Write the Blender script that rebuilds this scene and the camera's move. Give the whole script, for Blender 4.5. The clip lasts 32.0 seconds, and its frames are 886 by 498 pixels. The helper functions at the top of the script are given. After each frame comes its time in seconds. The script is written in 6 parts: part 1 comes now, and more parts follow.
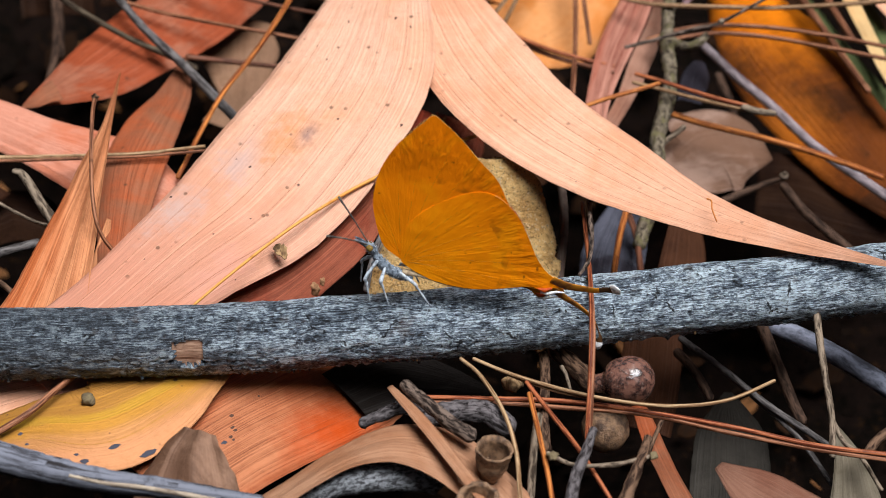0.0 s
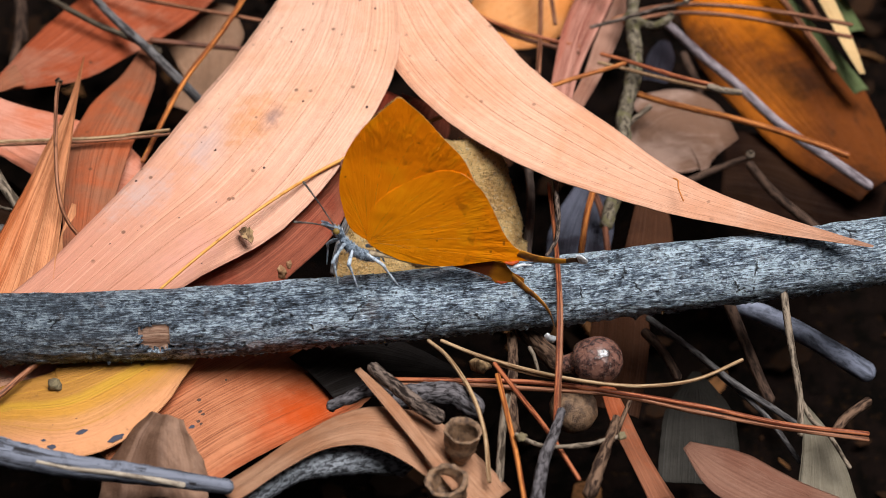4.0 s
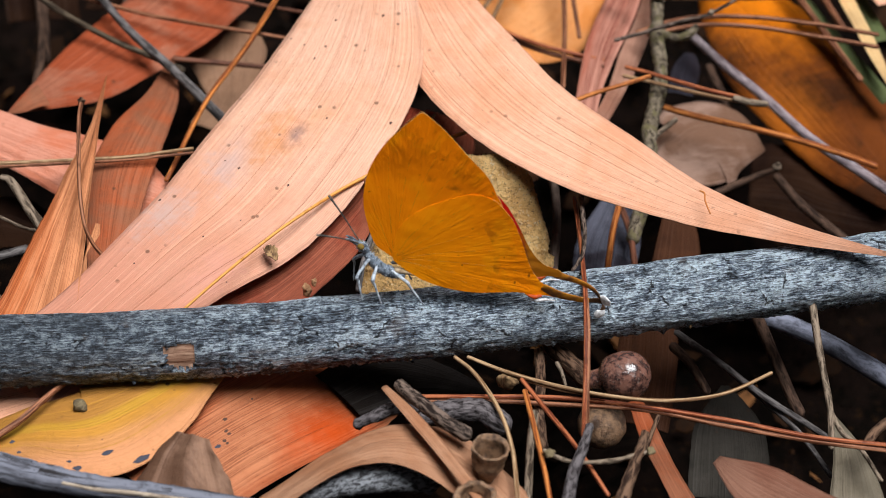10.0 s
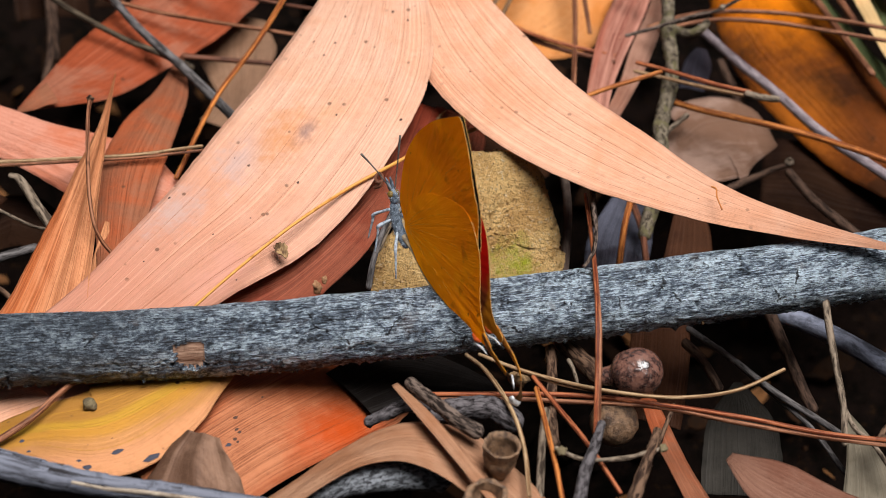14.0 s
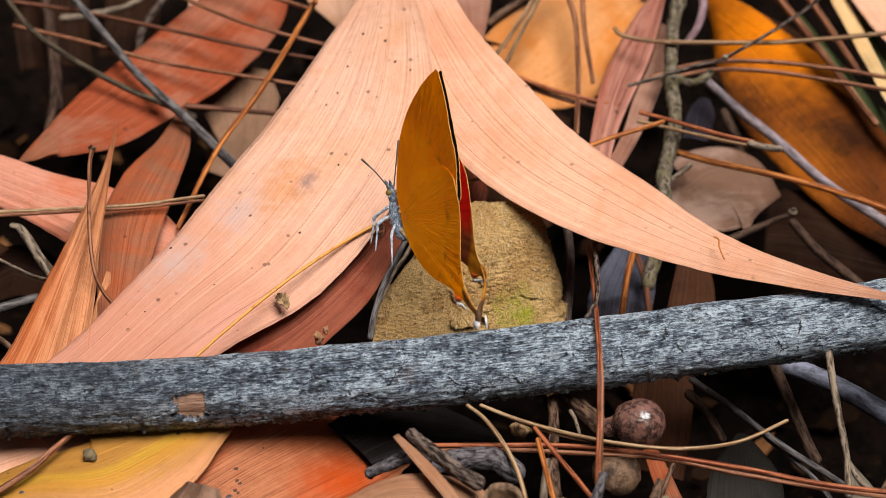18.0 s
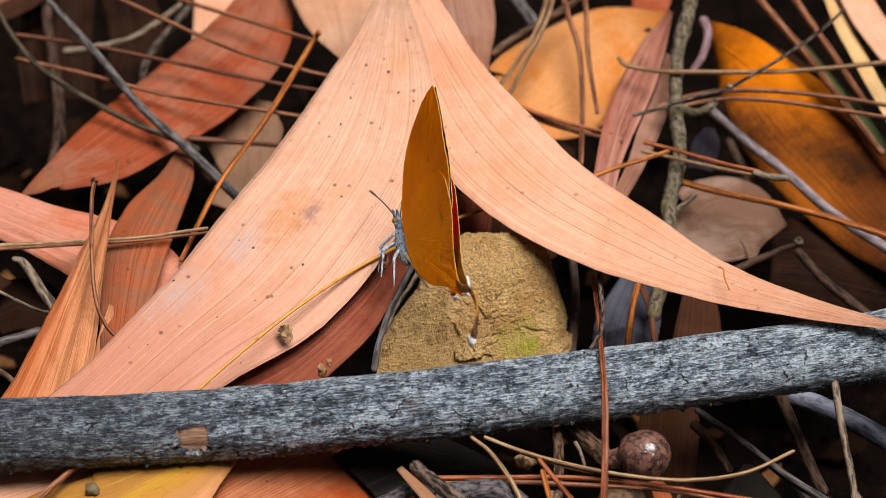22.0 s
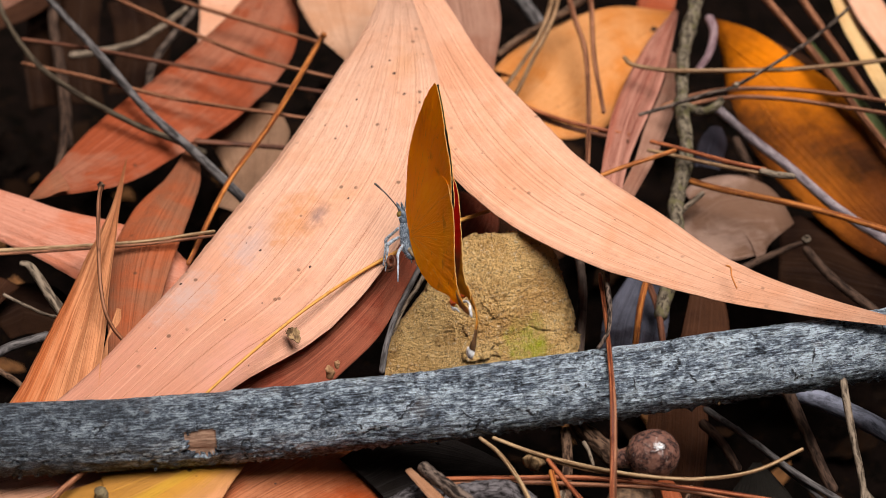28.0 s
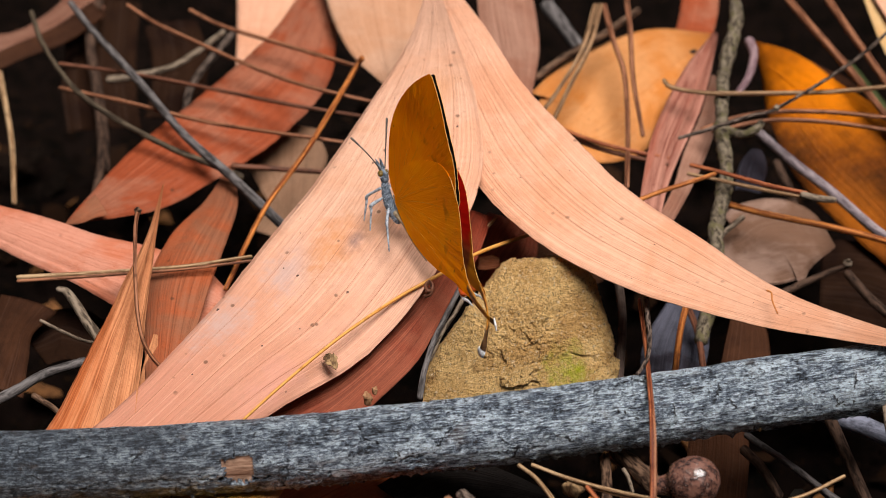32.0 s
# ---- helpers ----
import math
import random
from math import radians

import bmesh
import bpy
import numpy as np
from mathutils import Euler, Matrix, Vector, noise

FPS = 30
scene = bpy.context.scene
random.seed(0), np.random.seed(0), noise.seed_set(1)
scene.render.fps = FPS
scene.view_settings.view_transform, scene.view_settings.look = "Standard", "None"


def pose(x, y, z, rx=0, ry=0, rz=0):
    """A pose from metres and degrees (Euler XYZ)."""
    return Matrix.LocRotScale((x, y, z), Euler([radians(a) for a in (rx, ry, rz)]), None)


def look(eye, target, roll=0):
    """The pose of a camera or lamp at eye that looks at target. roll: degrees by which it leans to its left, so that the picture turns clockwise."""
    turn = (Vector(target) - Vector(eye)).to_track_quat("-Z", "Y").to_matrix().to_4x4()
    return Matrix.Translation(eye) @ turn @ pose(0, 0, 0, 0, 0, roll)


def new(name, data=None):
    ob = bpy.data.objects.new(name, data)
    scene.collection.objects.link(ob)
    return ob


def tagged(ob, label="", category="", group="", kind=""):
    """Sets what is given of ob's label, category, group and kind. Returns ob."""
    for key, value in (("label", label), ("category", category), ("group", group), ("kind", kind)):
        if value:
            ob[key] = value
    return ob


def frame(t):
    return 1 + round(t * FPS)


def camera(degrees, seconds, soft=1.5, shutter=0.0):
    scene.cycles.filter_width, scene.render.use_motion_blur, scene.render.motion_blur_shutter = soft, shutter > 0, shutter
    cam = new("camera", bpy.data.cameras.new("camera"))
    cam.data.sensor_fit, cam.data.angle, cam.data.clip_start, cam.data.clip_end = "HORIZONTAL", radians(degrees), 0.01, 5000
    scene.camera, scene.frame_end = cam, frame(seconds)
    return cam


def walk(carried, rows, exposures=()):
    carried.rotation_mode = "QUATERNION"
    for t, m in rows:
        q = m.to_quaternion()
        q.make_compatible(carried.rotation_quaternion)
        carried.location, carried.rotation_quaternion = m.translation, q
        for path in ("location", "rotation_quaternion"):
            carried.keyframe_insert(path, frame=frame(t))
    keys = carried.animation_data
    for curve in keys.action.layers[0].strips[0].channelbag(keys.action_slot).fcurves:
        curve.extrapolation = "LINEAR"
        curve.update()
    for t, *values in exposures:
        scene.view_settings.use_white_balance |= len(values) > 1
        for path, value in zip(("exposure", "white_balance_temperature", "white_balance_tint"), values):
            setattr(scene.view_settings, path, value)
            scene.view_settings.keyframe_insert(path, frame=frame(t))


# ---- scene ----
# A yellow butterfly walks over dry leaf litter: over a grey stick, a rock and a broad leaf.
cam = camera(20.0, 32.0, soft=0.5)
cam.data.dof.use_dof = True
cam.data.dof.focus_distance = 0.299
cam.data.dof.aperture_fstop = 34.0
# seconds, place in metres, turn in degrees
PATH = [
    (0, -0.00028, -0.26668, 0.16640, 57.987, -0.920, 0.591),
    (0.5, -0.00010, -0.26706, 0.16634, 57.877, -1.120, 0.300),
    (1, -0.00016, -0.26624, 0.16577, 57.959, -1.200, -0.011),
    (1.5, -0.00007, -0.26580, 0.16580, 57.864, -1.195, -0.108),
    (2, -0.00028, -0.26625, 0.16589, 57.744, -1.088, -0.008),
    (2.5, -0.00031, -0.26622, 0.16600, 57.725, -1.059, 0.078),
    (3, -0.00027, -0.26615, 0.16625, 57.583, -0.952, 0.021),
    (3.5, -0.00023, -0.26616, 0.16621, 57.561, -0.974, -0.196),
    (5.5, -0.00033, -0.26558, 0.16553, 57.895, -0.535, -0.211),
    (6, -0.00037, -0.26498, 0.16553, 58.043, -0.379, -0.059),
    (6.5, 0.00006, -0.26473, 0.16515, 58.172, -0.336, -0.137),
    (7, 0.00001, -0.26466, 0.16481, 58.121, -0.296, -0.199),
    (7.5, 0.00021, -0.26451, 0.16505, 58.086, -0.129, -0.017),
    (8, 0.00025, -0.26434, 0.16498, 58.011, -0.099, -0.085),
    (8.5, 0.00044, -0.26418, 0.16496, 58.014, -0.019, -0.017),
    (9, 0.00015, -0.26461, 0.16530, 58.007, 0.021, 0.020),
    (9.5, 0.00002, -0.26488, 0.16547, 58.051, 0.061, 0.075),
    (10, 0.00020, -0.26475, 0.16493, 57.988, -0.005, -0.090),
    (10.5, -0.00024, -0.26470, 0.16501, 57.925, 0.020, -0.054),
    (11, -0.00000, -0.26486, 0.16489, 57.976, 0.035, -0.073),
    (11.5, -0.00007, -0.26452, 0.16471, 57.834, 0.055, -0.151),
    (12, -0.00015, -0.26434, 0.16457, 57.936, 0.118, -0.107),
    (12.5, 0.00016, -0.26444, 0.16450, 57.994, 0.179, -0.021),
    (13, 0.00035, -0.26444, 0.16432, 57.992, 0.223, -0.011),
    (13.5, 0.00042, -0.26394, 0.16408, 58.019, 0.250, -0.053),
    (14, 0.00042, -0.26365, 0.16420, 57.926, 0.325, 0.040),
    (14.5, 0.00058, -0.26340, 0.16457, 57.958, 0.315, -0.020),
    (16.5, 0.00099, -0.26290, 0.16429, 58.231, 0.372, 0.065),
    (17, 0.00118, -0.26279, 0.16419, 58.719, 0.375, 0.045),
    (17.5, 0.00134, -0.26292, 0.16427, 59.026, 0.340, 0.049),
    (18, 0.00139, -0.26279, 0.16404, 59.013, 0.434, 0.238),
    (18.5, 0.00162, -0.26272, 0.16393, 59.291, 0.374, 0.136),
    (19, 0.00174, -0.26274, 0.16379, 59.307, 0.403, 0.107),
    (19.5, 0.00178, -0.26241, 0.16367, 59.475, 0.494, 0.228),
    (20, 0.00187, -0.26219, 0.16370, 59.585, 0.512, 0.195),
    (20.5, 0.00198, -0.26241, 0.16383, 59.684, 0.616, 0.306),
    (21, 0.00234, -0.26240, 0.16394, 59.808, 0.586, 0.151),
    (21.5, 0.00230, -0.26230, 0.16379, 59.807, 0.743, 0.328),
    (22, 0.00239, -0.26175, 0.16328, 59.750, 0.807, 0.336),
    (22.5, 0.00229, -0.26205, 0.16347, 59.788, 0.894, 0.457),
    (23, 0.00240, -0.26185, 0.16348, 59.732, 0.899, 0.429),
    (23.5, 0.00247, -0.26190, 0.16351, 59.679, 1.045, 0.629),
    (24, 0.00267, -0.26157, 0.16326, 59.701, 1.101, 0.625),
    (24.5, 0.00274, -0.26159, 0.16330, 59.684, 1.174, 0.545),
    (25, 0.00270, -0.26158, 0.16333, 59.746, 1.260, 0.521),
    (25.5, 0.00269, -0.26165, 0.16345, 59.807, 1.314, 0.553),
    (27.5, 0.00275, -0.26172, 0.16348, 59.878, 1.349, 0.416),
    (28, 0.00286, -0.26167, 0.16323, 59.771, 1.360, 0.301),
    (28.5, 0.00268, -0.26162, 0.16297, 59.599, 1.500, 0.443),
    (29, 0.00288, -0.26114, 0.16246, 59.681, 1.494, 0.415),
    (29.5, 0.00319, -0.26037, 0.16195, 59.761, 1.450, 0.199),
    (30, 0.00323, -0.25965, 0.16184, 59.823, 1.628, 0.413),
    (30.5, 0.00340, -0.25989, 0.16235, 59.805, 1.788, 0.671),
    (31, 0.00346, -0.25999, 0.16273, 60.017, 1.799, 0.713),
    (31.5, 0.00350, -0.25986, 0.16281, 60.082, 1.799, 0.838),
    (32, 0.00311, -0.25964, 0.16292, 60.222, 1.903, 1.052),
]
# the picture grows a little darker and warmer on the way: seconds, stops, kelvin, tint
EXPOSURES = [(0, 0.12, 6240, 10), (6, 0.07, 6240, 10), (14, 0.04, 6400, 11), (19, 0.0, 6700, 13), (32, -0.03, 6780, 14)]
walk(cam, [(t, pose(x, y, z, rx, ry, rz)) for t, x, y, z, rx, ry, rz in PATH], EXPOSURES)

# ---- light: a bright overcast sky over a forest floor
SUN_UP, SUN_ROUND = radians(69), radians(145)
world = bpy.data.worlds.new("sky")
scene.world = world
world.use_nodes = True
wn = world.node_tree.nodes
sky = wn.new("ShaderNodeTexSky")
sky.sky_type, sky.sun_disc = "NISHITA", False
sky.sun_elevation, sky.sun_rotation = SUN_UP, SUN_ROUND
sky.air_density, sky.dust_density, sky.ozone_density = 0.7, 10.0, 0.3
world.node_tree.links.new(sky.outputs[0], wn["Background"].inputs[0])
wn["Background"].inputs[1].default_value = 0.012
sun = new("sun", bpy.data.lights.new("sun", "SUN"))
sun.data.energy, sun.data.angle, sun.data.color = 5.7, radians(36), (1.0, 0.975, 0.95)
sun.matrix_world = look((0.135, -0.19, 0.6), (0.0, 0.0, 0.0))

# ---- small tools
MM = 0.001


def spline(points, steps):
    """Catmull-Rom through rows of numbers, with that many steps from row to row."""
    p = np.array(points, float)
    p = np.vstack([2 * p[0] - p[1], p, 2 * p[-1] - p[-2]])
    s = np.linspace(0, 1, steps, endpoint=False)[:, None]
    rows = []
    for a, b, c, d in zip(p[:-3], p[1:-2], p[2:-1], p[3:]):
        rows.append(0.5 * (2 * b + (c - a) * s + (2 * a - 5 * b + 4 * c - d) * s ** 2 + (3 * b - a - 3 * c + d) * s ** 3))
    rows.append(p[-2][None])
    return np.vstack(rows)


def unit(v):
    return v / np.maximum(np.linalg.norm(v, axis=-1, keepdims=True), 1e-9)


def mesh_of(name, verts, faces, uvs=None, smooth=True, slots=None):
    """A mesh from places in millimetres; uvs: one pair in millimetres for each vertex."""
    me = bpy.data.meshes.new(name)
    me.from_pydata((np.asarray(verts) * MM).tolist(), [], faces)
    if uvs is not None:
        layer = me.uv_layers.new(name="UVMap")
        index = np.empty(len(me.loops), int)
        me.loops.foreach_get("vertex_index", index)
        layer.data.foreach_set("uv", np.asarray(uvs, float)[index].ravel())
    me.polygons.foreach_set("use_smooth", [smooth] * len(me.polygons))
    if slots is not None:
        me.polygons.foreach_set("material_index", slots)
    me.update()
    return me


def thing(name, me, materials, label, category, group="", kind=""):
    ob = new(name, me)
    for m in materials if isinstance(materials, (list, tuple)) else [materials]:
        me.materials.append(m)
    return tagged(ob, label, category, group, kind)


def part(name, me, material, parent, label=""):
    ob = new(name, me)
    if material is not None:
        me.materials.append(material)
    ob.parent = parent
    return tagged(ob, label)


def grid_faces(rows, cols, wrap=False, flip=False):
    faces = []
    for i in range(rows - 1):
        for j in range(cols if wrap else cols - 1):
            k = (j + 1) % cols
            f = (i * cols + j, i * cols + k, (i + 1) * cols + k, (i + 1) * cols + j)
            faces.append(f[::-1] if flip else f)
    return faces


def rumple(p, scale, seed=0.0):
    """Smooth noise for each place of p, about -1 to 1."""
    return np.array([noise.noise(Vector((x * scale + seed, y * scale - seed, z * scale + 2 * seed))) for x, y, z in p])


def tube_data(path, radius, sides=8, rough=0.0, seed=0.0, cap=True, flat=1.0):
    """Verts, faces and uvs of a tube along path; radius: one number for each row of path."""
    path, radius = np.asarray(path, float), np.asarray(radius, float)
    if cap:
        t0, t1 = unit(path[1] - path[0]), unit(path[-1] - path[-2])
        r0, r1 = radius[0], radius[-1]
        path = np.vstack([path[0] - t0 * r0 * 0.7, path[0] - t0 * r0 * 0.45, path, path[-1] + t1 * r1 * 0.45, path[-1] + t1 * r1 * 0.7])
        radius = np.r_[r0 * 0.15, r0 * 0.7, radius, r1 * 0.7, r1 * 0.15]
    tangent = unit(np.gradient(path, axis=0))
    ref = np.array([0.13, 0.2, 1.0])
    side = unit(np.cross(tangent, ref))
    up = np.cross(side, tangent)
    ang = np.linspace(0, 2 * math.pi, sides, endpoint=False) - math.pi / 2
    ring = side[:, None] * np.cos(ang)[None, :, None] + flat * up[:, None] * np.sin(ang)[None, :, None]
    v = path[:, None] + ring * radius[:, None, None]
    flatv = v.reshape(-1, 3)
    if rough:
        n = rumple(flatv, 0.9, seed) + 0.6 * rumple(flatv, 2.3, seed + 3)
        v = v + ring * (radius[:, None] * rough * n.reshape(len(path), sides))[..., None]
    length = np.r_[0, np.cumsum(np.linalg.norm(np.diff(path, axis=0), axis=1))]
    uv = np.stack(np.broadcast_arrays((ang * radius.mean())[None, :], length[:, None]), -1)
    faces = grid_faces(len(path), sides, wrap=True, flip=False)
    n = len(path) * sides
    faces += [tuple(range(sides))[::-1], tuple(range(n - sides, n))]
    return v.reshape(-1, 3), faces, uv.reshape(-1, 2)


# ---- materials
def shader(name, roughness=0.6, specular=0.3):
    m = bpy.data.materials.new(name)
    m.use_nodes = True
    b = m.node_tree.nodes["Principled BSDF"]
    b.inputs["Roughness"].default_value = roughness
    b.inputs["Specular IOR Level"].default_value = specular
    return m, m.node_tree.nodes, m.node_tree.links, b


def put(nodes, kind, **values):
    n = nodes.new(kind)
    for key, value in values.items():
        n.inputs[key.replace("_", " ")].default_value = value
    return n


def calc(nodes, links, how, a, b, c=None):
    n = nodes.new("ShaderNodeMath")
    n.operation = how
    for i, v in enumerate((a, b, c)):
        if v is None:
            continue
        if isinstance(v, (int, float)):
            n.inputs[i].default_value = v
        else:
            links.new(v, n.inputs[i])
    return n.outputs[0]


def blend(nodes, links, factor, a, b):
    n = nodes.new("ShaderNodeMix")
    n.data_type = "RGBA"
    for socket, v in ((n.inputs[0], factor), (n.inputs[6], a), (n.inputs[7], b)):
        if isinstance(v, tuple):
            socket.default_value = (*v, 1.0)
        elif isinstance(v, (int, float)):
            socket.default_value = v
        else:
            links.new(v, socket)
    return n.outputs[2]


def span(nodes, links, value, low, high, to_low=0.0, to_high=1.0):
    n = nodes.new("ShaderNodeMapRange")
    n.interpolation_type = "SMOOTHSTEP"
    links.new(value, n.inputs[0])
    for i, v in enumerate((low, high, to_low, to_high)):
        n.inputs[i + 1].default_value = v
    return n.outputs[0]


def stretched(nodes, links, sx, sy, detail=3.0, rough=0.6, warp=0.0, layer=""):
    """Noise over the uv map (millimetres), sx across and sy along."""
    uv = nodes.new("ShaderNodeUVMap")
    uv.uv_map = layer
    mp = nodes.new("ShaderNodeMapping")
    mp.inputs["Scale"].default_value = (sx, sy, 1)
    links.new(uv.outputs[0], mp.inputs[0])
    n = put(nodes, "ShaderNodeTexNoise", Scale=1.0, Detail=detail, Roughness=rough, Distortion=warp)
    links.new(mp.outputs[0], n.inputs["Vector"])
    return n.outputs["Fac"]


def clouds(nodes, links, per_mm, detail=4.0, rough=0.6, warp=0.0):
    """Noise over the object's own space, per_mm cells in a millimetre."""
    tc = nodes.new("ShaderNodeTexCoord")
    n = put(nodes, "ShaderNodeTexNoise", Scale=per_mm * 1000, Detail=detail, Roughness=rough, Distortion=warp)
    links.new(tc.outputs["Object"], n.inputs["Vector"])
    return n.outputs["Fac"]


def relief(nodes, links, b, height, strength, depth_mm):
    n = put(nodes, "ShaderNodeBump", Strength=strength, Distance=depth_mm * MM)
    links.new(height, n.inputs["Height"])
    links.new(n.outputs[0], b.inputs["Normal"])


def leaf_material(name, light, dark, streak, streaks=0.5, blotch=(0.42, 0.66), specks=0.3, roughness=0.5, fine=2.4, band=0.45, striped=False, stains_and_lighting=(), zones=(), specular=0.09, wide=0.3, foot=None):
    """Dry leaf: two tones in patches, fine parallel streaks along the leaf, pin-point specks, blots of stain and
    painted lighting (across, along, size mm, colour, weight).
    """
    m, nodes, links, b = shader(name, roughness, specular)
    tone = stretched(nodes, links, 0.22, 0.016, 4.0, 0.6, 0.4) if striped else clouds(nodes, links, 0.09, 5.0, 0.65, 0.4)
    patch = span(nodes, links, tone, *blotch)
    colour = blend(nodes, links, patch, light, dark)
    lines = stretched(nodes, links, fine, 0.010, 3.0, 0.7, 0.03, "Veins")
    bands = stretched(nodes, links, fine * 0.28, 0.010, 2.0, 0.5, 0.05, "Veins")
    worn = stretched(nodes, links, 0.22, 0.07, 4.0, 0.7, 0.6)
    mask = calc(nodes, links, "MULTIPLY", span(nodes, links, lines, 0.50, 0.60), span(nodes, links, worn, 0.25, 0.6, 0.35, 1.0))
    for x0, x1, tint, weight in zones:
        uv = nodes.new("ShaderNodeUVMap")
        sep = nodes.new("ShaderNodeSeparateXYZ")
        links.new(uv.outputs[0], sep.inputs[0])
        wob = calc(nodes, links, "MULTIPLY_ADD", worn, 2.4, calc(nodes, links, "SUBTRACT", sep.outputs[0], 1.2))
        colour = blend(nodes, links, span(nodes, links, wob, x0, x1, 0.0, weight), colour, tint)
    if foot:
        # the lower end of the leaf has another tone
        sep = nodes.new("ShaderNodeSeparateXYZ")
        links.new(nodes.new("ShaderNodeUVMap").outputs[0], sep.inputs[0])
        reach = calc(nodes, links, "MULTIPLY_ADD", worn, 14.0, calc(nodes, links, "SUBTRACT", sep.outputs[1], 7.0))
        colour = blend(nodes, links, span(nodes, links, reach, foot[0], foot[1], 0.0, foot[3]), colour, foot[2])
    # thin wavy lines, close together, and a soft broad grain under them
    near = calc(nodes, links, "ABSOLUTE", calc(nodes, links, "SUBTRACT", lines, 0.5), 0.0)
    thin_line = calc(nodes, links, "MULTIPLY", span(nodes, links, near, 0.035, 0.008), span(nodes, links, worn, 0.3, 0.62, 0.25, 1.0))
    colour = blend(nodes, links, calc(nodes, links, "MULTIPLY", mask, streaks * wide), colour, streak)
    colour = blend(nodes, links, calc(nodes, links, "MULTIPLY", thin_line, min(1.0, streaks * 1.1)), colour, streak)
    colour = blend(nodes, links, calc(nodes, links, "MULTIPLY", span(nodes, links, bands, 0.5, 0.68), streaks * band), colour, streak)
    pale = tuple(min(0.9, c * 1.22 + 0.02) for c in light)
    colour = blend(nodes, links, calc(nodes, links, "MULTIPLY", span(nodes, links, lines, 0.46, 0.36), 0.25), colour, pale)
    mottle = clouds(nodes, links, 0.9, 5.0, 0.75)
    colour = blend(nodes, links, span(nodes, links, mottle, 0.45, 0.75, 0.0, 0.30), colour, tuple(c * 0.62 for c in dark))
    for across, along, size, tint, weight in stains_and_lighting:
        uv = nodes.new("ShaderNodeUVMap")
        off = nodes.new("ShaderNodeVectorMath")
        off.operation = "SUBTRACT"
        off.inputs[1].default_value = (across, along, 0)
        links.new(uv.outputs[0], off.inputs[0])
        far = nodes.new("ShaderNodeVectorMath")
        far.operation = "LENGTH"
        squash = nodes.new("ShaderNodeVectorMath")
        squash.operation = "MULTIPLY"
        squash.inputs[1].default_value = (1.25, 0.75, 1.0)
        links.new(off.outputs[0], squash.inputs[0])
        links.new(squash.outputs[0], far.inputs[0])
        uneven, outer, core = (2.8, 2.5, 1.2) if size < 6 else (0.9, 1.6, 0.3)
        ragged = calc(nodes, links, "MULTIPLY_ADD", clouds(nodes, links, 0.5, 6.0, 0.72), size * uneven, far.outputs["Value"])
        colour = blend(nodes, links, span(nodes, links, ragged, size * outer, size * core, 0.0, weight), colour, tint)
    if specks:
        tc = nodes.new("ShaderNodeTexCoord")
        v = put(nodes, "ShaderNodeTexVoronoi", Scale=450.0)
        links.new(tc.outputs["Object"], v.inputs["Vector"])
        pin = calc(nodes, links, "MULTIPLY", span(nodes, links, v.outputs["Distance"], 0.16, 0.08), span(nodes, links, clouds(nodes, links, 0.25, 2.0), 0.5, 0.62))
        colour = blend(nodes, links, calc(nodes, links, "MULTIPLY", pin, specks), colour, (0.07, 0.035, 0.02))
    links.new(colour, b.inputs["Base Color"])
    rr = span(nodes, links, worn, 0.3, 0.7, roughness - 0.1, roughness + 0.18)
    links.new(rr, b.inputs["Roughness"])
    h = calc(nodes, links, "ADD", calc(nodes, links, "MULTIPLY", lines, 0.8), calc(nodes, links, "MULTIPLY", mottle, 0.5))
    relief(nodes, links, b, h, 1.0, 0.42)
    return m


def twig_material(name, light, dark, along=0.25, across=2.0, roughness=0.7, depth=0.18, patches=(0.4, 0.62), moss=None):
    m, nodes, links, b = shader(name, roughness, 0.12)
    grain = stretched(nodes, links, across, along, 5.0, 0.7, 0.5)
    colour = blend(nodes, links, span(nodes, links, grain, *patches), light, dark)
    blotches = clouds(nodes, links, 0.45, 4.0, 0.7)
    colour = blend(nodes, links, span(nodes, links, blotches, 0.52, 0.7, 0.0, 0.6), colour, tuple(c * 0.5 for c in dark))
    if moss:
        colour = blend(nodes, links, span(nodes, links, clouds(nodes, links, 0.7, 4.0, 0.7), 0.5, 0.6, 0.0, 0.85), colour, moss)
    links.new(colour, b.inputs["Base Color"])
    relief(nodes, links, b, grain, 0.7, depth)
    return m


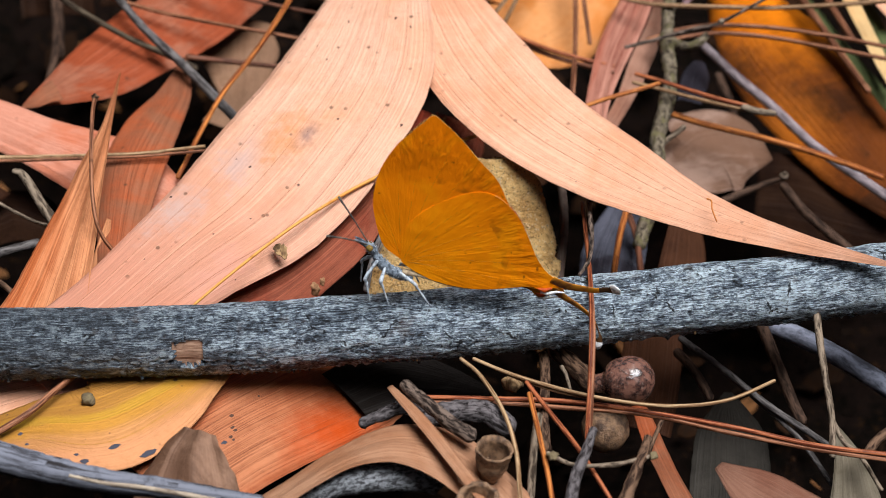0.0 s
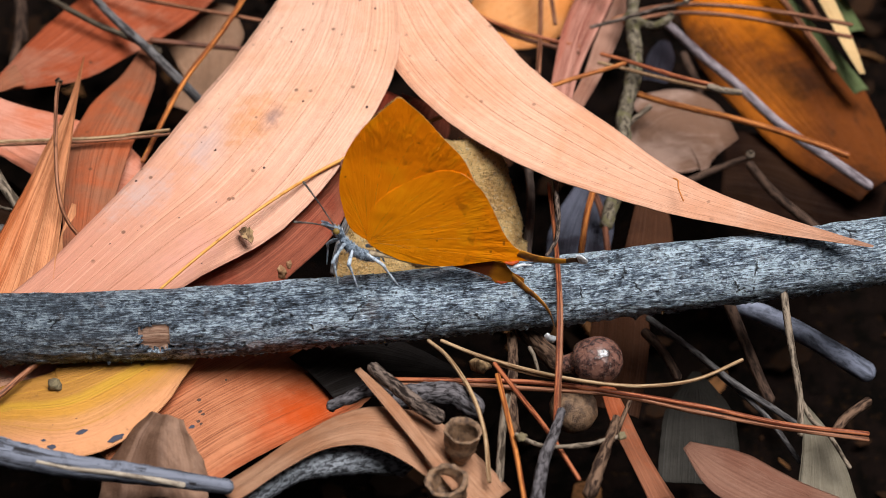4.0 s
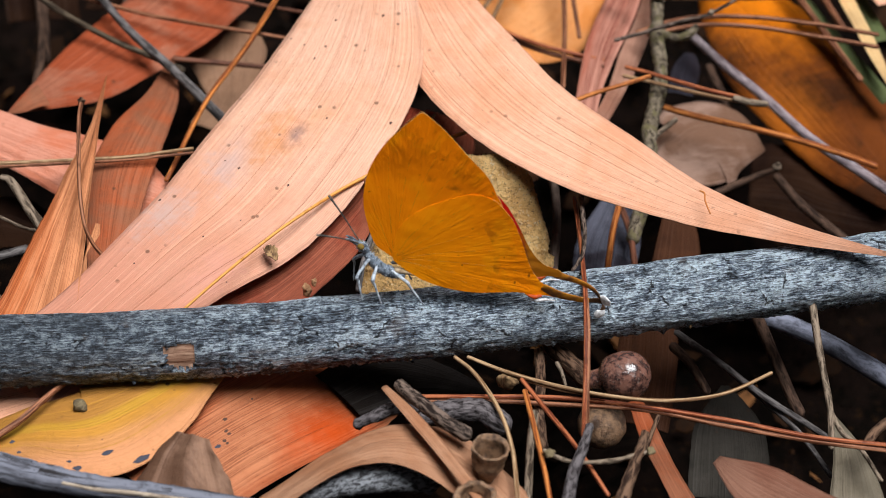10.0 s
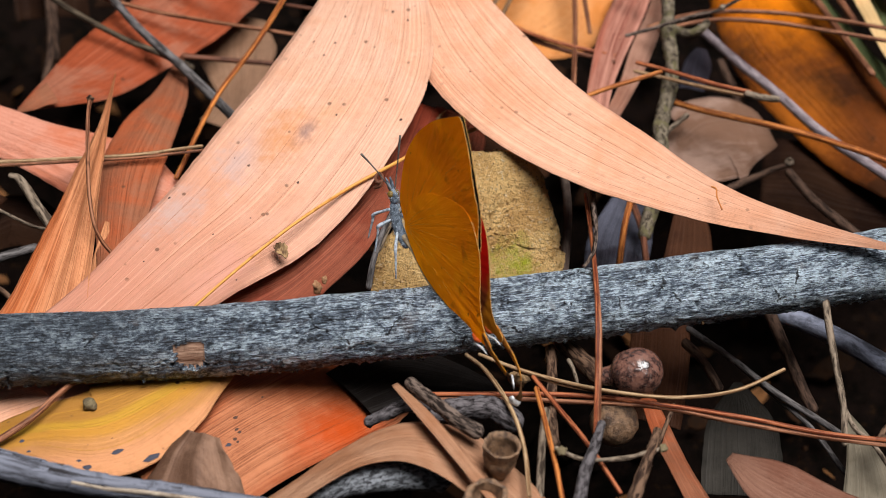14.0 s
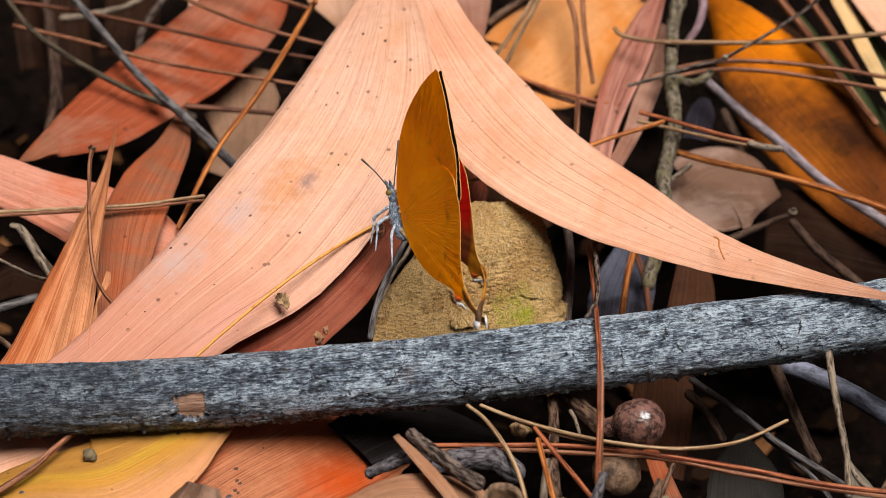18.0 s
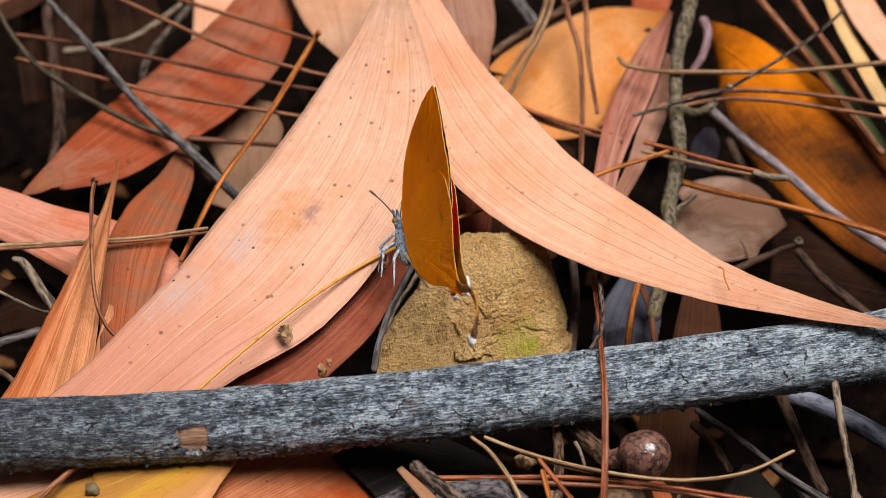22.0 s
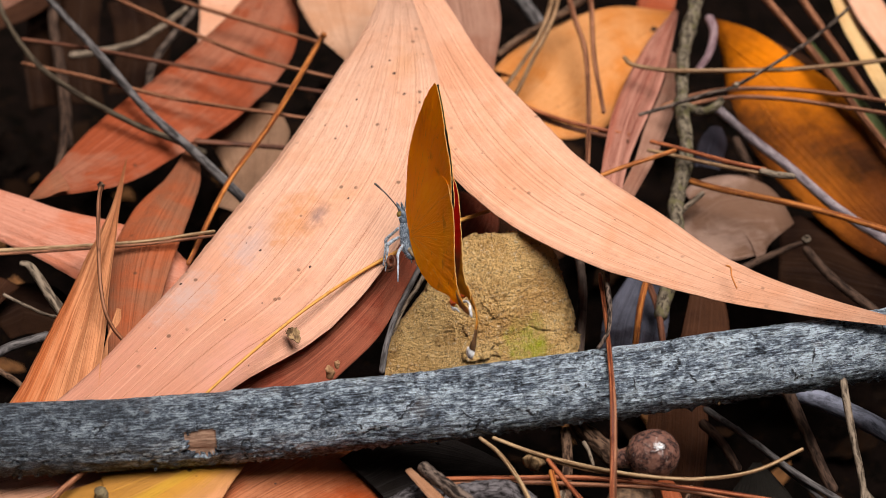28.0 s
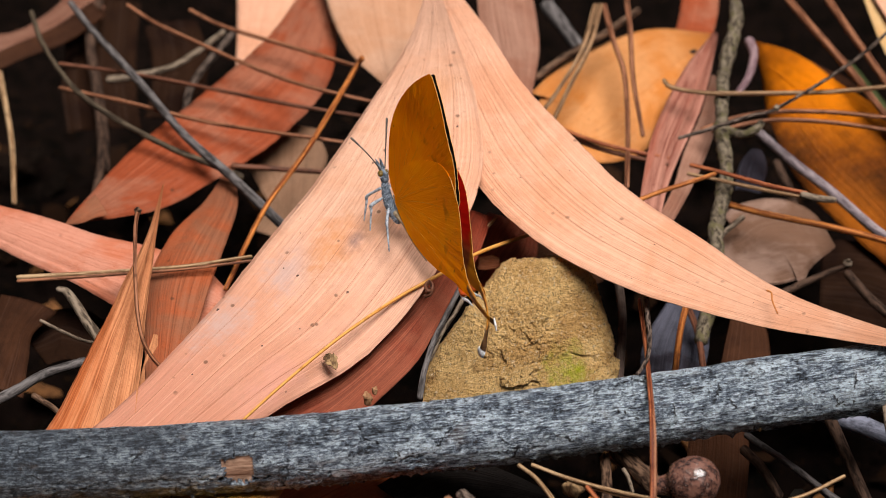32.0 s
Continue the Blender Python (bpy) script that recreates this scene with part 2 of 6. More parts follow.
LEAF = {
    "salmon": leaf_material("salmon_leaf", (0.70, 0.41, 0.285), (0.67, 0.355, 0.225), (0.34, 0.15, 0.10), 0.36, fine=3.0, band=0.05, wide=0.1, stains_and_lighting=((-5.4, 40.0, 5.0, (0.47, 0.34, 0.31), 0.75), (-5.8, 28.0, 5.0, (0.50, 0.36, 0.32), 0.7), (5.0, 26.0, 5.0, (0.60, 0.29, 0.22), 0.6), (-2.9, 45.4, 5.0, (0.56, 0.24, 0.10), 0.9), (-0.6, 47.6, 1.9, (0.27, 0.17, 0.15), 0.85), (0.5, 52.0, 3.0, (0.60, 0.30, 0.15), 0.5), (2.0, 75.0, 4.0, (0.62, 0.30, 0.15), 0.5)), specks=0.7, foot=(52.0, 12.0, (0.52, 0.215, 0.14), 0.85)),
    "salmon_b": leaf_material("salmon_leaf_plain", (0.70, 0.385, 0.255), (0.66, 0.32, 0.19), (0.34, 0.15, 0.08), 0.36, fine=2.2, band=0.08, wide=0.12, specks=0.5),
    "salmon_red": leaf_material("coral_leaf", (0.56, 0.25, 0.17), (0.50, 0.15, 0.075), (0.33, 0.07, 0.03), 0.35, band=0.15, wide=0.2),
    "salmon_red2": leaf_material("brick_leaf", (0.33, 0.12, 0.068), (0.30, 0.062, 0.022), (0.10, 0.026, 0.015), 0.5, specks=0.7, blotch=(0.42, 0.58), band=0.2),
    "redbrown": leaf_material("red_brown_leaf", (0.34, 0.10, 0.055), (0.26, 0.038, 0.016), (0.07, 0.018, 0.012), 0.7, specks=0.6, fine=3.2, wide=0.45),
    "redbrown2": leaf_material("dull_red_leaf", (0.26, 0.10, 0.052), (0.36, 0.085, 0.03), (0.06, 0.022, 0.014), 0.5, specks=0.7, band=0.2),
    "tan_stripe": leaf_material("striped_tan_leaf", (0.58, 0.25, 0.115), (0.42, 0.11, 0.03), (0.17, 0.04, 0.015), 0.7, fine=2.0, band=0.4, striped=True),
    "tan": leaf_material("dull_tan_leaf", (0.27, 0.155, 0.095), (0.20, 0.10, 0.055), (0.09, 0.045, 0.025), 0.4, specks=0.6),
    "salmon_tan": leaf_material("pink_tan_leaf", (0.55, 0.33, 0.22), (0.50, 0.26, 0.15), (0.32, 0.14, 0.07), 0.4),
    "pinkbrown": leaf_material("pink_brown_leaf", (0.34, 0.185, 0.13), (0.28, 0.125, 0.08), (0.14, 0.055, 0.035), 0.6),
    "orange_tan": leaf_material("orange_tan_leaf", (0.60, 0.27, 0.10), (0.55, 0.19, 0.04), (0.26, 0.09, 0.03), 0.3, band=0.15),
    "redstripe": leaf_material("streaked_red_leaf", (0.42, 0.20, 0.145), (0.34, 0.095, 0.055), (0.12, 0.02, 0.012), 0.9, fine=1.8, striped=True),
    # its orange blots paint in the highlights of the curled blade
    "orange_deep": leaf_material("deep_orange_leaf", (0.13, 0.034, 0.006), (0.05, 0.016, 0.005), (0.03, 0.010, 0.004), 0.2, blotch=(0.44, 0.6), stains_and_lighting=((-3.0, 13.0, 13.0, (0.85, 0.23, 0.003), 1.0), (7.0, 34.0, 9.0, (0.50, 0.14, 0.012), 0.8)), specular=0.06, roughness=0.5, band=0.1),
    "dullpink": leaf_material("dull_pink_leaf", (0.21, 0.105, 0.07), (0.16, 0.065, 0.04), (0.09, 0.035, 0.022), 0.6, specks=0.6),
    "greytan": leaf_material("grey_tan_leaf", (0.26, 0.165, 0.125), (0.15, 0.08, 0.05), (0.10, 0.06, 0.04), 0.08, blotch=(0.42, 0.58), band=0.1),
    "cream": leaf_material("cream_leaf", (0.62, 0.42, 0.20), (0.58, 0.31, 0.11), (0.36, 0.17, 0.06), 0.4),
    "green": leaf_material("green_blade", (0.10, 0.12, 0.05), (0.04, 0.075, 0.016), (0.03, 0.05, 0.012), 0.6),
    # brown leaf darkened in its colour to carry the shade of the hollows
    "shadebrown": leaf_material("shaded_brown_leaf", (0.06, 0.024, 0.012), (0.032, 0.013, 0.007), (0.012, 0.006, 0.004), 0.5, specular=0.04),
    "bluegrey": leaf_material("blue_grey_leaf", (0.085, 0.088, 0.115), (0.025, 0.022, 0.03), (0.012, 0.010, 0.013), 0.5, blotch=(0.4, 0.55)),
    "yellow": leaf_material("yellow_tan_leaf", (0.58, 0.27, 0.10), (0.52, 0.24, 0.08), (0.34, 0.15, 0.05), 0.12, fine=4.5, band=0.1, specks=0.9, zones=((2.6, 0.9, (0.54, 0.255, 0.03), 0.85), (0.4, 0.0, (0.50, 0.28, 0.03), 0.8), (-0.6, -1.6, (0.38, 0.17, 0.035), 0.85), (2.8, 4.4, (0.66, 0.30, 0.15), 0.7))),
    # the last, darkest blot paints the shade under the stick into the leaf
    "orange_leaf": leaf_material("veined_orange_leaf", (0.45, 0.17, 0.08), (0.38, 0.105, 0.04), (0.09, 0.022, 0.009), 0.75, fine=2.4, band=0.08, stains_and_lighting=((1.0, 27.0, 10.0, (0.26, 0.062, 0.02), 0.85), (8.0, 22.5, 6.5, (0.46, 0.055, 0.004), 0.95), (3.0, 34.0, 11.0, (0.07, 0.014, 0.004), 0.95))),
    "tan_curl": leaf_material("curled_tan_leaf", (0.38, 0.205, 0.12), (0.31, 0.14, 0.07), (0.17, 0.07, 0.035), 0.5, fine=2.8, band=0.12),
    "darktan": leaf_material("crumpled_brown_leaf", (0.25, 0.145, 0.095), (0.11, 0.058, 0.036), (0.04, 0.02, 0.012), 0.12, fine=0.5, specks=0.8, blotch=(0.4, 0.58), band=0.1),
    "greyleaf": leaf_material("grey_green_leaf", (0.17, 0.145, 0.105), (0.11, 0.09, 0.06), (0.06, 0.045, 0.03), 0.4),
    # the next three hold the hollows' shade in near-black colours
    "shadegrey": leaf_material("shaded_grey_leaf", (0.038, 0.034, 0.029), (0.022, 0.02, 0.017), (0.010, 0.009, 0.008), 0.1, specular=0.02, roughness=0.8, wide=0.1, band=0.0),
    "umber": leaf_material("shaded_umber_leaf", (0.024, 0.011, 0.006), (0.013, 0.006, 0.004), (0.006, 0.003, 0.002), 0.4, specular=0.02, roughness=0.8),
    "shadedark": leaf_material("shaded_dark_leaf", (0.018, 0.015, 0.014), (0.010, 0.008, 0.007), (0.006, 0.005, 0.004), 0.4, specular=0.02, roughness=0.8),
}
TWIG = {
    "n_orange": twig_material("orange_needle", (0.50, 0.18, 0.045), (0.17, 0.045, 0.014), 0.10, 3.2, 0.42, 0.08, (0.42, 0.54)),
    "n_gold": twig_material("golden_needle", (0.64, 0.33, 0.085), (0.50, 0.19, 0.035), 0.12, 3.0, 0.42, 0.05),
    "n_brown": twig_material("brown_needle", (0.32, 0.14, 0.075), (0.085, 0.03, 0.015), 0.10, 3.2, 0.45, 0.08, (0.42, 0.54)),
    "n_dark": twig_material("dark_needle", (0.15, 0.06, 0.035), (0.035, 0.013, 0.008), 0.10, 3.2, 0.45, 0.08, (0.44, 0.58)),
    "n_red": twig_material("red_needle", (0.40, 0.13, 0.055), (0.11, 0.025, 0.012), 0.10, 3.2, 0.42, 0.08, (0.42, 0.54)),
    "n_pale": twig_material("pale_needle", (0.44, 0.30, 0.17), (0.16, 0.085, 0.04), 0.10, 3.2, 0.45, 0.08, (0.42, 0.54)),
    "n_straw": twig_material("straw_needle", (0.34, 0.21, 0.115), (0.11, 0.055, 0.026), 0.10, 3.2, 0.45, 0.08, (0.42, 0.54)),
    "n_greybrown": twig_material("grey_needle", (0.17, 0.125, 0.10), (0.09, 0.06, 0.05), 0.12, 3.0, 0.6, 0.08),
    "t_grey": twig_material("grey_twig", (0.14, 0.128, 0.125), (0.03, 0.026, 0.025), 0.3, 1.6),
    "t_olive": twig_material("olive_twig", (0.09, 0.068, 0.045), (0.025, 0.017, 0.011), 0.3, 1.6),
    "t_pale": twig_material("pale_twig", (0.24, 0.185, 0.135), (0.045, 0.032, 0.022), 0.35, 1.8, 0.7, 0.25, (0.44, 0.58)),
    "t_brown": twig_material("brown_twig", (0.16, 0.095, 0.06), (0.022, 0.011, 0.007), 0.4, 2.0, 0.7, 0.5, (0.42, 0.58)),
    # darker copy of the brown twig, the hollows' shade put into its colour
    "t_shaded": twig_material("shaded_twig", (0.085, 0.05, 0.034), (0.014, 0.008, 0.006), 0.35, 1.8, 0.8, 0.2),
    "t_dark": twig_material("dark_twig", (0.17, 0.125, 0.10), (0.014, 0.009, 0.007), 0.5, 2.2, 0.7, 0.5, (0.42, 0.56)),
    "t_mossy": twig_material("mossy_twig", (0.19, 0.155, 0.11), (0.03, 0.022, 0.015), 0.9, 1.4, 0.9, 0.6, moss=(0.12, 0.105, 0.05)),
    "t_violet": twig_material("violet_twig", (0.25, 0.17, 0.18), (0.13, 0.075, 0.085), 0.3, 1.6),
    "t_mauve": twig_material("mauve_grey_twig", (0.27, 0.225, 0.235), (0.10, 0.078, 0.085), 0.3, 1.6),
    "t_blue": twig_material("blue_grey_twig", (0.22, 0.235, 0.30), (0.06, 0.063, 0.08), 0.2, 0.8),
    "bark": twig_material("grey_bark", (0.33, 0.35, 0.38), (0.05, 0.05, 0.055), 1.1, 2.4, 0.85, 0.35, (0.40, 0.60)),
    "peeled": twig_material("peeled_bark", (0.17, 0.18, 0.22), (0.022, 0.02, 0.022), 0.05, 0.8, 0.8, 0.4, (0.44, 0.58)),
    "cream_bark": twig_material("pale_inner_bark", (0.42, 0.35, 0.27), (0.16, 0.12, 0.09), 0.25, 1.2, 0.8, 0.2),
    "bark_dark": twig_material("dark_bark", (0.15, 0.135, 0.14), (0.012, 0.009, 0.009), 0.7, 2.2, 0.7, 0.7),
    "debris": twig_material("bud_scale", (0.34, 0.22, 0.11), (0.10, 0.055, 0.03), 0.8, 1.2, 0.8, 0.3),
    "crumb": twig_material("tan_crumb", (0.40, 0.23, 0.12), (0.24, 0.12, 0.06), 0.8, 1.2, 0.9, 0.3),
    "crumb_grey": twig_material("grey_crumb", (0.20, 0.16, 0.09), (0.10, 0.075, 0.045), 0.8, 1.2, 0.9, 0.3),
}
SPECK, _n, _l, _b = shader("speck", 0.6)
_b.inputs["Base Color"].default_value = (0.07, 0.032, 0.02, 1)
INK, _n, _l, _b = shader("blue_black_spot", 0.6)
_b.inputs["Base Color"].default_value = (0.045, 0.045, 0.062, 1)
GROOVE, _n, _l, _b = shader("leaf_groove", 0.7, 0.05)
_b.inputs["Base Color"].default_value = (0.36, 0.16, 0.09, 1)
HOLE, _n, _l, _b = shader("dark_hole", 0.9)
_b.inputs["Base Color"].default_value = (0.02, 0.01, 0.006, 1)

# ---- the ground: forest soil, painted near black for the shaded gaps, one sheet to the horizon
def soil_height(x, y):
    return 0.25 * 0.09 * np.tanh(y / 0.09) - 0.055


def build_ground():
    near = np.linspace(-0.12, 0.12, 97)
    far = 0.12 * (40 / 0.12) ** np.linspace(0, 1, 22)[1:]
    axis = np.r_[-far[::-1], near, far]
    xs, ys = np.meshgrid(axis, axis)
    zs = soil_height(xs, ys)
    p = np.stack([xs, ys, zs], -1).reshape(-1, 3)
    w = np.exp(-np.maximum(np.hypot(p[:, 0], p[:, 1]) - 0.15, 0) / 0.3)
    p[:, 2] += w * (0.004 * rumple(p, 55, 1.0) + 0.002 * rumple(p, 160, 4.0) + 0.0012 * rumple(p, 420, 9.0))
    me = mesh_of("ground", p / MM, grid_faces(len(axis), len(axis)))
    m, nodes, links, b = shader("forest_soil", 0.95, 0.03)
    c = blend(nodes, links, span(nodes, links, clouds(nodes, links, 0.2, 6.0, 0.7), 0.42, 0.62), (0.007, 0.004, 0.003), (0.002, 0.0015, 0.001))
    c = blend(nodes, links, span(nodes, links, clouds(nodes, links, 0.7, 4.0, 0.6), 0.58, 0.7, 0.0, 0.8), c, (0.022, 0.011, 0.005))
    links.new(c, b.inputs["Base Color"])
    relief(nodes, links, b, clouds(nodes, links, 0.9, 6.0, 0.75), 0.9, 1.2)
    thing("ground", me, m, "crumbly forest soil under the leaf litter, coloured near black like the shaded gaps", "ground", kind="structure")


build_ground()


def build_litter():
    """Small crumbs and torn leaf bits that cover the soil in the hollows, most painted near black for the shade there.
    """
    rng = random.Random(5)
    verts, faces = [], []
    for _ in range(1500):
        x, y = rng.uniform(-0.11, 0.11), rng.uniform(-0.09, 0.13)
        z = float(soil_height(x, y)) + rng.uniform(0.001, 0.005)
        size = rng.choice((0.6, 0.9, 1.4, 2.5, 4.0))
        turn = Euler((rng.uniform(-0.7, 0.7), rng.uniform(-0.7, 0.7), rng.uniform(0, 6.3))).to_matrix()
        k, n = len(verts), 6
        thick = size * (0.5 if size < 1.2 else 0.06)
        for level in (-1, 1):
            for i in range(n):
                a = 2 * math.pi * i / n
                r = size * rng.uniform(0.65, 1.1)
                v = turn @ Vector((r * math.cos(a), r * 0.6 * math.sin(a), level * thick))
                verts.append((x / MM + v.x, y / MM + v.y, z / MM + v.z))
        faces += [tuple(range(k, k + n))[::-1], tuple(range(k + n, k + 2 * n))]
        faces += [(k + i, k + (i + 1) % n, k + n + (i + 1) % n, k + n + i) for i in range(n)]
    me = mesh_of("litter", verts, faces, smooth=False)
    m, nodes, links, b = shader("litter_bits", 0.9, 0.02)
    g = nodes.new("ShaderNodeNewGeometry")
    r = g.outputs["Random Per Island"]
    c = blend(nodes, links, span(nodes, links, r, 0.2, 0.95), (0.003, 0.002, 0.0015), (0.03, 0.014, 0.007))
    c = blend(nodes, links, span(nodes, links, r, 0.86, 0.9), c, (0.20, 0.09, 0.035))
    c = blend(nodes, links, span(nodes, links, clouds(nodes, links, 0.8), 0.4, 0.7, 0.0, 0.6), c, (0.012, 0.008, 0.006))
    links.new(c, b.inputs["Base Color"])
    thing("leaf_litter", me, m, "crumbs and torn bits of rotting leaves on soil, mostly coloured dark as in shade", "litter", kind="stuff")


build_litter()


# ---- kinds of things
SEED = [0]


def leaf(name, label, key, stations, arch=0.12, wave=0.3, veins=3, speckles=0, group="", spots=(), pleat=0.0):
    """A dry leaf along stations (x, y, z, half width, bank degrees), millimetres. arch: how far it bows across; wave: its unevenness."""
    SEED[0] += 1
    seed = SEED[0] * 3.7
    s = spline(stations, 10)
    centre, half, bank = s[:, :3], np.maximum(s[:, 3], 0.03), np.radians(s[:, 4])
    tangent = unit(np.gradient(centre, axis=0))
    side = unit(np.cross(tangent, (0, 0, 1)))
    up = np.cross(side, tangent)
    across = side * np.cos(bank)[:, None] + up * np.sin(bank)[:, None]
    normal = np.cross(across, tangent)
    if np.mean(normal[:, 2]) < 0:
        arch = -arch
    length = np.r_[0, np.cumsum(np.linalg.norm(np.diff(centre, axis=0), axis=1))]

    def surface(u, lift=0.0):
        """Places at u (-1 to 1) across each row."""
        p = centre + across * (half * u)[:, None] + normal * (half * arch * (0.6 - u * u))[:, None]
        edge = 0.25 + 0.75 * np.abs(u)
        n = 0.7 * rumple(p, 0.13, seed) + 0.35 * rumple(p, 0.4, seed + 5)
        fold = pleat * np.minimum(1, half / 3.0) * np.sin(u * 7.0 + 0.6 * rumple(centre, 0.12, seed + 9) * 3)
        return p + normal * (wave * n * edge * np.minimum(1, half / 2.0) + fold + lift)[:, None]

    columns = np.linspace(-1, 1, 25 if pleat else 15)
    columns = np.sign(columns) * np.abs(columns) ** 0.85
    rag = 1 + 0.012 * rumple(centre, 0.9, seed) + 0.008 * rumple(centre, 2.1, seed)
    top = np.stack([surface(np.full(len(s), u) * (rag if abs(u) > 0.9 else 1.0)) for u in columns], 1)
    thick = 0.16 * (1 - 0.6 * np.abs(columns) ** 6)[None, :, None] * np.minimum(1, half / 1.0)[:, None, None]
    low = top - normal[:, None] * thick
    rows, cols = len(s), len(columns)
    verts = np.vstack([top.reshape(-1, 3), low.reshape(-1, 3)])
    f = grid_faces(rows, cols)
    k = rows * cols
    faces = [q[::-1] for q in f] + [tuple(k + i for i in q) for q in f]
    rim = [i * cols for i in range(rows)] + [(rows - 1) * cols + j for j in range(1, cols)]
    rim += [i * cols + cols - 1 for i in range(rows - 2, -1, -1)] + list(range(cols - 2, 0, -1))
    for a, b in zip(rim, rim[1:] + rim[:1]):
        faces.append((a, k + a, k + b, b))
    uv = np.stack([columns[None, :] * half[:, None], np.broadcast_to(length[:, None], (rows, cols))], -1).reshape(-1, 2)
    me = mesh_of(name, verts, faces, np.vstack([uv, uv]))
    # a second map in which the veins run together towards the ends
    vein_map = np.stack([np.broadcast_to(columns[None, :] * half.max(), (rows, cols)), np.broadcast_to(length[:, None], (rows, cols))], -1).reshape(-1, 2)
    index = np.empty(len(me.loops), int)
    me.loops.foreach_get("vertex_index", index)
    me.uv_layers.new(name="Veins").data.foreach_set("uv", (np.vstack([vein_map, vein_map]) + SEED[0] * 7.0)[index].ravel())
    ob = thing(name, me, LEAF[key], label, "leaf", group or "dry leaves")
    rng = random.Random(SEED[0])
    sgn = 1 if np.mean(normal[:, 2]) > 0 else -1
    for i in range(veins):
        u = (i + 1) / (veins + 1) * 2 - 1 + rng.uniform(-0.06, 0.06)
        path = surface(np.full(len(s), u), 0.0)[2:-2]
        r = np.maximum(0.014, np.minimum(0.03, half[2:-2] * 0.006))
        v, fc, vu = tube_data(path, r, 5, cap=False, flat=0.8)
        part("vein", mesh_of("vein", v, fc, vu), GROOVE if key in ("salmon", "salmon_b") else LEAF[key], ob)
    for i in range(speckles):
        j, u = rng.randrange(3, rows - 3), rng.uniform(-0.85, 0.85)
        add_speck(ob, surface(np.full(len(s), u), 0.01 * sgn)[j], across[j], tangent[j], normal[j] * sgn, rng.uniform(0.05, 0.2), SPECK, rng)
    for along, u, size, kind in spots:
        j = min(rows - 2, int(round(along * (rows - 1))))
        add_speck(ob, surface(np.full(len(s), u), 0.01 * sgn)[j], across[j], tangent[j], normal[j] * sgn, size, {"ink": INK, "speck": SPECK, "hole": HOLE}[kind], rng)
    return ob


def add_speck(ob, place, across, along, normal, size, material, rng):
    n = 9
    ring = []
    for i in range(n):
        a = 2 * math.pi * i / n
        r = size * rng.uniform(0.7, 1.15)
        ring.append(place + across * r * 0.75 * math.cos(a) + along * r * math.sin(a) - normal * 0.03)
    verts = np.vstack([ring, [place + normal * min(0.06, size * 0.2)]])
    part("speck", mesh_of("speck", verts, [(i, (i + 1) % n, n) for i in range(n)]), material, ob)


def strand(name, label, category, key, points, r0, r1, rough=0.0, detail=False, group=""):
    """A needle, stem or twig along points, with its radius from end to end."""
    SEED[0] += 1
    path = spline(points, 14 if detail else 8)
    radius = np.linspace(r0, r1, len(path))
    if rough:
        radius = radius * (1 + rough * 0.5 * rumple(path, 0.35, SEED[0] * 1.3))
    v, f, uv = tube_data(path, radius, 18 if detail else 9, rough * (0.7 if detail else 0.4), SEED[0] * 2.1)
    ob = thing(name, mesh_of(name, v, f, uv), TWIG[key], label, category, group)
    if detail:
        rng = random.Random(SEED[0])
        tangent = unit(np.gradient(path, axis=0))
        for _ in range(14):
            i = rng.randrange(3, len(path) - 3)
            n = unit(np.cross(tangent[i], (rng.uniform(-1, 1), rng.uniform(-1, 1), rng.uniform(-0.6, 0.2))))
            n = n if n[2] > -0.3 else -n
            flake(ob, path[i] + n * radius[i] * 0.97, n, tangent[i], rng, radius[i] * 0.25, TWIG[key])
    return ob


def crumb(name, label, category, key, place, size, flat, seed):
    """A small uneven lump."""
    rows, cols = 12, 16
    a = np.linspace(0.03, math.pi - 0.03, rows)[:, None]
    b = np.linspace(0, 2 * math.pi, cols, endpoint=False)[None]
    d = np.stack(np.broadcast_arrays(np.sin(a) * np.cos(b), np.sin(a) * np.sin(b) * 0.7, np.cos(a) * flat), -1).reshape(-1, 3)
    r = size * (1 + 0.55 * rumple(d, 1.3, seed) + 0.35 * rumple(d, 2.6, seed + 2))
    n = rows * cols
    faces = grid_faces(rows, cols, wrap=True) + [tuple(range(cols))[::-1], tuple(range(n - cols, n))]
    turn = np.array(Euler((0.3 * seed, 0.2 * seed, 0.9 * seed)).to_matrix())
    me = mesh_of(name, d * r[:, None] @ turn.T + np.array(place), faces, d[:, :2] * size * 2, smooth=True)
    return thing(name, me, TWIG[key], label, category)


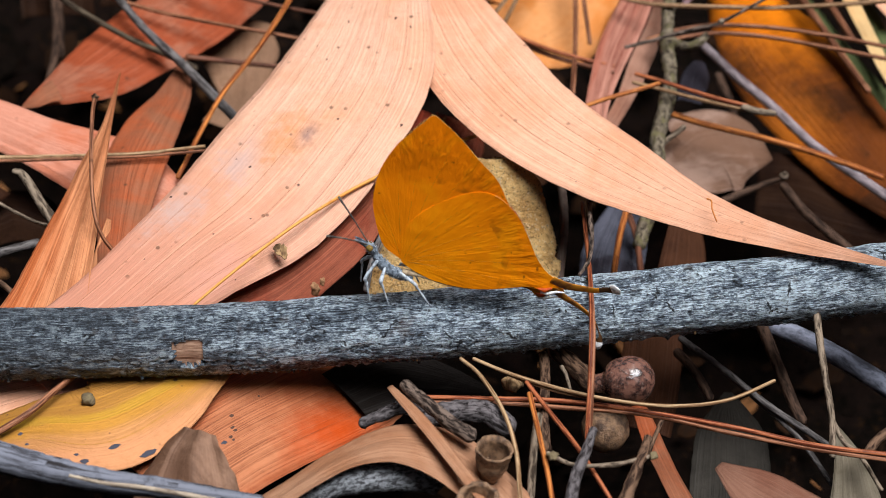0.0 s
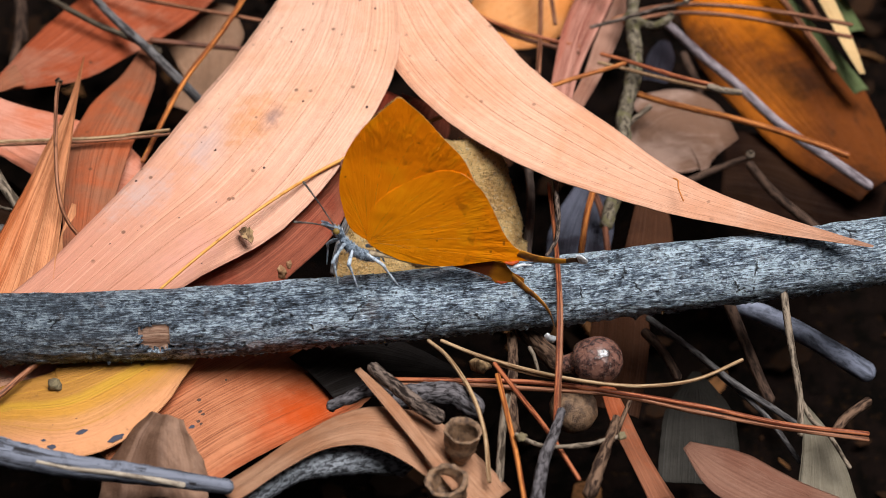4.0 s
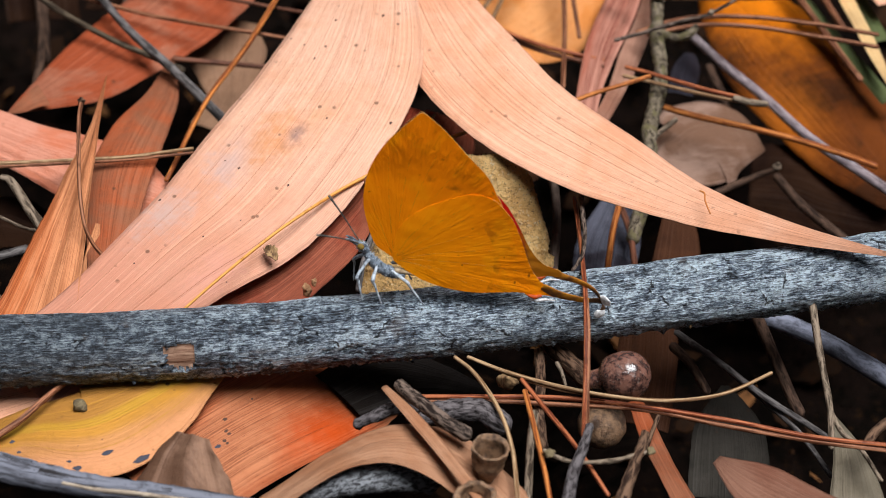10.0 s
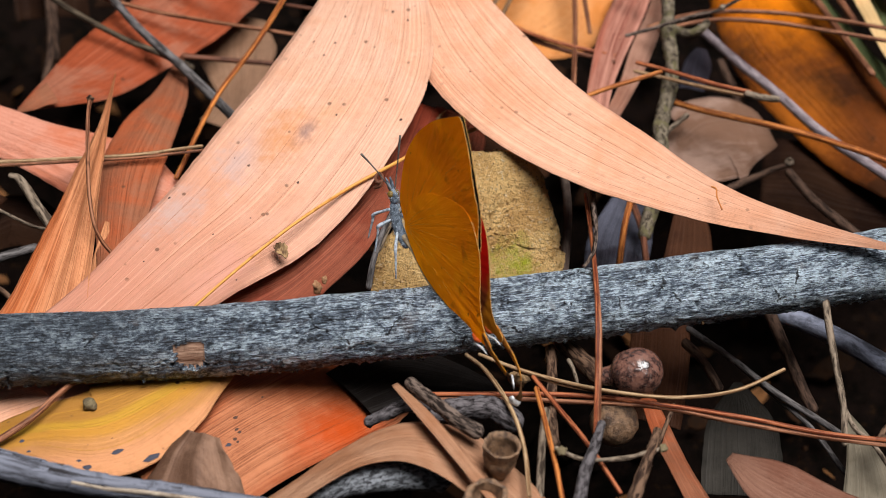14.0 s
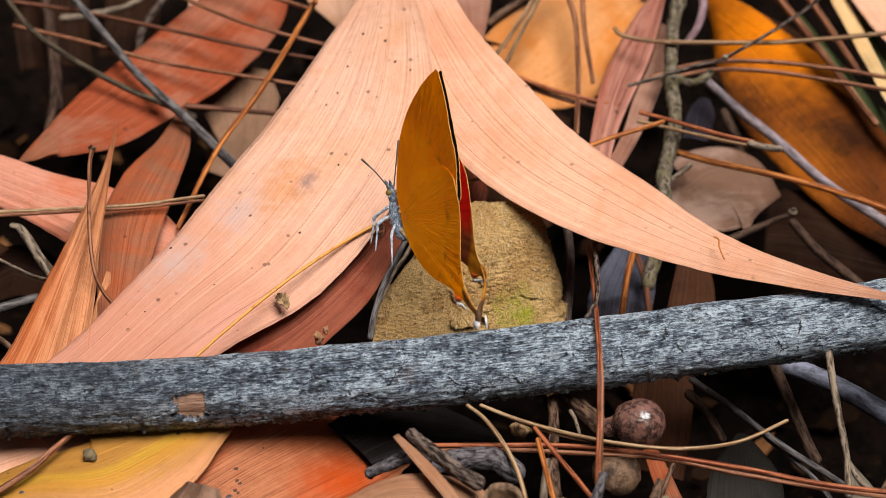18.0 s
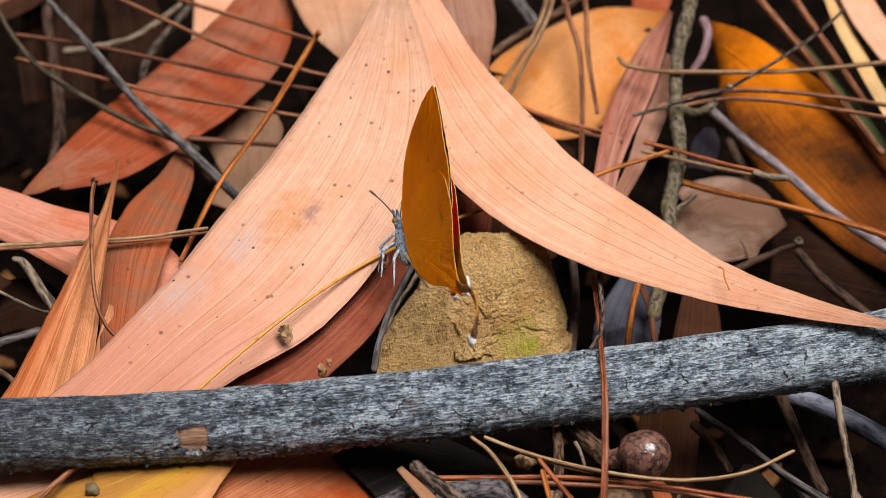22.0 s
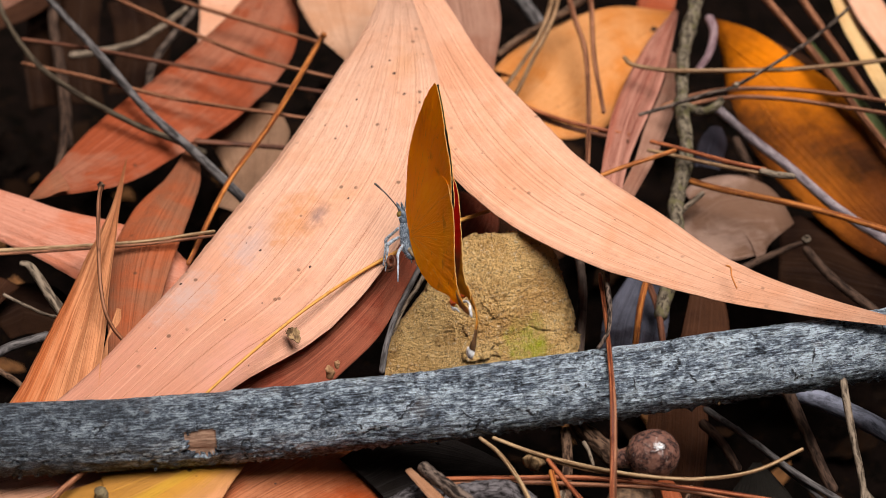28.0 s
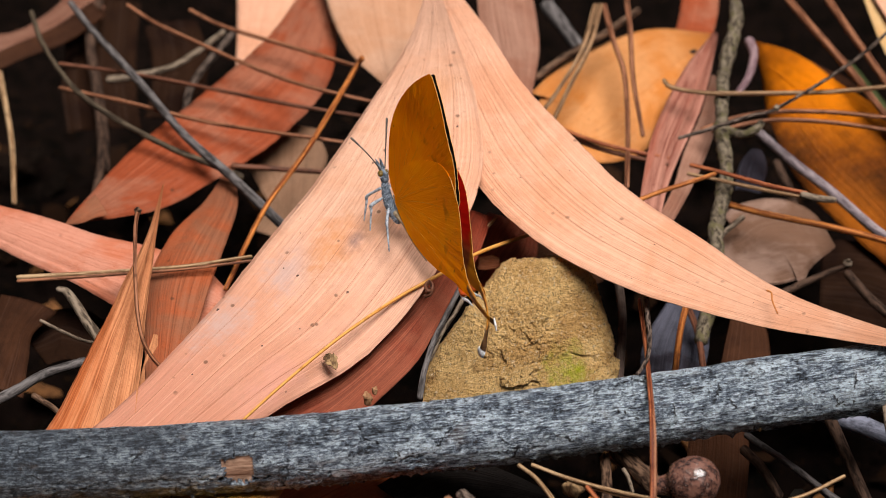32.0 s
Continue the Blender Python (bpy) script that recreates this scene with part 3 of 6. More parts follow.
def bract(name, label, place, size, seed):
    """A small curled scale with a torn edge."""
    rng = random.Random(seed)
    rows, cols = 9, 7
    top = []
    for i in range(rows):
        k = i / (rows - 1)
        half = size * (0.25 + 0.75 * math.sin(math.pi * min(1.0, 0.15 + k * 0.85))) * rng.uniform(0.6, 1.1)
        for j in range(cols):
            u = j / (cols - 1) * 2 - 1
            torn = rng.uniform(-0.12, 0.12) * size
            top.append((u * half * 0.8 + 0.3 * size * k, (k - 0.5) * size * 2.2 + torn, size * (0.45 * u * u + 0.35 * math.sin(k * 4.0)) + rng.uniform(-0.05, 0.05) * size))
    turn = np.array(Euler((0.2, -0.25, 0.75)).to_matrix())
    top = np.array(top) @ turn.T + np.array(place)
    low = top - (0, 0, 0.09)
    n = rows * cols
    f = grid_faces(rows, cols)
    faces = f + [tuple(n + v for v in q)[::-1] for q in f]
    rim = [i * cols for i in range(rows)] + [n - cols + j for j in range(1, cols)] + [i * cols + cols - 1 for i in range(rows - 2, -1, -1)] + list(range(cols - 2, 0, -1))
    faces += [(b, a, n + a, n + b) for a, b in zip(rim[1:] + rim[:1], rim)]
    return thing(name, mesh_of(name, np.vstack([top, low]), faces, np.vstack([top, low])[:, :2]), TWIG["debris"], label, "bud scale")


def flake(ob, p, n, t, rng, size, material):
    """A small lifted flake of bark at p, out along n, grain along t."""
    w = np.cross(n, t)
    a, d, e = size * rng.uniform(0.4, 1.0), size * rng.uniform(1.0, 3.0), size * rng.uniform(0.1, 0.5)
    quad = [p - w * a - t * d, p + w * a - t * d * 0.8, p + w * a * 0.7 + t * d + n * e, p - w * a * 0.8 + t * d * 0.9 + n * e]
    low = [x - n * size * 0.3 for x in quad]
    uv = np.array([(0, 0), (a, 0), (a, d), (0, d)] * 2) + rng.uniform(0, 50)
    part("bark_flake", mesh_of("bark_flake", np.array(quad + low), [(0, 1, 2, 3), (7, 6, 5, 4), (0, 4, 5, 1), (1, 5, 6, 2), (2, 6, 7, 3), (3, 7, 4, 0)], uv, smooth=False), material, ob)


def bark_crumb(ob, p, n, rng, size, material):
    """A tiny uneven clod stuck to bark at p, out along n."""
    out = unit(n + np.array([rng.uniform(-0.5, 0.5) for _ in range(3)]))
    a = unit(np.cross(out, (0.3, 0.9, 0.1)))
    b = np.cross(out, a)
    verts = [p - out * size * 0.3]
    for level, wide in ((0.1, 0.9), (0.7, 0.8)):
        for i in range(5):
            t, r = 2 * math.pi * (i + level) / 5, size * wide * rng.uniform(0.6, 1.2)
            verts.append(p + out * size * level * rng.uniform(0.7, 1.3) + a * r * math.cos(t) + b * r * math.sin(t))
    verts.append(p + out * size * rng.uniform(0.9, 1.4))
    faces = [(0, 1 + (i + 1) % 5, 1 + i) for i in range(5)] + [(1 + i, 1 + (i + 1) % 5, 6 + (i + 1) % 5, 6 + i) for i in range(5)] + [(6 + i, 6 + (i + 1) % 5, 11) for i in range(5)]
    part("bark_crumb", mesh_of("bark_crumb", verts, faces, np.array(verts)[:, :2]), material, ob)


# ---- leaves, needles and twigs (millimetres)
leaf("dry_leaf", "broad salmon-pink dry leaf with fine parallel veins lying under the stick", "salmon", [(-48.2, -23.9, -4.5, 7.6, -15), (-40.1, -15.7, -1.1, 6.6, -18), (-31.95, -7.7, 2.6, 7.95, -16), (-23.65, 0.18, 6.0, 10.2, -14), (-17.0, 9.1, 10.5, 10.75, -7), (-12.1, 18.8, 14.5, 10.3, 1), (-9.6, 29.7, 18.8, 7.2, 3), (-8.5, 41.2, 22.2, 3.3, 1), (-8.6, 52.8, 25.2, 0.7, 0)], arch=0.05, wave=0.25, veins=4, speckles=34, spots=((0.775, -0.32, 0.34, "speck"), (0.787, 0.02, 0.28, "speck"), (0.762, 0.15, 0.34, "speck"), (0.713, -0.37, 0.28, "speck"), (0.725, 0.37, 0.31, "speck"), (0.713, 0.62, 0.28, "speck"), (0.662, -0.35, 0.28, "speck"), (0.662, -0.65, 0.21, "speck"), (0.637, -0.42, 0.24, "speck"), (0.675, -0.90, 0.21, "speck"), (0.562, 0.87, 0.34, "speck"), (0.537, 0.15, 0.21, "speck"), (0.637, -0.42, 0.21, "speck"), (0.300, -0.92, 0.28, "speck"), (0.425, 0.27, 0.28, "speck"), (0.412, -0.37, 0.28, "speck"), (0.537, 0.15, 0.21, "speck"), (0.350, 0.15, 0.21, "speck"),))
leaf("dry_leaf", "long sickle-shaped salmon dry leaf whose tip lies over the stick", "salmon_b", [(-9.2, 58.3, 24.1, 1.5, -31), (-5.3, 46.0, 21.0, 3.9, -12), (-1.4, 33.7, 17.8, 5.1, -12), (3.5, 21.8, 14.7, 7.1, -12), (10.7, 10.9, 12.4, 7.0, -12), (19.8, 2.1, 10.9, 6.0, -13), (30.0, -6.3, 10.0, 3.7, -11), (41.8, -12.3, 9.3, 1.8, -11), (54.2, -16.9, 8.8, 0.2, -11)], arch=0.06, wave=0.2, veins=5, speckles=22)
leaf("dry_leaf", "red-brown dry leaf under the salmon leaf beside the rock", "redbrown", [(-25.7, -11.9, -4.0, 7.1, -37), (-18.9, -8.2, -1.0, 3.4, -38), (-12.8, -3.2, 2.2, 3.1, -21), (-8.4, 3.1, 4.9, 2.0, -22), (-5.1, 10.6, 7.2, 2.2, -18), (-2.9, 18.5, 9.1, 2.1, -19)], arch=0.05, wave=0.3, veins=3)
leaf("dry_leaf", "dark orange-red dry leaf in the gap behind the rock", "redbrown", [(-3.1, 19.5, -2.1, 3.5, -22), (-1.4, 23.2, -1.2, 4.2, -19), (0.3, 26.9, -0.3, 4.8, -17), (1.7, 30.7, 0.7, 3.5, -21)], arch=0.12, wave=0.3)
leaf("dry_leaf", "salmon-pink dry leaf with a pale upper edge", "salmon_red", [(-74.6, 26.4, 8.1, 1.7, -29), (-67.3, 24.0, 6.7, 2.5, -28), (-60.1, 21.3, 5.1, 3.4, -27), (-53.0, 18.4, 3.6, 3.8, -28), (-46.1, 15.3, 2.5, 5.1, -20), (-39.1, 12.2, 0.7, 5.1, -21), (-31.7, 10.1, -0.5, 0.3, -21)], arch=0.2, wave=0.3, veins=3)
leaf("dry_leaf", "long reddish dry leaf with a folded-back tip", "salmon_red2", [(-56.3, 26.1, 4.5, 0.5, -8), (-49.1, 34.0, 4.9, 4.7, -15), (-42.4, 42.4, 6.1, 6.5, -13), (-36.0, 50.9, 7.4, 7.2, -11), (-30.4, 60.2, 9.3, 6.7, -7), (-27.6, 70.4, 11.0, 4.5, -7), (-25.2, 80.7, 12.9, 3.2, -7), (-22.2, 90.9, 14.7, 1.7, -3)], arch=0.16, wave=0.4, veins=3, speckles=5)
leaf("leaf_fragment", "folded red-orange leaf tip", "redbrown2", [(-56.6, 24.2, 5.2, 0.1, -29), (-55.0, 26.1, 5.1, 0.8, -29), (-53.6, 27.6, 5.5, 1.4, -25), (-52.2, 28.4, 5.9, 1.9, -26)], arch=0.1, wave=0.1)
leaf("dry_leaf", "dark red-brown upright dry leaf with orange blotches", "redbrown2", [(-41.0, -9.0, -1.5, 1.6, 1), (-40.6, -3.2, 0.6, 2.6, 1), (-40.6, 4.6, 2.2, 3.4, 1), (-40.3, 12.7, 3.7, 4.0, -3), (-38.9, 22.2, 4.2, 3.6, -7), (-36.9, 32.0, 4.0, 2.2, -8), (-36.4, 40.2, 5.0, 0.2, -8)], arch=0.12, wave=0.4, veins=3)
leaf("dry_leaf", "narrow folded tan dry leaf standing with its tip raised", "tan_stripe", [(-48.8, -18.4, -2.6, 6.4, -4), (-47.6, -12.3, -0.0, 4.6, -5), (-46.4, -6.3, 3.0, 3.7, 1), (-45.2, -0.4, 6.0, 2.6, 5), (-44.0, 5.5, 8.9, 1.7, 14), (-42.9, 11.6, 11.6, 0.7, 28), (-42.1, 17.7, 14.4, 0.1, 28)], arch=-0.3, wave=0.35, veins=5, pleat=0.4)
leaf("dry_leaf", "thin curled tan leaf edge beside the folded leaf", "tan_stripe", [(-42.1, -11.5, -2.4, 1.9, -14), (-42.4, -7.0, -1.3, 1.5, -18), (-42.5, -2.7, 0.2, 1.0, -31), (-42.2, 1.4, 2.3, 0.3, -31)], arch=0.2, wave=0.3)
leaf("dry_leaf", "dull tan dry leaf deep behind the needles", "tan", [(-31.1, 35.6, -3.6, 3.1, -15), (-29.3, 40.5, -2.4, 2.6, -14), (-29.3, 45.7, -0.9, 4.2, -3), (-29.7, 50.6, 1.2, 5.6, -3), (-29.0, 55.7, 2.9, 3.3, -4)], arch=0.1, wave=0.3)
leaf("dry_leaf", "pale pink dry leaf far behind the reddish leaf", "salmon_b", [(-36.1, 68.8, 3.2, 2.5, -1), (-35.7, 79.3, 5.8, 3.3, -1), (-34.7, 89.7, 8.4, 5.1, -1), (-34.3, 100.3, 11.1, 6.2, -1)], arch=0.12, wave=0.3)
leaf("dry_leaf", "pinkish-tan dry leaf hanging behind the salmon leaf", "salmon_tan", [(-18.3, 81.4, 16.9, 8.3, -178), (-17.4, 74.0, 15.0, 7.6, -178), (-16.5, 66.7, 13.2, 6.6, -178), (-15.5, 59.4, 11.3, 4.5, -175), (-14.8, 51.9, 10.0, 0.2, -175)], arch=0.1, wave=0.3, veins=4)
leaf("dry_leaf", "dusty pink-brown dry leaf with parallel veins", "pinkbrown", [(0.8, 83.5, 16.4, 3.4, -172), (1.1, 73.5, 13.9, 4.1, -174), (2.0, 63.5, 11.4, 3.9, -174), (2.8, 53.6, 9.0, 2.0, -172), (4.0, 43.6, 6.9, 0.1, -172)], arch=0.15, wave=0.3, veins=4, pleat=0.12)
leaf("dry_leaf", "broad orange-tan dry leaf with a small black hole", "orange_tan", [(5.1, 48.5, 4.1, 4.5, -11), (11.7, 52.3, 4.4, 9.3, -13), (15.0, 59.1, 5.5, 8.5, -12), (19.5, 65.1, 6.3, 7.4, -13), (24.8, 70.6, 6.8, 5.2, -15), (31.4, 74.6, 6.7, 0.4, -14)], arch=0.16, wave=0.3, veins=3, spots=((0.860, 0.57, 0.90, "hole"),))
leaf("dry_leaf", "orange-red dry leaf behind the mossy twig", "salmon_red2", [(28.5, 76.6, 5.6, 2.7, -13), (29.8, 82.9, 7.2, 2.8, -12), (30.4, 89.2, 8.8, 2.8, -11), (30.8, 95.7, 10.4, 2.7, -12)], arch=0.12, wave=0.3)
leaf("dry_leaf", "folded red-brown dry leaf with a pale streaked panel", "redstripe", [(19.2, 24.2, 2.5, 1.5, -23), (20.5, 32.9, 4.6, 1.7, -20), (22.6, 41.6, 6.3, 2.3, -17), (25.4, 49.8, 8.0, 2.4, -19), (28.1, 58.4, 9.5, 1.7, -20), (30.9, 66.9, 10.7, 0.4, -8)], arch=0.2, wave=0.3, veins=4, pleat=0.3)
leaf("dry_leaf", "pale folded half of a red-brown leaf", "pinkbrown", [(20.3, 26.8, 0.2, 1.0, -50), (23.8, 34.6, 2.2, 1.1, -30), (26.5, 42.7, 4.1, 1.5, -24), (29.0, 50.8, 5.7, 1.2, -27), (30.4, 59.2, 7.6, 0.6, -32)], arch=0.1, wave=0.3)
leaf("dry_leaf", "large curved orange-brown dry leaf, soft in the distance", "orange_deep", [(36.8, 73.5, 4.9, 1.5, -101), (42.4, 64.3, 2.5, 5.3, -25), (48.2, 55.6, -1.0, 8.5, -19), (53.9, 47.0, -4.3, 8.7, -18), (58.8, 37.6, -7.2, 7.1, -18), (63.9, 28.2, -10.0, 3.4, -24)], arch=0.35, wave=0.5, veins=3)
leaf("dry_leaf", "rounded greyish-tan dry leaf behind the needles", "greytan", [(28.6, 29.3, -3.7, 1.7, -14), (32.8, 30.4, -4.3, 5.8, -22), (36.3, 33.0, -4.0, 7.3, -21), (40.5, 33.9, -4.5, 6.6, -18), (44.7, 33.5, -5.6, 0.2, -18)], arch=0.12, wave=0.3, veins=3)
leaf("dry_leaf", "cream-yellow strip of dry leaf", "cream", [(53.6, 73.4, 12.9, 1.4, -160), (54.9, 64.2, 10.6, 1.5, -164), (56.9, 55.1, 8.2, 1.5, -163), (59.4, 46.6, 5.2, 1.4, -160), (61.6, 37.6, 2.4, 0.4, -181)], arch=0.1, wave=0.3)
leaf("dry_leaf", "pale pink leaf at the edge of the litter", "salmon_b", [(54.3, 78.4, 15.1, 2.7, -173), (57.0, 68.9, 12.7, 2.6, -173), (59.7, 59.6, 10.4, 2.8, -175), (63.7, 50.5, 8.1, 2.7, -172)], arch=0.1, wave=0.3)
leaf("grass", "green grass blade among dry needles", "green", [(49.4, 63.9, 7.0, 0.7, 175), (53.0, 55.1, 4.8, 1.0, 174), (57.7, 47.3, 1.6, 1.1, 175), (62.1, 39.1, -1.2, 1.2, 178)], arch=0.2, wave=0.3)
leaf("grass", "grey-green grass blade beside the cream leaf", "green", [(58.3, 61.6, 7.4, 1.3, 177), (59.4, 56.8, 6.2, 1.3, 177), (60.7, 52.1, 5.0, 1.2, 176), (62.0, 47.3, 3.8, 1.2, 176)], arch=0.2, wave=0.3)
leaf("dry_leaf", "dark brown leaf in the hollow beside the rock", "shadebrown", [(2.2, 23.1, -3.2, 2.0, -44), (5.3, 25.8, -2.6, 3.7, -28), (9.3, 25.3, -3.3, 3.8, -18), (13.4, 25.8, -4.0, 1.6, -27)], arch=0.12, wave=0.3)
leaf("dry_leaf", "brown upright leaf deep behind the stick", "shadebrown", [(30.5, 7.5, -10.6, 3.7, -10), (31.1, 11.4, -9.7, 3.2, -11), (31.6, 15.3, -8.7, 2.8, -11), (31.9, 19.2, -7.7, 2.2, -14)], arch=0.1, wave=0.3)
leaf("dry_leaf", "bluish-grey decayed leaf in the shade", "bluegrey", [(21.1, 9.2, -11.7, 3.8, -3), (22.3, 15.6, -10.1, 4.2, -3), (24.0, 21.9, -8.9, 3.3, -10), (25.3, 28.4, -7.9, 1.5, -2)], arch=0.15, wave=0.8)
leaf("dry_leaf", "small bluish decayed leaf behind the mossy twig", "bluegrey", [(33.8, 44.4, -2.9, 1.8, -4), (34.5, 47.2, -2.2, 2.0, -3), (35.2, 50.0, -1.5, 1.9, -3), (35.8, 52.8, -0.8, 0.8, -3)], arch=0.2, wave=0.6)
leaf("dry_leaf", "brown crumpled leaf behind the upper needles", "shadebrown", [(38.1, 71.2, 2.3, 3.3, -22), (43.1, 71.7, 2.4, 2.6, -23), (47.7, 70.1, 1.2, 1.9, -22), (51.3, 66.8, 0.2, 1.4, -35)], arch=0.12, wave=0.8)
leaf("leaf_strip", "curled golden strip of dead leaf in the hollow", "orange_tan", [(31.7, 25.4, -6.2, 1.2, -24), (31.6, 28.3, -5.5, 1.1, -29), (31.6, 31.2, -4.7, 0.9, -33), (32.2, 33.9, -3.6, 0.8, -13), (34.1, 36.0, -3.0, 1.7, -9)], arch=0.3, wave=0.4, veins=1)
leaf("dry_leaf", "umber leaf behind the slanting twig, shade put into its colour", "umber", [(43.1, 34.8, -12.3, 8.0, -21), (48.8, 34.1, -12.6, 9.0, -19), (54.0, 32.1, -13.6, 7.7, -18), (59.5, 31.0, -14.6, 6.4, -21), (64.9, 29.6, -15.6, 5.7, -22)], arch=0.1, wave=0.8)
leaf("dry_leaf", "umber leaf in the back hollow, shade put into its colour", "umber", [(-58.2, 68.3, -3.4, 5.4, -3), (-60.1, 78.2, -0.9, 5.5, -3), (-60.9, 88.1, 1.5, 5.4, -4), (-61.1, 98.2, 4.1, 5.2, -5)], arch=0.12, wave=0.8)
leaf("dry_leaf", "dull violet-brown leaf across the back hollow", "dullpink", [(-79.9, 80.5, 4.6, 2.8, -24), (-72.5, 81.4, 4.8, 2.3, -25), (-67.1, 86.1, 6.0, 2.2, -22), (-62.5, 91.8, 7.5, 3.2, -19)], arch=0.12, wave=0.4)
leaf("dry_leaf", "umber leaf behind the reddish leaf, shade put into its colour", "umber", [(-48.0, 70.4, -2.9, 4.4, -7), (-48.0, 77.9, -1.0, 4.1, -6), (-48.6, 85.2, 0.8, 4.3, -4), (-50.6, 92.4, 2.6, 4.1, -3)], arch=0.12, wave=0.8)
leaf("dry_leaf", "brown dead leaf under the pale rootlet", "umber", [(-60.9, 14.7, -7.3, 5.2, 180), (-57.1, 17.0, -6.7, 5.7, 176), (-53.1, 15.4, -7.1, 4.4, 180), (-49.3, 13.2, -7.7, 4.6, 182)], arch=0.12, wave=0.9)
strand("twig", "dim brown twig with a pale bud in the hollow", "twig", "t_shaded", [(36.7, 23.9, -7.0), (39.9, 25.8, -6.6), (43.1, 27.5, -6.1), (45.6, 27.5, -5.1)], 0.53, 0.38, rough=0.2)
strand("twig", "dim brown twig behind the sickle leaf tip", "twig", "t_shaded", [(46.0, 29.7, -7.6), (49.0, 24.2, -9.0), (53.6, 18.3, -10.4), (56.1, 14.2, -11.4)], 0.61, 0.74, rough=0.1)
strand("twig", "slender brown twig in the back hollow", "twig", "t_shaded", [(-61.2, 91.8, 6.9), (-61.3, 81.2, 4.3), (-57.9, 66.0, 0.5), (-56.1, 54.1, -2.5)], 0.77, 0.80, rough=0.1)
strand("twig", "thin dark twig in the back hollow", "twig", "t_dark", [(-45.5, 64.5, -0.9), (-45.4, 73.1, 1.3), (-39.6, 85.8, 4.4)], 0.57, 0.51, rough=0.1)
crumb("bud", "pale bud at the end of a dim twig", "bud", "t_pale", (45.6, 27.4, -4.7), 0.60, 0.9, 23)
strand("twig", "tan twig behind the mossy twig", "twig", "t_pale", [(25.9, 23.1, -2.2), (28.8, 28.3, -0.9), (32.1, 32.0, -0.0)], 0.37, 0.38)
strand("twig", "brown twig behind the grey round leaf", "twig", "t_shaded", [(31.0, 25.1, -7.7), (37.0, 32.6, -7.8), (40.2, 43.5, -5.1), (38.6, 52.6, -2.9)], 0.68, 0.64, rough=0.1)
leaf("dry_leaf", "yellow-tan dry leaf with blue-black spots below the stick", "yellow", [(-57.9, -38.7, -7.7, 0.6, -10), (-53.1, -34.1, -5.9, 2.1, -8), (-46.5, -32.6, -5.0, 4.4, -12), (-39.6, -32.5, -4.6, 7.4, -10), (-33.7, -28.7, -3.8, 6.3, -8), (-28.7, -24.1, -3.0, 3.6, -9), (-23.6, -19.5, -2.5, 0.9, -19), (-19.1, -14.3, -2.6, 0.5, -15)], arch=0.14, wave=0.2, veins=3, speckles=18, spots=((0.443, 0.57, 0.75, "ink"), (0.486, 0.88, 1.05, "ink"), (0.400, 0.77, 0.7, "ink"), (0.243, 0.30, 0.41, "ink"), (0.257, 0.67, 0.34, "ink"), (0.386, 0.67, 0.34, "ink"),))
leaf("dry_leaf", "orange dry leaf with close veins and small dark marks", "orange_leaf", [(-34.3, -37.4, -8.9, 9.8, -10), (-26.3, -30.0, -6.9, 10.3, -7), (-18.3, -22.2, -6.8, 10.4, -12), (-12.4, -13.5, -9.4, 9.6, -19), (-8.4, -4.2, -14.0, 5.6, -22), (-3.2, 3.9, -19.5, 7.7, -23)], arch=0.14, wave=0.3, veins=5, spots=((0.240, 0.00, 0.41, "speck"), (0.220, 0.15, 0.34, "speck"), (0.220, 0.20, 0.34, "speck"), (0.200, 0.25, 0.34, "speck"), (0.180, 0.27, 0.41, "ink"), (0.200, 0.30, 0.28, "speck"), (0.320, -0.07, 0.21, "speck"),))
leaf("dry_leaf", "curled tan dry leaf arching over a piece of bark", "tan_curl", [(-20.5, -45.7, -6.4, 2.3, 13), (-15.7, -42.9, -4.5, 2.6, 16), (-10.7, -40.5, -2.6, 2.7, 9), (-5.2, -39.3, -1.5, 3.5, -2), (0.4, -39.9, -2.5, 4.4, -1), (5.0, -42.3, -4.9, 4.2, 6), (9.1, -45.6, -7.4, 3.8, 6)], arch=0.05, wave=0.2, veins=4, pleat=0.12)
leaf("leaf_sliver", "narrow brown leaf sliver lying across the curled leaf", "tan_curl", [(-6.1, -31.9, 1.0, 0.4, 173), (-2.3, -37.6, 0.4, 0.9, 189), (1.4, -43.0, -1.1, 0.9, 188), (5.3, -48.2, -3.3, 0.8, 189)], arch=0.2, wave=0.2, veins=2)
leaf("dry_leaf", "small crumpled dark brown dry leaf", "darktan", [(-28.7, -45.1, -8.0, 6.3, 3), (-28.7, -43.3, -6.9, 6.1, 4), (-28.7, -41.5, -5.8, 5.8, 7), (-28.6, -39.8, -4.7, 5.0, 7), (-28.2, -38.1, -3.6, 4.0, 9), (-27.6, -36.6, -2.4, 2.3, 4)], arch=0.3, wave=1.5, veins=2, pleat=0.35)
leaf("dry_leaf", "salmon leaf end under the grey stick", "salmon_b", [(-56.8, -27.2, -6.5, 4.1, -9), (-52.3, -25.4, -5.9, 4.1, -6), (-47.8, -23.9, -5.5, 3.3, -5), (-43.2, -22.1, -5.3, 1.7, -5)], arch=0.1, wave=0.3, veins=3)
leaf("dry_leaf", "pinkish-brown dry leaf with a blunt end", "dullpink", [(31.7, -35.2, -6.8, 0.7, -10), (36.0, -38.6, -7.8, 3.5, -9), (40.9, -41.2, -8.9, 3.4, -12), (46.1, -42.6, -9.8, 2.6, -13), (51.6, -43.4, -10.8, 1.6, -14)], arch=0.1, wave=0.3, veins=3)
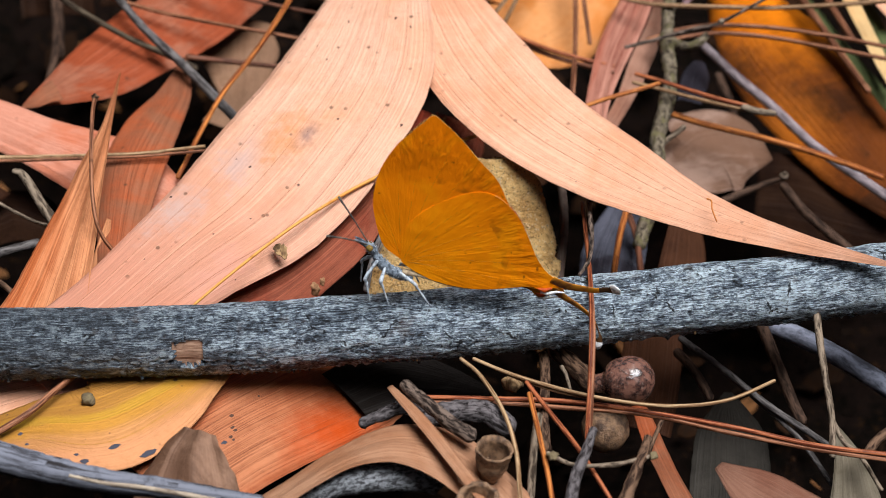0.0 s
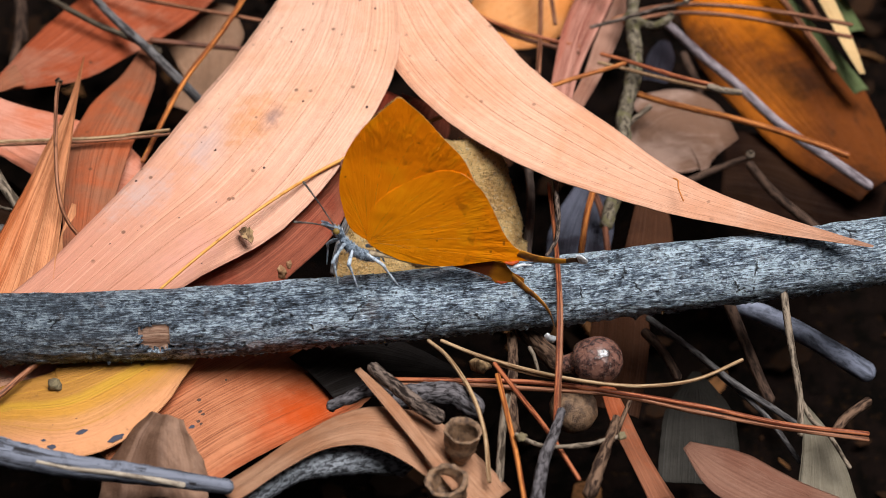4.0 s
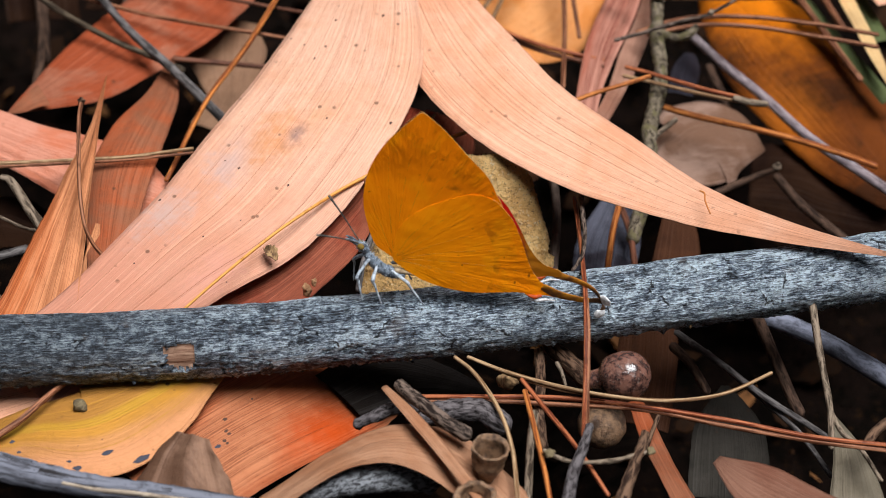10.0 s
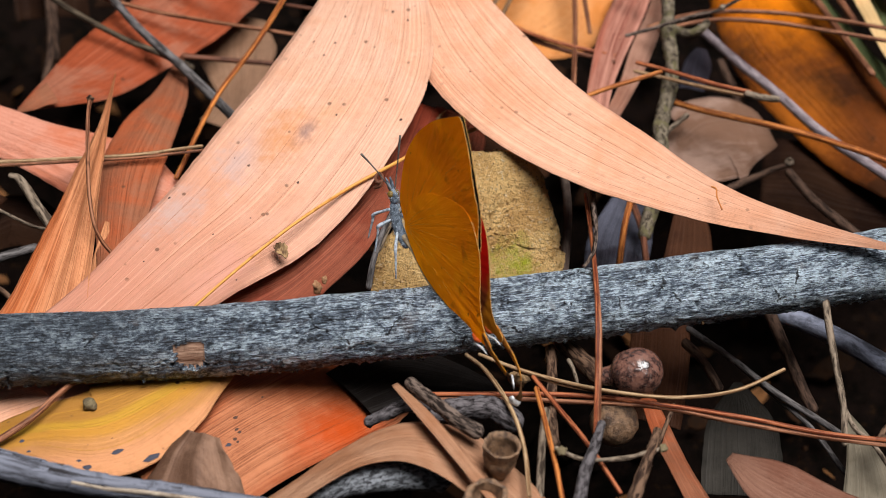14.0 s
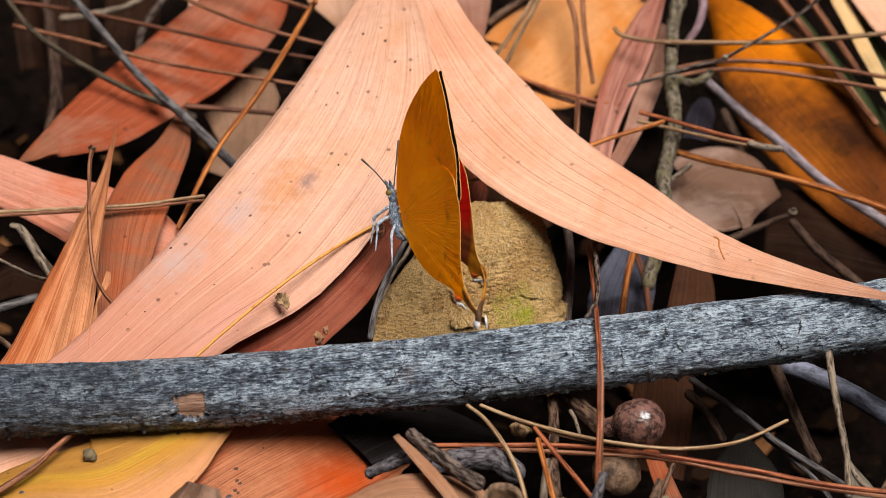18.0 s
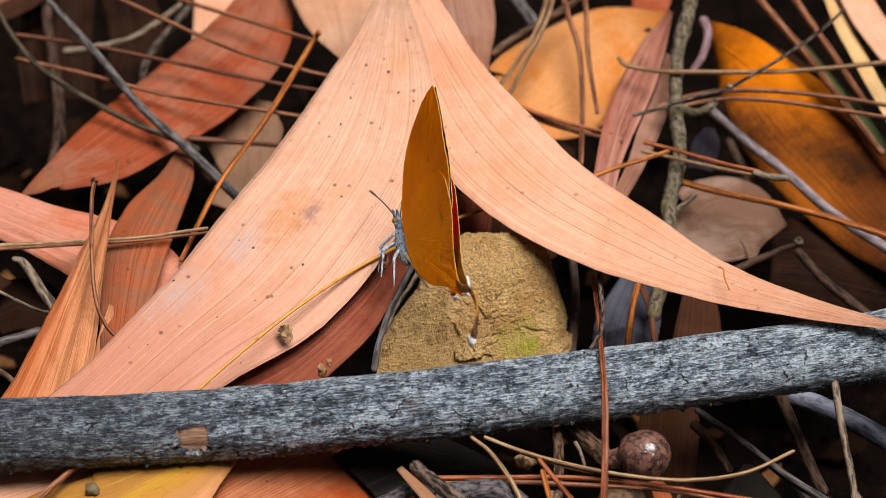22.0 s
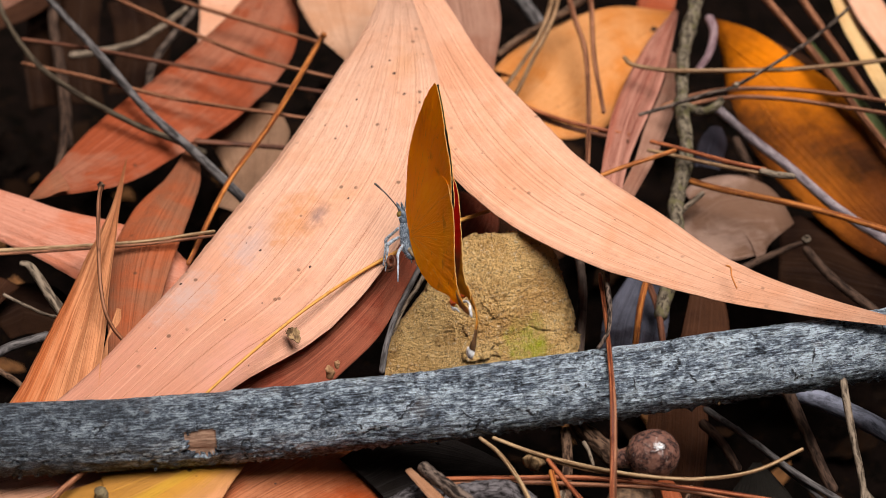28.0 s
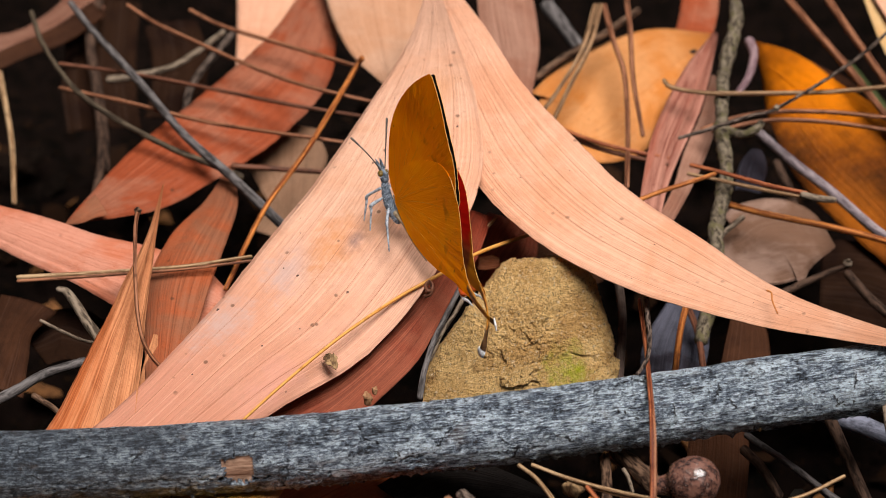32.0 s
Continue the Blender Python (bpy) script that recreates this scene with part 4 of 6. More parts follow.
leaf("dry_leaf", "grey-green decayed leaf at the litter edge", "greyleaf", [(48.3, -38.3, -14.1, 3.9, -8), (48.5, -34.2, -13.1, 3.3, -9), (48.5, -30.2, -12.1, 2.6, -10), (48.1, -26.2, -11.1, 1.7, -13), (46.8, -22.5, -9.6, 0.2, -13)], arch=0.15, wave=0.3, veins=2)
leaf("dry_leaf", "reddish-brown strip of leaf leaning in the shade", "redbrown2", [(24.0, -17.1, -11.8, 1.2, -161), (25.6, -23.1, -13.2, 1.5, -165), (27.2, -29.1, -13.7, 1.5, -165), (29.5, -34.8, -15.2, 1.8, -169)], arch=0.2, wave=0.3)
leaf("dry_leaf", "brown leaf in deep shade under the stick", "shadebrown", [(24.7, -13.4, -17.9, 3.8, -10), (25.9, -6.7, -16.2, 3.9, -9), (26.8, 0.0, -14.5, 3.8, -8), (27.1, 6.8, -12.8, 3.4, -9)], arch=0.1, wave=0.3)
leaf("dry_leaf", "grey-brown leaf deep in the shade", "shadegrey", [(35.3, -22.1, -22.5, 5.0, -1), (35.9, -16.2, -21.1, 4.9, -1), (36.2, -10.4, -19.6, 4.0, -0), (36.3, -4.6, -18.1, 0.5, -0)], arch=0.02, wave=0.5)
# this dark sheet also stands in for the shadow over the orange leaf
leaf("dry_leaf", "dark grey leaf under the stick, widened to stand in for shadow", "shadedark", [(-11.7, -21.8, -7.4, 4.2, -15), (-6.5, -16.6, -8.1, 4.4, -25), (-0.7, -13.4, -10.9, 2.4, -43), (6.3, -12.8, -13.2, 1.0, -8)], arch=0.12, wave=0.6)
leaf("dry_leaf", "brown leaf at the foot of the folded leaf", "shadebrown", [(-64.5, 2.9, -5.8, 5.0, -10), (-63.3, 7.9, -4.5, 3.6, -10), (-62.5, 12.8, -3.3, 2.8, -13), (-61.1, 17.9, -2.5, 3.9, -12)], arch=0.12, wave=0.6)
leaf("dry_leaf", "dark dead leaf at the back edge", "shadebrown", [(-77.9, 70.0, 5.0, 1.4, -35), (-71.4, 75.2, 6.1, 1.4, -33), (-65.3, 80.8, 6.5, 1.6, -30), (-60.6, 87.6, 7.4, 1.6, -32)], arch=0.12, wave=0.3)
leaf("leaf_fragment", "small orange leaf fragment beside the rock", "orange_leaf", [(-2.8, 18.6, 1.6, 1.1, -14), (-1.9, 18.6, 1.6, 1.2, -14), (-1.0, 18.6, 1.7, 1.2, -14), (-0.1, 18.6, 1.6, 0.8, -14)], arch=0.12, wave=0.3)
strand("pine_needle", "orange-brown dry pine needle on the litter", "needle", "n_orange", [(-18.5, 49.0, 16.3), (-19.4, 51.8, 13.9), (-25.2, 36.5, 9.6), (-30.5, 25.4, 6.3), (-34.7, 12.3, 2.1)], 0.42, 0.32, group="pine needles")
strand("pine_needle", "thin brown pine needle across the reddish leaf", "needle", "n_brown", [(-53.0, 68.9, 16.2), (-47.2, 63.7, 14.9), (-32.4, 53.1, 12.8), (-24.3, 48.4, 12.1), (-15.0, 46.2, 10.6)], 0.32, 0.27, group="pine needles")
strand("pine_needle", "thin brown pine needle across the reddish leaf", "needle", "n_brown", [(-44.1, 68.9, 15.2), (-39.0, 65.0, 14.3), (-28.9, 59.5, 13.4), (-19.5, 53.0, 13.3)], 0.32, 0.31, group="pine needles")
strand("pine_needle", "dark reddish pine needle across the reddish leaf", "needle", "n_dark", [(-61.5, 57.8, 12.4), (-52.5, 55.7, 11.9), (-40.2, 51.4, 11.3), (-28.1, 46.7, 10.7), (-16.5, 45.0, 9.2)], 0.32, 0.27, group="pine needles")
strand("pine_needle", "brown pine needle across the reddish leaf", "needle", "n_brown", [(-60.8, 52.6, 11.2), (-51.8, 49.6, 10.4), (-39.6, 44.3, 9.6), (-27.8, 40.7, 9.2), (-17.9, 39.7, 7.9)], 0.31, 0.27, group="pine needles")
strand("pine_needle", "thick dark pine needle in the shade", "needle", "n_dark", [(-35.7, 37.4, 6.4), (-29.3, 37.9, 5.5), (-19.5, 39.3, 3.8)], 0.45, 0.31, group="pine needles")
strand("twig", "thin grey twig slanting over the reddish leaf", "twig", "t_grey", [(-60.7, 66.8, 17.7), (-57.2, 61.1, 16.3), (-49.4, 50.9, 12.7), (-42.4, 41.2, 9.3), (-35.8, 34.4, 6.6), (-28.9, 29.8, 1.5)], 0.44, 0.67, rough=0.12)
strand("twig", "thin olive-brown twig curving over the litter", "twig", "t_olive", [(-66.1, 65.0, 17.2), (-63.6, 58.1, 15.5), (-58.5, 49.1, 13.3), (-52.6, 44.0, 11.0), (-44.5, 39.0, 8.7), (-39.0, 36.9, 7.2), (-34.4, 35.3, 5.8)], 0.36, 0.45, rough=0.1)
strand("twig", "pale broken twig in the dark hollow", "twig", "t_pale", [(-56.2, 65.0, 6.3), (-51.8, 65.9, 6.5), (-46.3, 68.2, 7.1), (-40.5, 76.5, 8.1)], 0.57, 0.42, rough=0.1)
strand("twig", "brown upright twig in the shade", "twig", "t_shaded", [(-56.4, 45.7, -2.6), (-56.4, 53.8, -0.6), (-57.7, 62.1, 1.5), (-59.2, 69.5, 3.4)], 0.63, 0.49, rough=0.1)
strand("pine_needle", "pale straw pine needle", "needle", "n_pale", [(-60.3, 10.3, 5.6), (-56.1, 10.6, 5.6), (-47.6, 11.6, 5.4), (-39.9, 12.9, 5.2), (-31.5, 15.6, 4.9)], 0.32, 0.22, group="pine needles")
strand("pine_needle", "straw-brown pine needle beside a paler one", "needle", "n_brown", [(-60.2, 9.7, 5.4), (-56.0, 9.9, 5.5), (-47.6, 11.1, 5.3), (-39.8, 12.3, 5.1), (-31.1, 14.9, 4.7)], 0.25, 0.18, group="pine needles")
strand("sprig", "curved orange leaf stalk with a swollen brown end", "sprig", "n_brown", [(-44.4, 10.1, 14.5), (-44.4, 7.6, 13.9), (-44.1, 3.4, 11.9), (-43.5, -2.1, 9.5), (-42.8, -5.4, 6.7), (-41.9, -6.3, 4.4), (-40.6, -6.5, 2.4)], 0.26, 0.24)
strand("twig", "short curled grey-brown twig", "twig", "t_pale", [(-54.7, 7.0, 5.7), (-53.4, 6.6, 5.2), (-50.9, 2.8, 3.7), (-49.0, 0.6, 2.2), (-47.8, -1.0, 0.7)], 0.42, 0.91, rough=0.12)
strand("twig", "thin pale rootlet in the hollow", "twig", "t_pale", [(-57.0, 5.2, 2.3), (-54.2, 4.4, 1.1), (-51.4, 3.9, -0.0), (-47.9, 4.3, -0.9)], 0.21, 0.18, rough=0.1)
strand("twig", "dark grey twig at the foot of the folded leaf", "twig", "t_grey", [(-62.1, -6.1, -2.5), (-59.0, -3.9, -2.0), (-55.8, -1.4, -1.3), (-51.4, 1.7, -1.6)], 0.68, 0.56, rough=0.15)
strand("twig", "brown rootlet at the foot of the folded leaf", "twig", "t_brown", [(-57.3, -2.6, -3.7), (-54.6, -4.7, -4.2), (-53.3, -6.3, -4.6)], 0.41, 0.34, rough=0.1)
strand("straw", "thin dry straw in the hollow", "straw", "n_pale", [(-71.6, 64.2, 8.1), (-67.9, 49.9, 4.5), (-65.8, 37.5, 1.4)], 0.48, 0.38)
strand("pine_needle", "long golden pine needle lying across the big leaf", "needle", "n_gold", [(-30.4, -16.3, 0.9), (-25.5, -12.7, 3.8), (-19.1, -6.1, 6.0), (-12.6, 0.0, 7.5), (-7.1, 3.5, 8.9), (-2.4, 9.4, 8.4), (3.6, 17.3, 6.3)], 0.17, 0.26, group="pine needles")
bract("bud_scale", "tiny ragged dry bud scale on the big leaf", (-20.3, -8.3, 3.85), 1.15, 3)
crumb("crumb", "tan crumb on the red-brown leaf", "crumb", "crumb", (-15.7, -11.8, 1.1), 0.87, 0.6, 7)
crumb("crumb", "small tan crumb beside a larger one", "crumb", "crumb", (-14.9, -10.8, 1.5), 0.53, 0.6, 9)
strand("tendril", "small curled brown tendril at the leaf edge", "tendril", "n_dark", [(-8.9, -1.4, 8.7), (-8.3, -1.5, 9.1), (-8.0, -0.9, 9.8), (-8.4, -0.2, 10.0), (-8.8, -0.9, 9.8), (-8.5, -1.7, 9.6), (-8.0, -0.9, 9.4)], 0.24, 0.21)
strand("twig", "thin grey stalk with a bluish end beside the rock", "twig", "t_grey", [(-4.1, 8.1, 6.0), (-6.5, 1.4, 4.4), (-8.1, -3.2, 3.2), (-9.1, -7.8, 2.1), (-9.6, -10.7, 0.3)], 0.32, 0.40, rough=0.12)
strand("twig", "thin tan stalk beside the rock", "twig", "t_pale", [(-3.1, 9.3, 5.3), (-5.2, 3.5, 3.9), (-7.2, -0.7, 2.8), (-8.5, -4.8, 1.8)], 0.28, 0.27)
strand("straw", "thin dry stem standing behind the wings", "straw", "n_pale", [(-4.6, 13.8, 6.5), (-2.8, 15.2, 7.3), (-0.4, 18.0, 8.5)], 0.28, 0.21)
strand("straw", "thin dry stem standing behind the wings", "straw", "n_pale", [(-5.0, 16.1, 6.0), (-3.2, 17.2, 6.8), (-1.4, 19.3, 7.8)], 0.29, 0.22)
strand("twig", "mossy grey-green upright twig with rough bark", "twig", "t_mossy", [(33.0, 66.8, 18.7), (33.1, 59.5, 15.9), (30.9, 51.5, 11.9), (29.9, 42.5, 8.6), (29.9, 33.8, 5.5), (28.2, 26.7, 1.7), (27.5, 19.9, -2.0), (25.3, 12.4, -6.9)], 0.88, 1.02, rough=0.42, detail=True)
strand("twig", "side shoot of the mossy twig", "twig", "t_mossy", [(30.1, 41.4, 8.3), (32.4, 40.2, 8.1), (34.1, 39.8, 8.9), (35.1, 41.1, 9.3)], 0.69, 0.53, rough=0.25)
strand("twig", "thin dark twig crossing the needles with a pale bud scar", "twig", "t_dark", [(23.9, 37.2, 9.3), (27.7, 38.1, 10.0), (33.9, 40.2, 11.0), (36.9, 40.6, 11.6), (45.0, 46.3, 13.6), (50.1, 51.2, 14.8), (53.9, 55.6, 15.9)], 0.26, 0.23, rough=0.1)
strand("pine_needle", "straw-coloured pine needle bent near its base", "needle", "n_straw", [(22.5, 48.8, 12.2), (23.6, 47.3, 11.8), (28.2, 46.0, 11.5), (35.8, 45.7, 11.4), (45.1, 45.8, 11.4), (52.8, 46.6, 11.6), (60.6, 47.6, 11.9)], 0.31, 0.35, group="pine needles")
strand("pine_needle", "pinkish-brown pine needle beside the mossy twig", "needle", "n_brown", [(27.3, 42.7, 7.7), (31.9, 43.6, 8.9), (37.2, 43.3, 9.8), (44.8, 43.0, 9.7), (52.3, 41.5, 9.4), (59.7, 39.6, 8.9)], 0.34, 0.30, group="pine needles")
strand("pine_needle", "pinkish-brown pine needle beside the mossy twig", "needle", "n_brown", [(28.8, 42.2, 7.5), (35.7, 42.9, 8.7), (43.3, 42.5, 8.6), (50.8, 40.8, 8.2), (59.6, 38.5, 7.6)], 0.31, 0.30, group="pine needles")
strand("pine_needle", "red-brown pine needle beside a grey twig", "needle", "n_red", [(25.2, 33.3, 7.3), (28.8, 31.2, 7.3), (35.2, 27.8, 6.9), (39.6, 26.2, 6.6)], 0.30, 0.29, group="pine needles")
strand("pine_needle", "grey-brown pine needle beside a red one", "needle", "n_straw", [(24.8, 32.2, 6.6), (28.7, 30.2, 6.6), (35.2, 27.4, 6.3), (39.8, 26.0, 6.0)], 0.26, 0.26, group="pine needles")
strand("twig", "broken pale grey twig end", "twig", "t_pale", [(39.1, 26.0, 6.5), (40.8, 25.4, 6.3), (43.1, 24.9, 6.2)], 0.52, 0.44, rough=0.25)
strand("pine_needle", "orange pine needle under the mossy twig", "needle", "n_orange", [(30.0, 30.7, 2.7), (34.7, 28.8, 2.2), (43.4, 26.0, 1.5), (50.4, 23.1, 0.8), (57.3, 19.6, -0.1)], 0.45, 0.44, group="pine needles")
strand("pine_needle", "short orange pine needle on the litter", "needle", "n_orange", [(17.2, 22.8, 7.7), (20.9, 24.6, 8.2), (24.7, 26.2, 8.6), (27.9, 27.7, 8.9)], 0.33, 0.29, group="pine needles")
strand("pine_needle", "dark red pine needle beneath the sickle leaf", "needle", "n_red", [(8.1, 43.5, 7.9), (13.4, 40.5, 7.1), (18.7, 39.0, 6.3), (22.5, 38.5, 5.6)], 0.31, 0.30, group="pine needles")
strand("pine_needle", "brown pine needle beneath the sickle leaf", "needle", "n_dark", [(8.5, 43.7, 6.9), (13.4, 40.7, 6.2), (18.7, 38.6, 5.6), (22.4, 37.2, 5.3)], 0.38, 0.30, group="pine needles")
strand("pine_needle", "brown pine needle hanging over the orange leaf", "needle", "n_brown", [(15.0, 65.0, 16.2), (16.0, 59.0, 13.7), (17.3, 53.1, 11.3), (17.4, 44.0, 8.0), (16.8, 33.1, 4.3)], 0.40, 0.34, group="pine needles")
strand("pine_needle", "brown pine needle hanging over the orange leaf", "needle", "n_brown", [(18.2, 66.2, 16.5), (18.5, 60.2, 14.0), (18.5, 51.9, 11.0), (19.4, 43.0, 6.8)], 0.40, 0.31, group="pine needles")
strand("pine_needle", "tan pine needle hanging over the orange leaf", "needle", "n_straw", [(14.5, 63.6, 16.9), (12.7, 56.4, 14.1), (9.8, 49.5, 11.4), (7.4, 44.0, 9.0)], 0.36, 0.31, group="pine needles")
strand("pine_needle", "tan pine needle hanging over the orange leaf", "needle", "n_straw", [(13.7, 63.6, 16.9), (11.5, 55.2, 13.8), (8.6, 49.6, 11.4), (6.3, 46.3, 9.6)], 0.36, 0.31, group="pine needles")
strand("twig", "brown twig behind the orange leaf", "twig", "t_brown", [(5.3, 60.9, 7.2), (9.4, 65.1, 8.3), (15.2, 70.0, 9.5), (20.3, 75.0, 10.8)], 0.56, 0.49)
strand("twig", "grey twig behind the orange leaf", "twig", "t_grey", [(7.2, 80.8, 9.2), (9.6, 75.6, 7.9), (11.9, 70.5, 6.6)], 1.17, 0.98, rough=0.12)
strand("twig", "smooth grey twig slanting behind the pine needles", "twig", "t_mauve", [(35.2, 50.5, 3.6), (39.9, 43.6, 1.9), (44.8, 38.0, 0.0), (50.2, 31.0, -2.3), (56.4, 25.8, -4.5), (61.2, 22.3, -6.4)], 0.64, 0.72, rough=0.1)
strand("pine_needle", "thick brown pine needle at the back", "needle", "n_brown", [(41.3, 71.5, 13.9), (44.7, 63.9, 12.0), (49.4, 55.5, 8.9), (53.3, 47.4, 5.9), (57.7, 38.5, 2.6)], 0.57, 0.46, group="pine needles")
strand("pine_needle", "thick brown pine needle at the back", "needle", "n_brown", [(47.2, 72.8, 13.2), (49.7, 65.2, 11.3), (52.9, 58.0, 8.5), (56.6, 48.7, 5.2)], 0.57, 0.47, group="pine needles")
strand("twig", "curved violet-brown shoot behind the mossy twig", "twig", "t_violet", [(35.4, 63.6, 10.9), (35.8, 60.5, 10.1), (34.8, 57.1, 8.3), (33.2, 54.2, 7.5)], 0.72, 0.47)
strand("pine_needle", "pale brown needle beside the rock", "needle", "n_greybrown", [(14.7, 20.7, 0.2), (15.1, 15.6, -1.1), (15.2, 9.7, -2.6), (14.3, -0.7, -5.2)], 0.59, 0.56, group="pine needles")
strand("pine_needle", "orange needle behind the stick", "needle", "n_orange", [(23.8, 15.9, -3.0), (22.6, 11.0, -4.3), (21.4, 3.3, -6.2)], 0.44, 0.42, group="pine needles")
strand("pine_needle", "dark needle behind the stick", "needle", "n_dark", [(23.9, 18.9, -5.3), (25.0, 13.4, -6.6), (25.3, 6.6, -8.3)], 0.44, 0.43, group="pine needles")
strand("pine_needle", "curved tan needle behind the mossy twig", "needle", "n_straw", [(27.3, 27.5, -2.1), (28.3, 31.7, -1.1), (29.0, 36.0, -0.0)], 0.45, 0.38, group="pine needles")
strand("tendril", "thin dry tendril on the sickle leaf", "tendril", "n_orange", [(31.2, -7.6, 12.3), (31.7, -8.0, 12.2), (31.7, -9.4, 11.9), (32.1, -11.5, 11.5)], 0.11, 0.09)
strand("pine_needle", "red-brown pine needle pair hanging over the stick", "needle", "n_red", [(17.0, 3.3, 4.8), (17.1, -6.1, 5.5), (17.0, -16.5, 7.3), (16.9, -25.2, 6.7), (16.8, -29.0, 4.6), (16.6, -33.1, 1.2), (16.2, -39.0, -0.7)], 0.28, 0.28, group="pine needles")
strand("pine_needle", "brown half of the needle pair over the stick", "needle", "n_brown", [(17.1, -15.2, 7.2), (17.1, -25.2, 6.7), (17.1, -29.0, 4.6), (16.9, -33.1, 1.2), (16.5, -39.0, -0.7)], 0.23, 0.25, group="pine needles")
strand("needle_sheath", "curled dark dried needle sheath on the stick", "sheath", "t_dark", [(17.7, 1.5, 6.4), (17.6, -4.4, 6.9), (17.6, -8.4, 6.9), (17.1, -13.8, 7.5), (16.3, -16.7, 7.8), (15.7, -17.9, 7.7)], 0.35, 0.20, rough=0.25)
strand("needle_sheath", "dark papery sheath at the needle's foot", "sheath", "bark_dark", [(16.9, -38.1, -0.0), (16.4, -39.9, -0.5), (15.7, -41.7, -1.4), (14.8, -43.9, -2.5), (13.9, -48.8, -4.2)], 0.50, 0.80, rough=0.2)
strand("pine_needle", "pale straw pine needle curving below the stick", "needle", "n_pale", [(3.5, -24.4, -0.1), (7.6, -26.5, -0.6), (14.0, -28.8, -1.2), (20.4, -30.3, -1.6), (26.9, -30.3, -2.1), (32.9, -28.8, -2.2), (38.8, -24.7, -2.2)], 0.23, 0.23, group="pine needles")
strand("pine_needle", "straw needle half below the stick", "needle", "n_straw", [(4.3, -24.2, -0.6), (8.9, -26.8, -1.2), (14.0, -28.7, -1.7), (19.2, -29.8, -1.9)], 0.20, 0.19, group="pine needles")
strand("pine_needle", "long orange-brown pine needle below the stick", "needle", "n_red", [(-2.9, -28.2, -3.0), (4.3, -28.7, -2.7), (14.0, -28.9, -2.7), (23.7, -30.2, -3.1), (33.3, -31.7, -3.9), (42.9, -33.6, -4.9), (52.5, -34.4, -5.6)], 0.29, 0.29, group="pine needles")
strand("pine_needle", "long brown pine needle below the stick", "needle", "n_brown", [(-2.9, -28.3, -3.6), (4.3, -28.7, -3.2), (14.0, -29.4, -3.3), (23.7, -30.2, -3.5), (33.3, -32.1, -4.5), (42.9, -33.7, -5.4), (52.5, -34.7, -6.2)], 0.29, 0.29, group="pine needles")
strand("pine_needle", "red-orange pine needle slanting down", "needle", "n_red", [(9.6, -28.8, -0.2), (12.5, -33.6, -1.4), (15.5, -38.6, -2.6), (18.8, -44.2, -5.0)], 0.29, 0.28, group="pine needles")
strand("pine_needle", "orange pine needle pointing down", "needle", "n_orange", [(9.9, -30.5, -0.6), (10.9, -36.2, -2.0), (11.8, -41.7, -3.4), (12.7, -47.6, -5.9)], 0.32, 0.31, group="pine needles")
strand("straw", "curved pale grass stem", "straw", "n_pale", [(2.0, -23.4, -0.8), (4.3, -27.0, -0.7), (6.8, -32.4, -1.6), (8.3, -38.1, -3.0), (8.8, -44.6, -5.1)], 0.26, 0.28)
strand("twig", "dead upright twig with frayed bark", "twig", "t_brown", [(11.9, -19.3, -2.8), (12.0, -24.1, -3.5), (11.6, -29.1, -4.8), (11.9, -33.5, -6.4)], 0.60, 0.71, rough=0.3, detail=True)
strand("twig", "grey-brown thin twig pointing down", "twig", "t_pale", [(11.1, -29.6, -4.4), (10.5, -34.5, -5.6), (10.0, -42.4, -7.6)], 0.52, 0.50, rough=0.15)
strand("twig", "dark broken twig on the curled leaf", "twig", "t_dark", [(-4.4, -31.8, 1.1), (-2.1, -34.6, 0.9), (0.4, -37.1, 0.2), (3.2, -38.8, -0.7)], 0.77, 0.88, rough=0.22, detail=True)
strand("bark_fragment", "rough dark bark crumb beside the twig", "bark", "bark_dark", [(-9.2, -33.3, -3.3), (-7.3, -33.1, -2.3), (-4.7, -32.4, -1.6), (-2.5, -31.8, -1.9)], 0.64, 0.84, rough=0.45, detail=True)
strand("twig", "dark grey twig behind the open seed capsule", "twig", "bark_dark", [(-2.8, -31.1, -3.8), (1.0, -30.8, -3.2), (4.9, -30.8, -3.2), (7.5, -32.3, -4.1)], 1.29, 1.42, rough=0.2, detail=True)
strand("bark_piece", "rough grey bark piece under the curled leaf", "bark", "bark", [(-17.8, -44.3, -8.1), (-13.4, -42.2, -6.0), (-9.1, -41.1, -5.3), (-4.7, -40.0, -5.5), (-0.9, -38.5, -6.6)], 1.25, 2.04, rough=0.16, detail=True)
strand("twig", "thin knobbly twig with bud scars", "twig", "t_pale", [(11.8, -40.0, -2.0), (12.9, -40.7, -2.2), (15.1, -41.6, -2.4), (19.2, -41.4, -2.4), (22.3, -40.5, -2.1), (23.9, -40.0, -2.0)], 0.27, 0.27, rough=0.3, detail=True)
strand("twig", "short upright broken twig with a ragged top", "twig", "t_brown", [(23.2, -37.1, -1.8), (22.6, -39.6, -1.9), (21.5, -42.2, -3.0), (19.8, -47.1, -4.8)], 0.5, 0.8, rough=0.3, detail=True)
strand("twig", "thin grey stem leaning on the stick", "twig", "t_pale", [(44.3, -16.5, 1.9), (44.5, -19.9, 0.0), (45.0, -23.0, -2.7), (45.6, -27.2, -5.8), (45.3, -31.5, -7.9)], 0.47, 0.39, rough=0.1)
strand("straw", "pale stem of the decayed leaf", "straw", "t_pale", [(45.6, -27.2, -5.8), (46.9, -29.5, -7.4), (48.6, -31.5, -7.9), (50.7, -35.3, -9.8)], 0.33, 0.26)
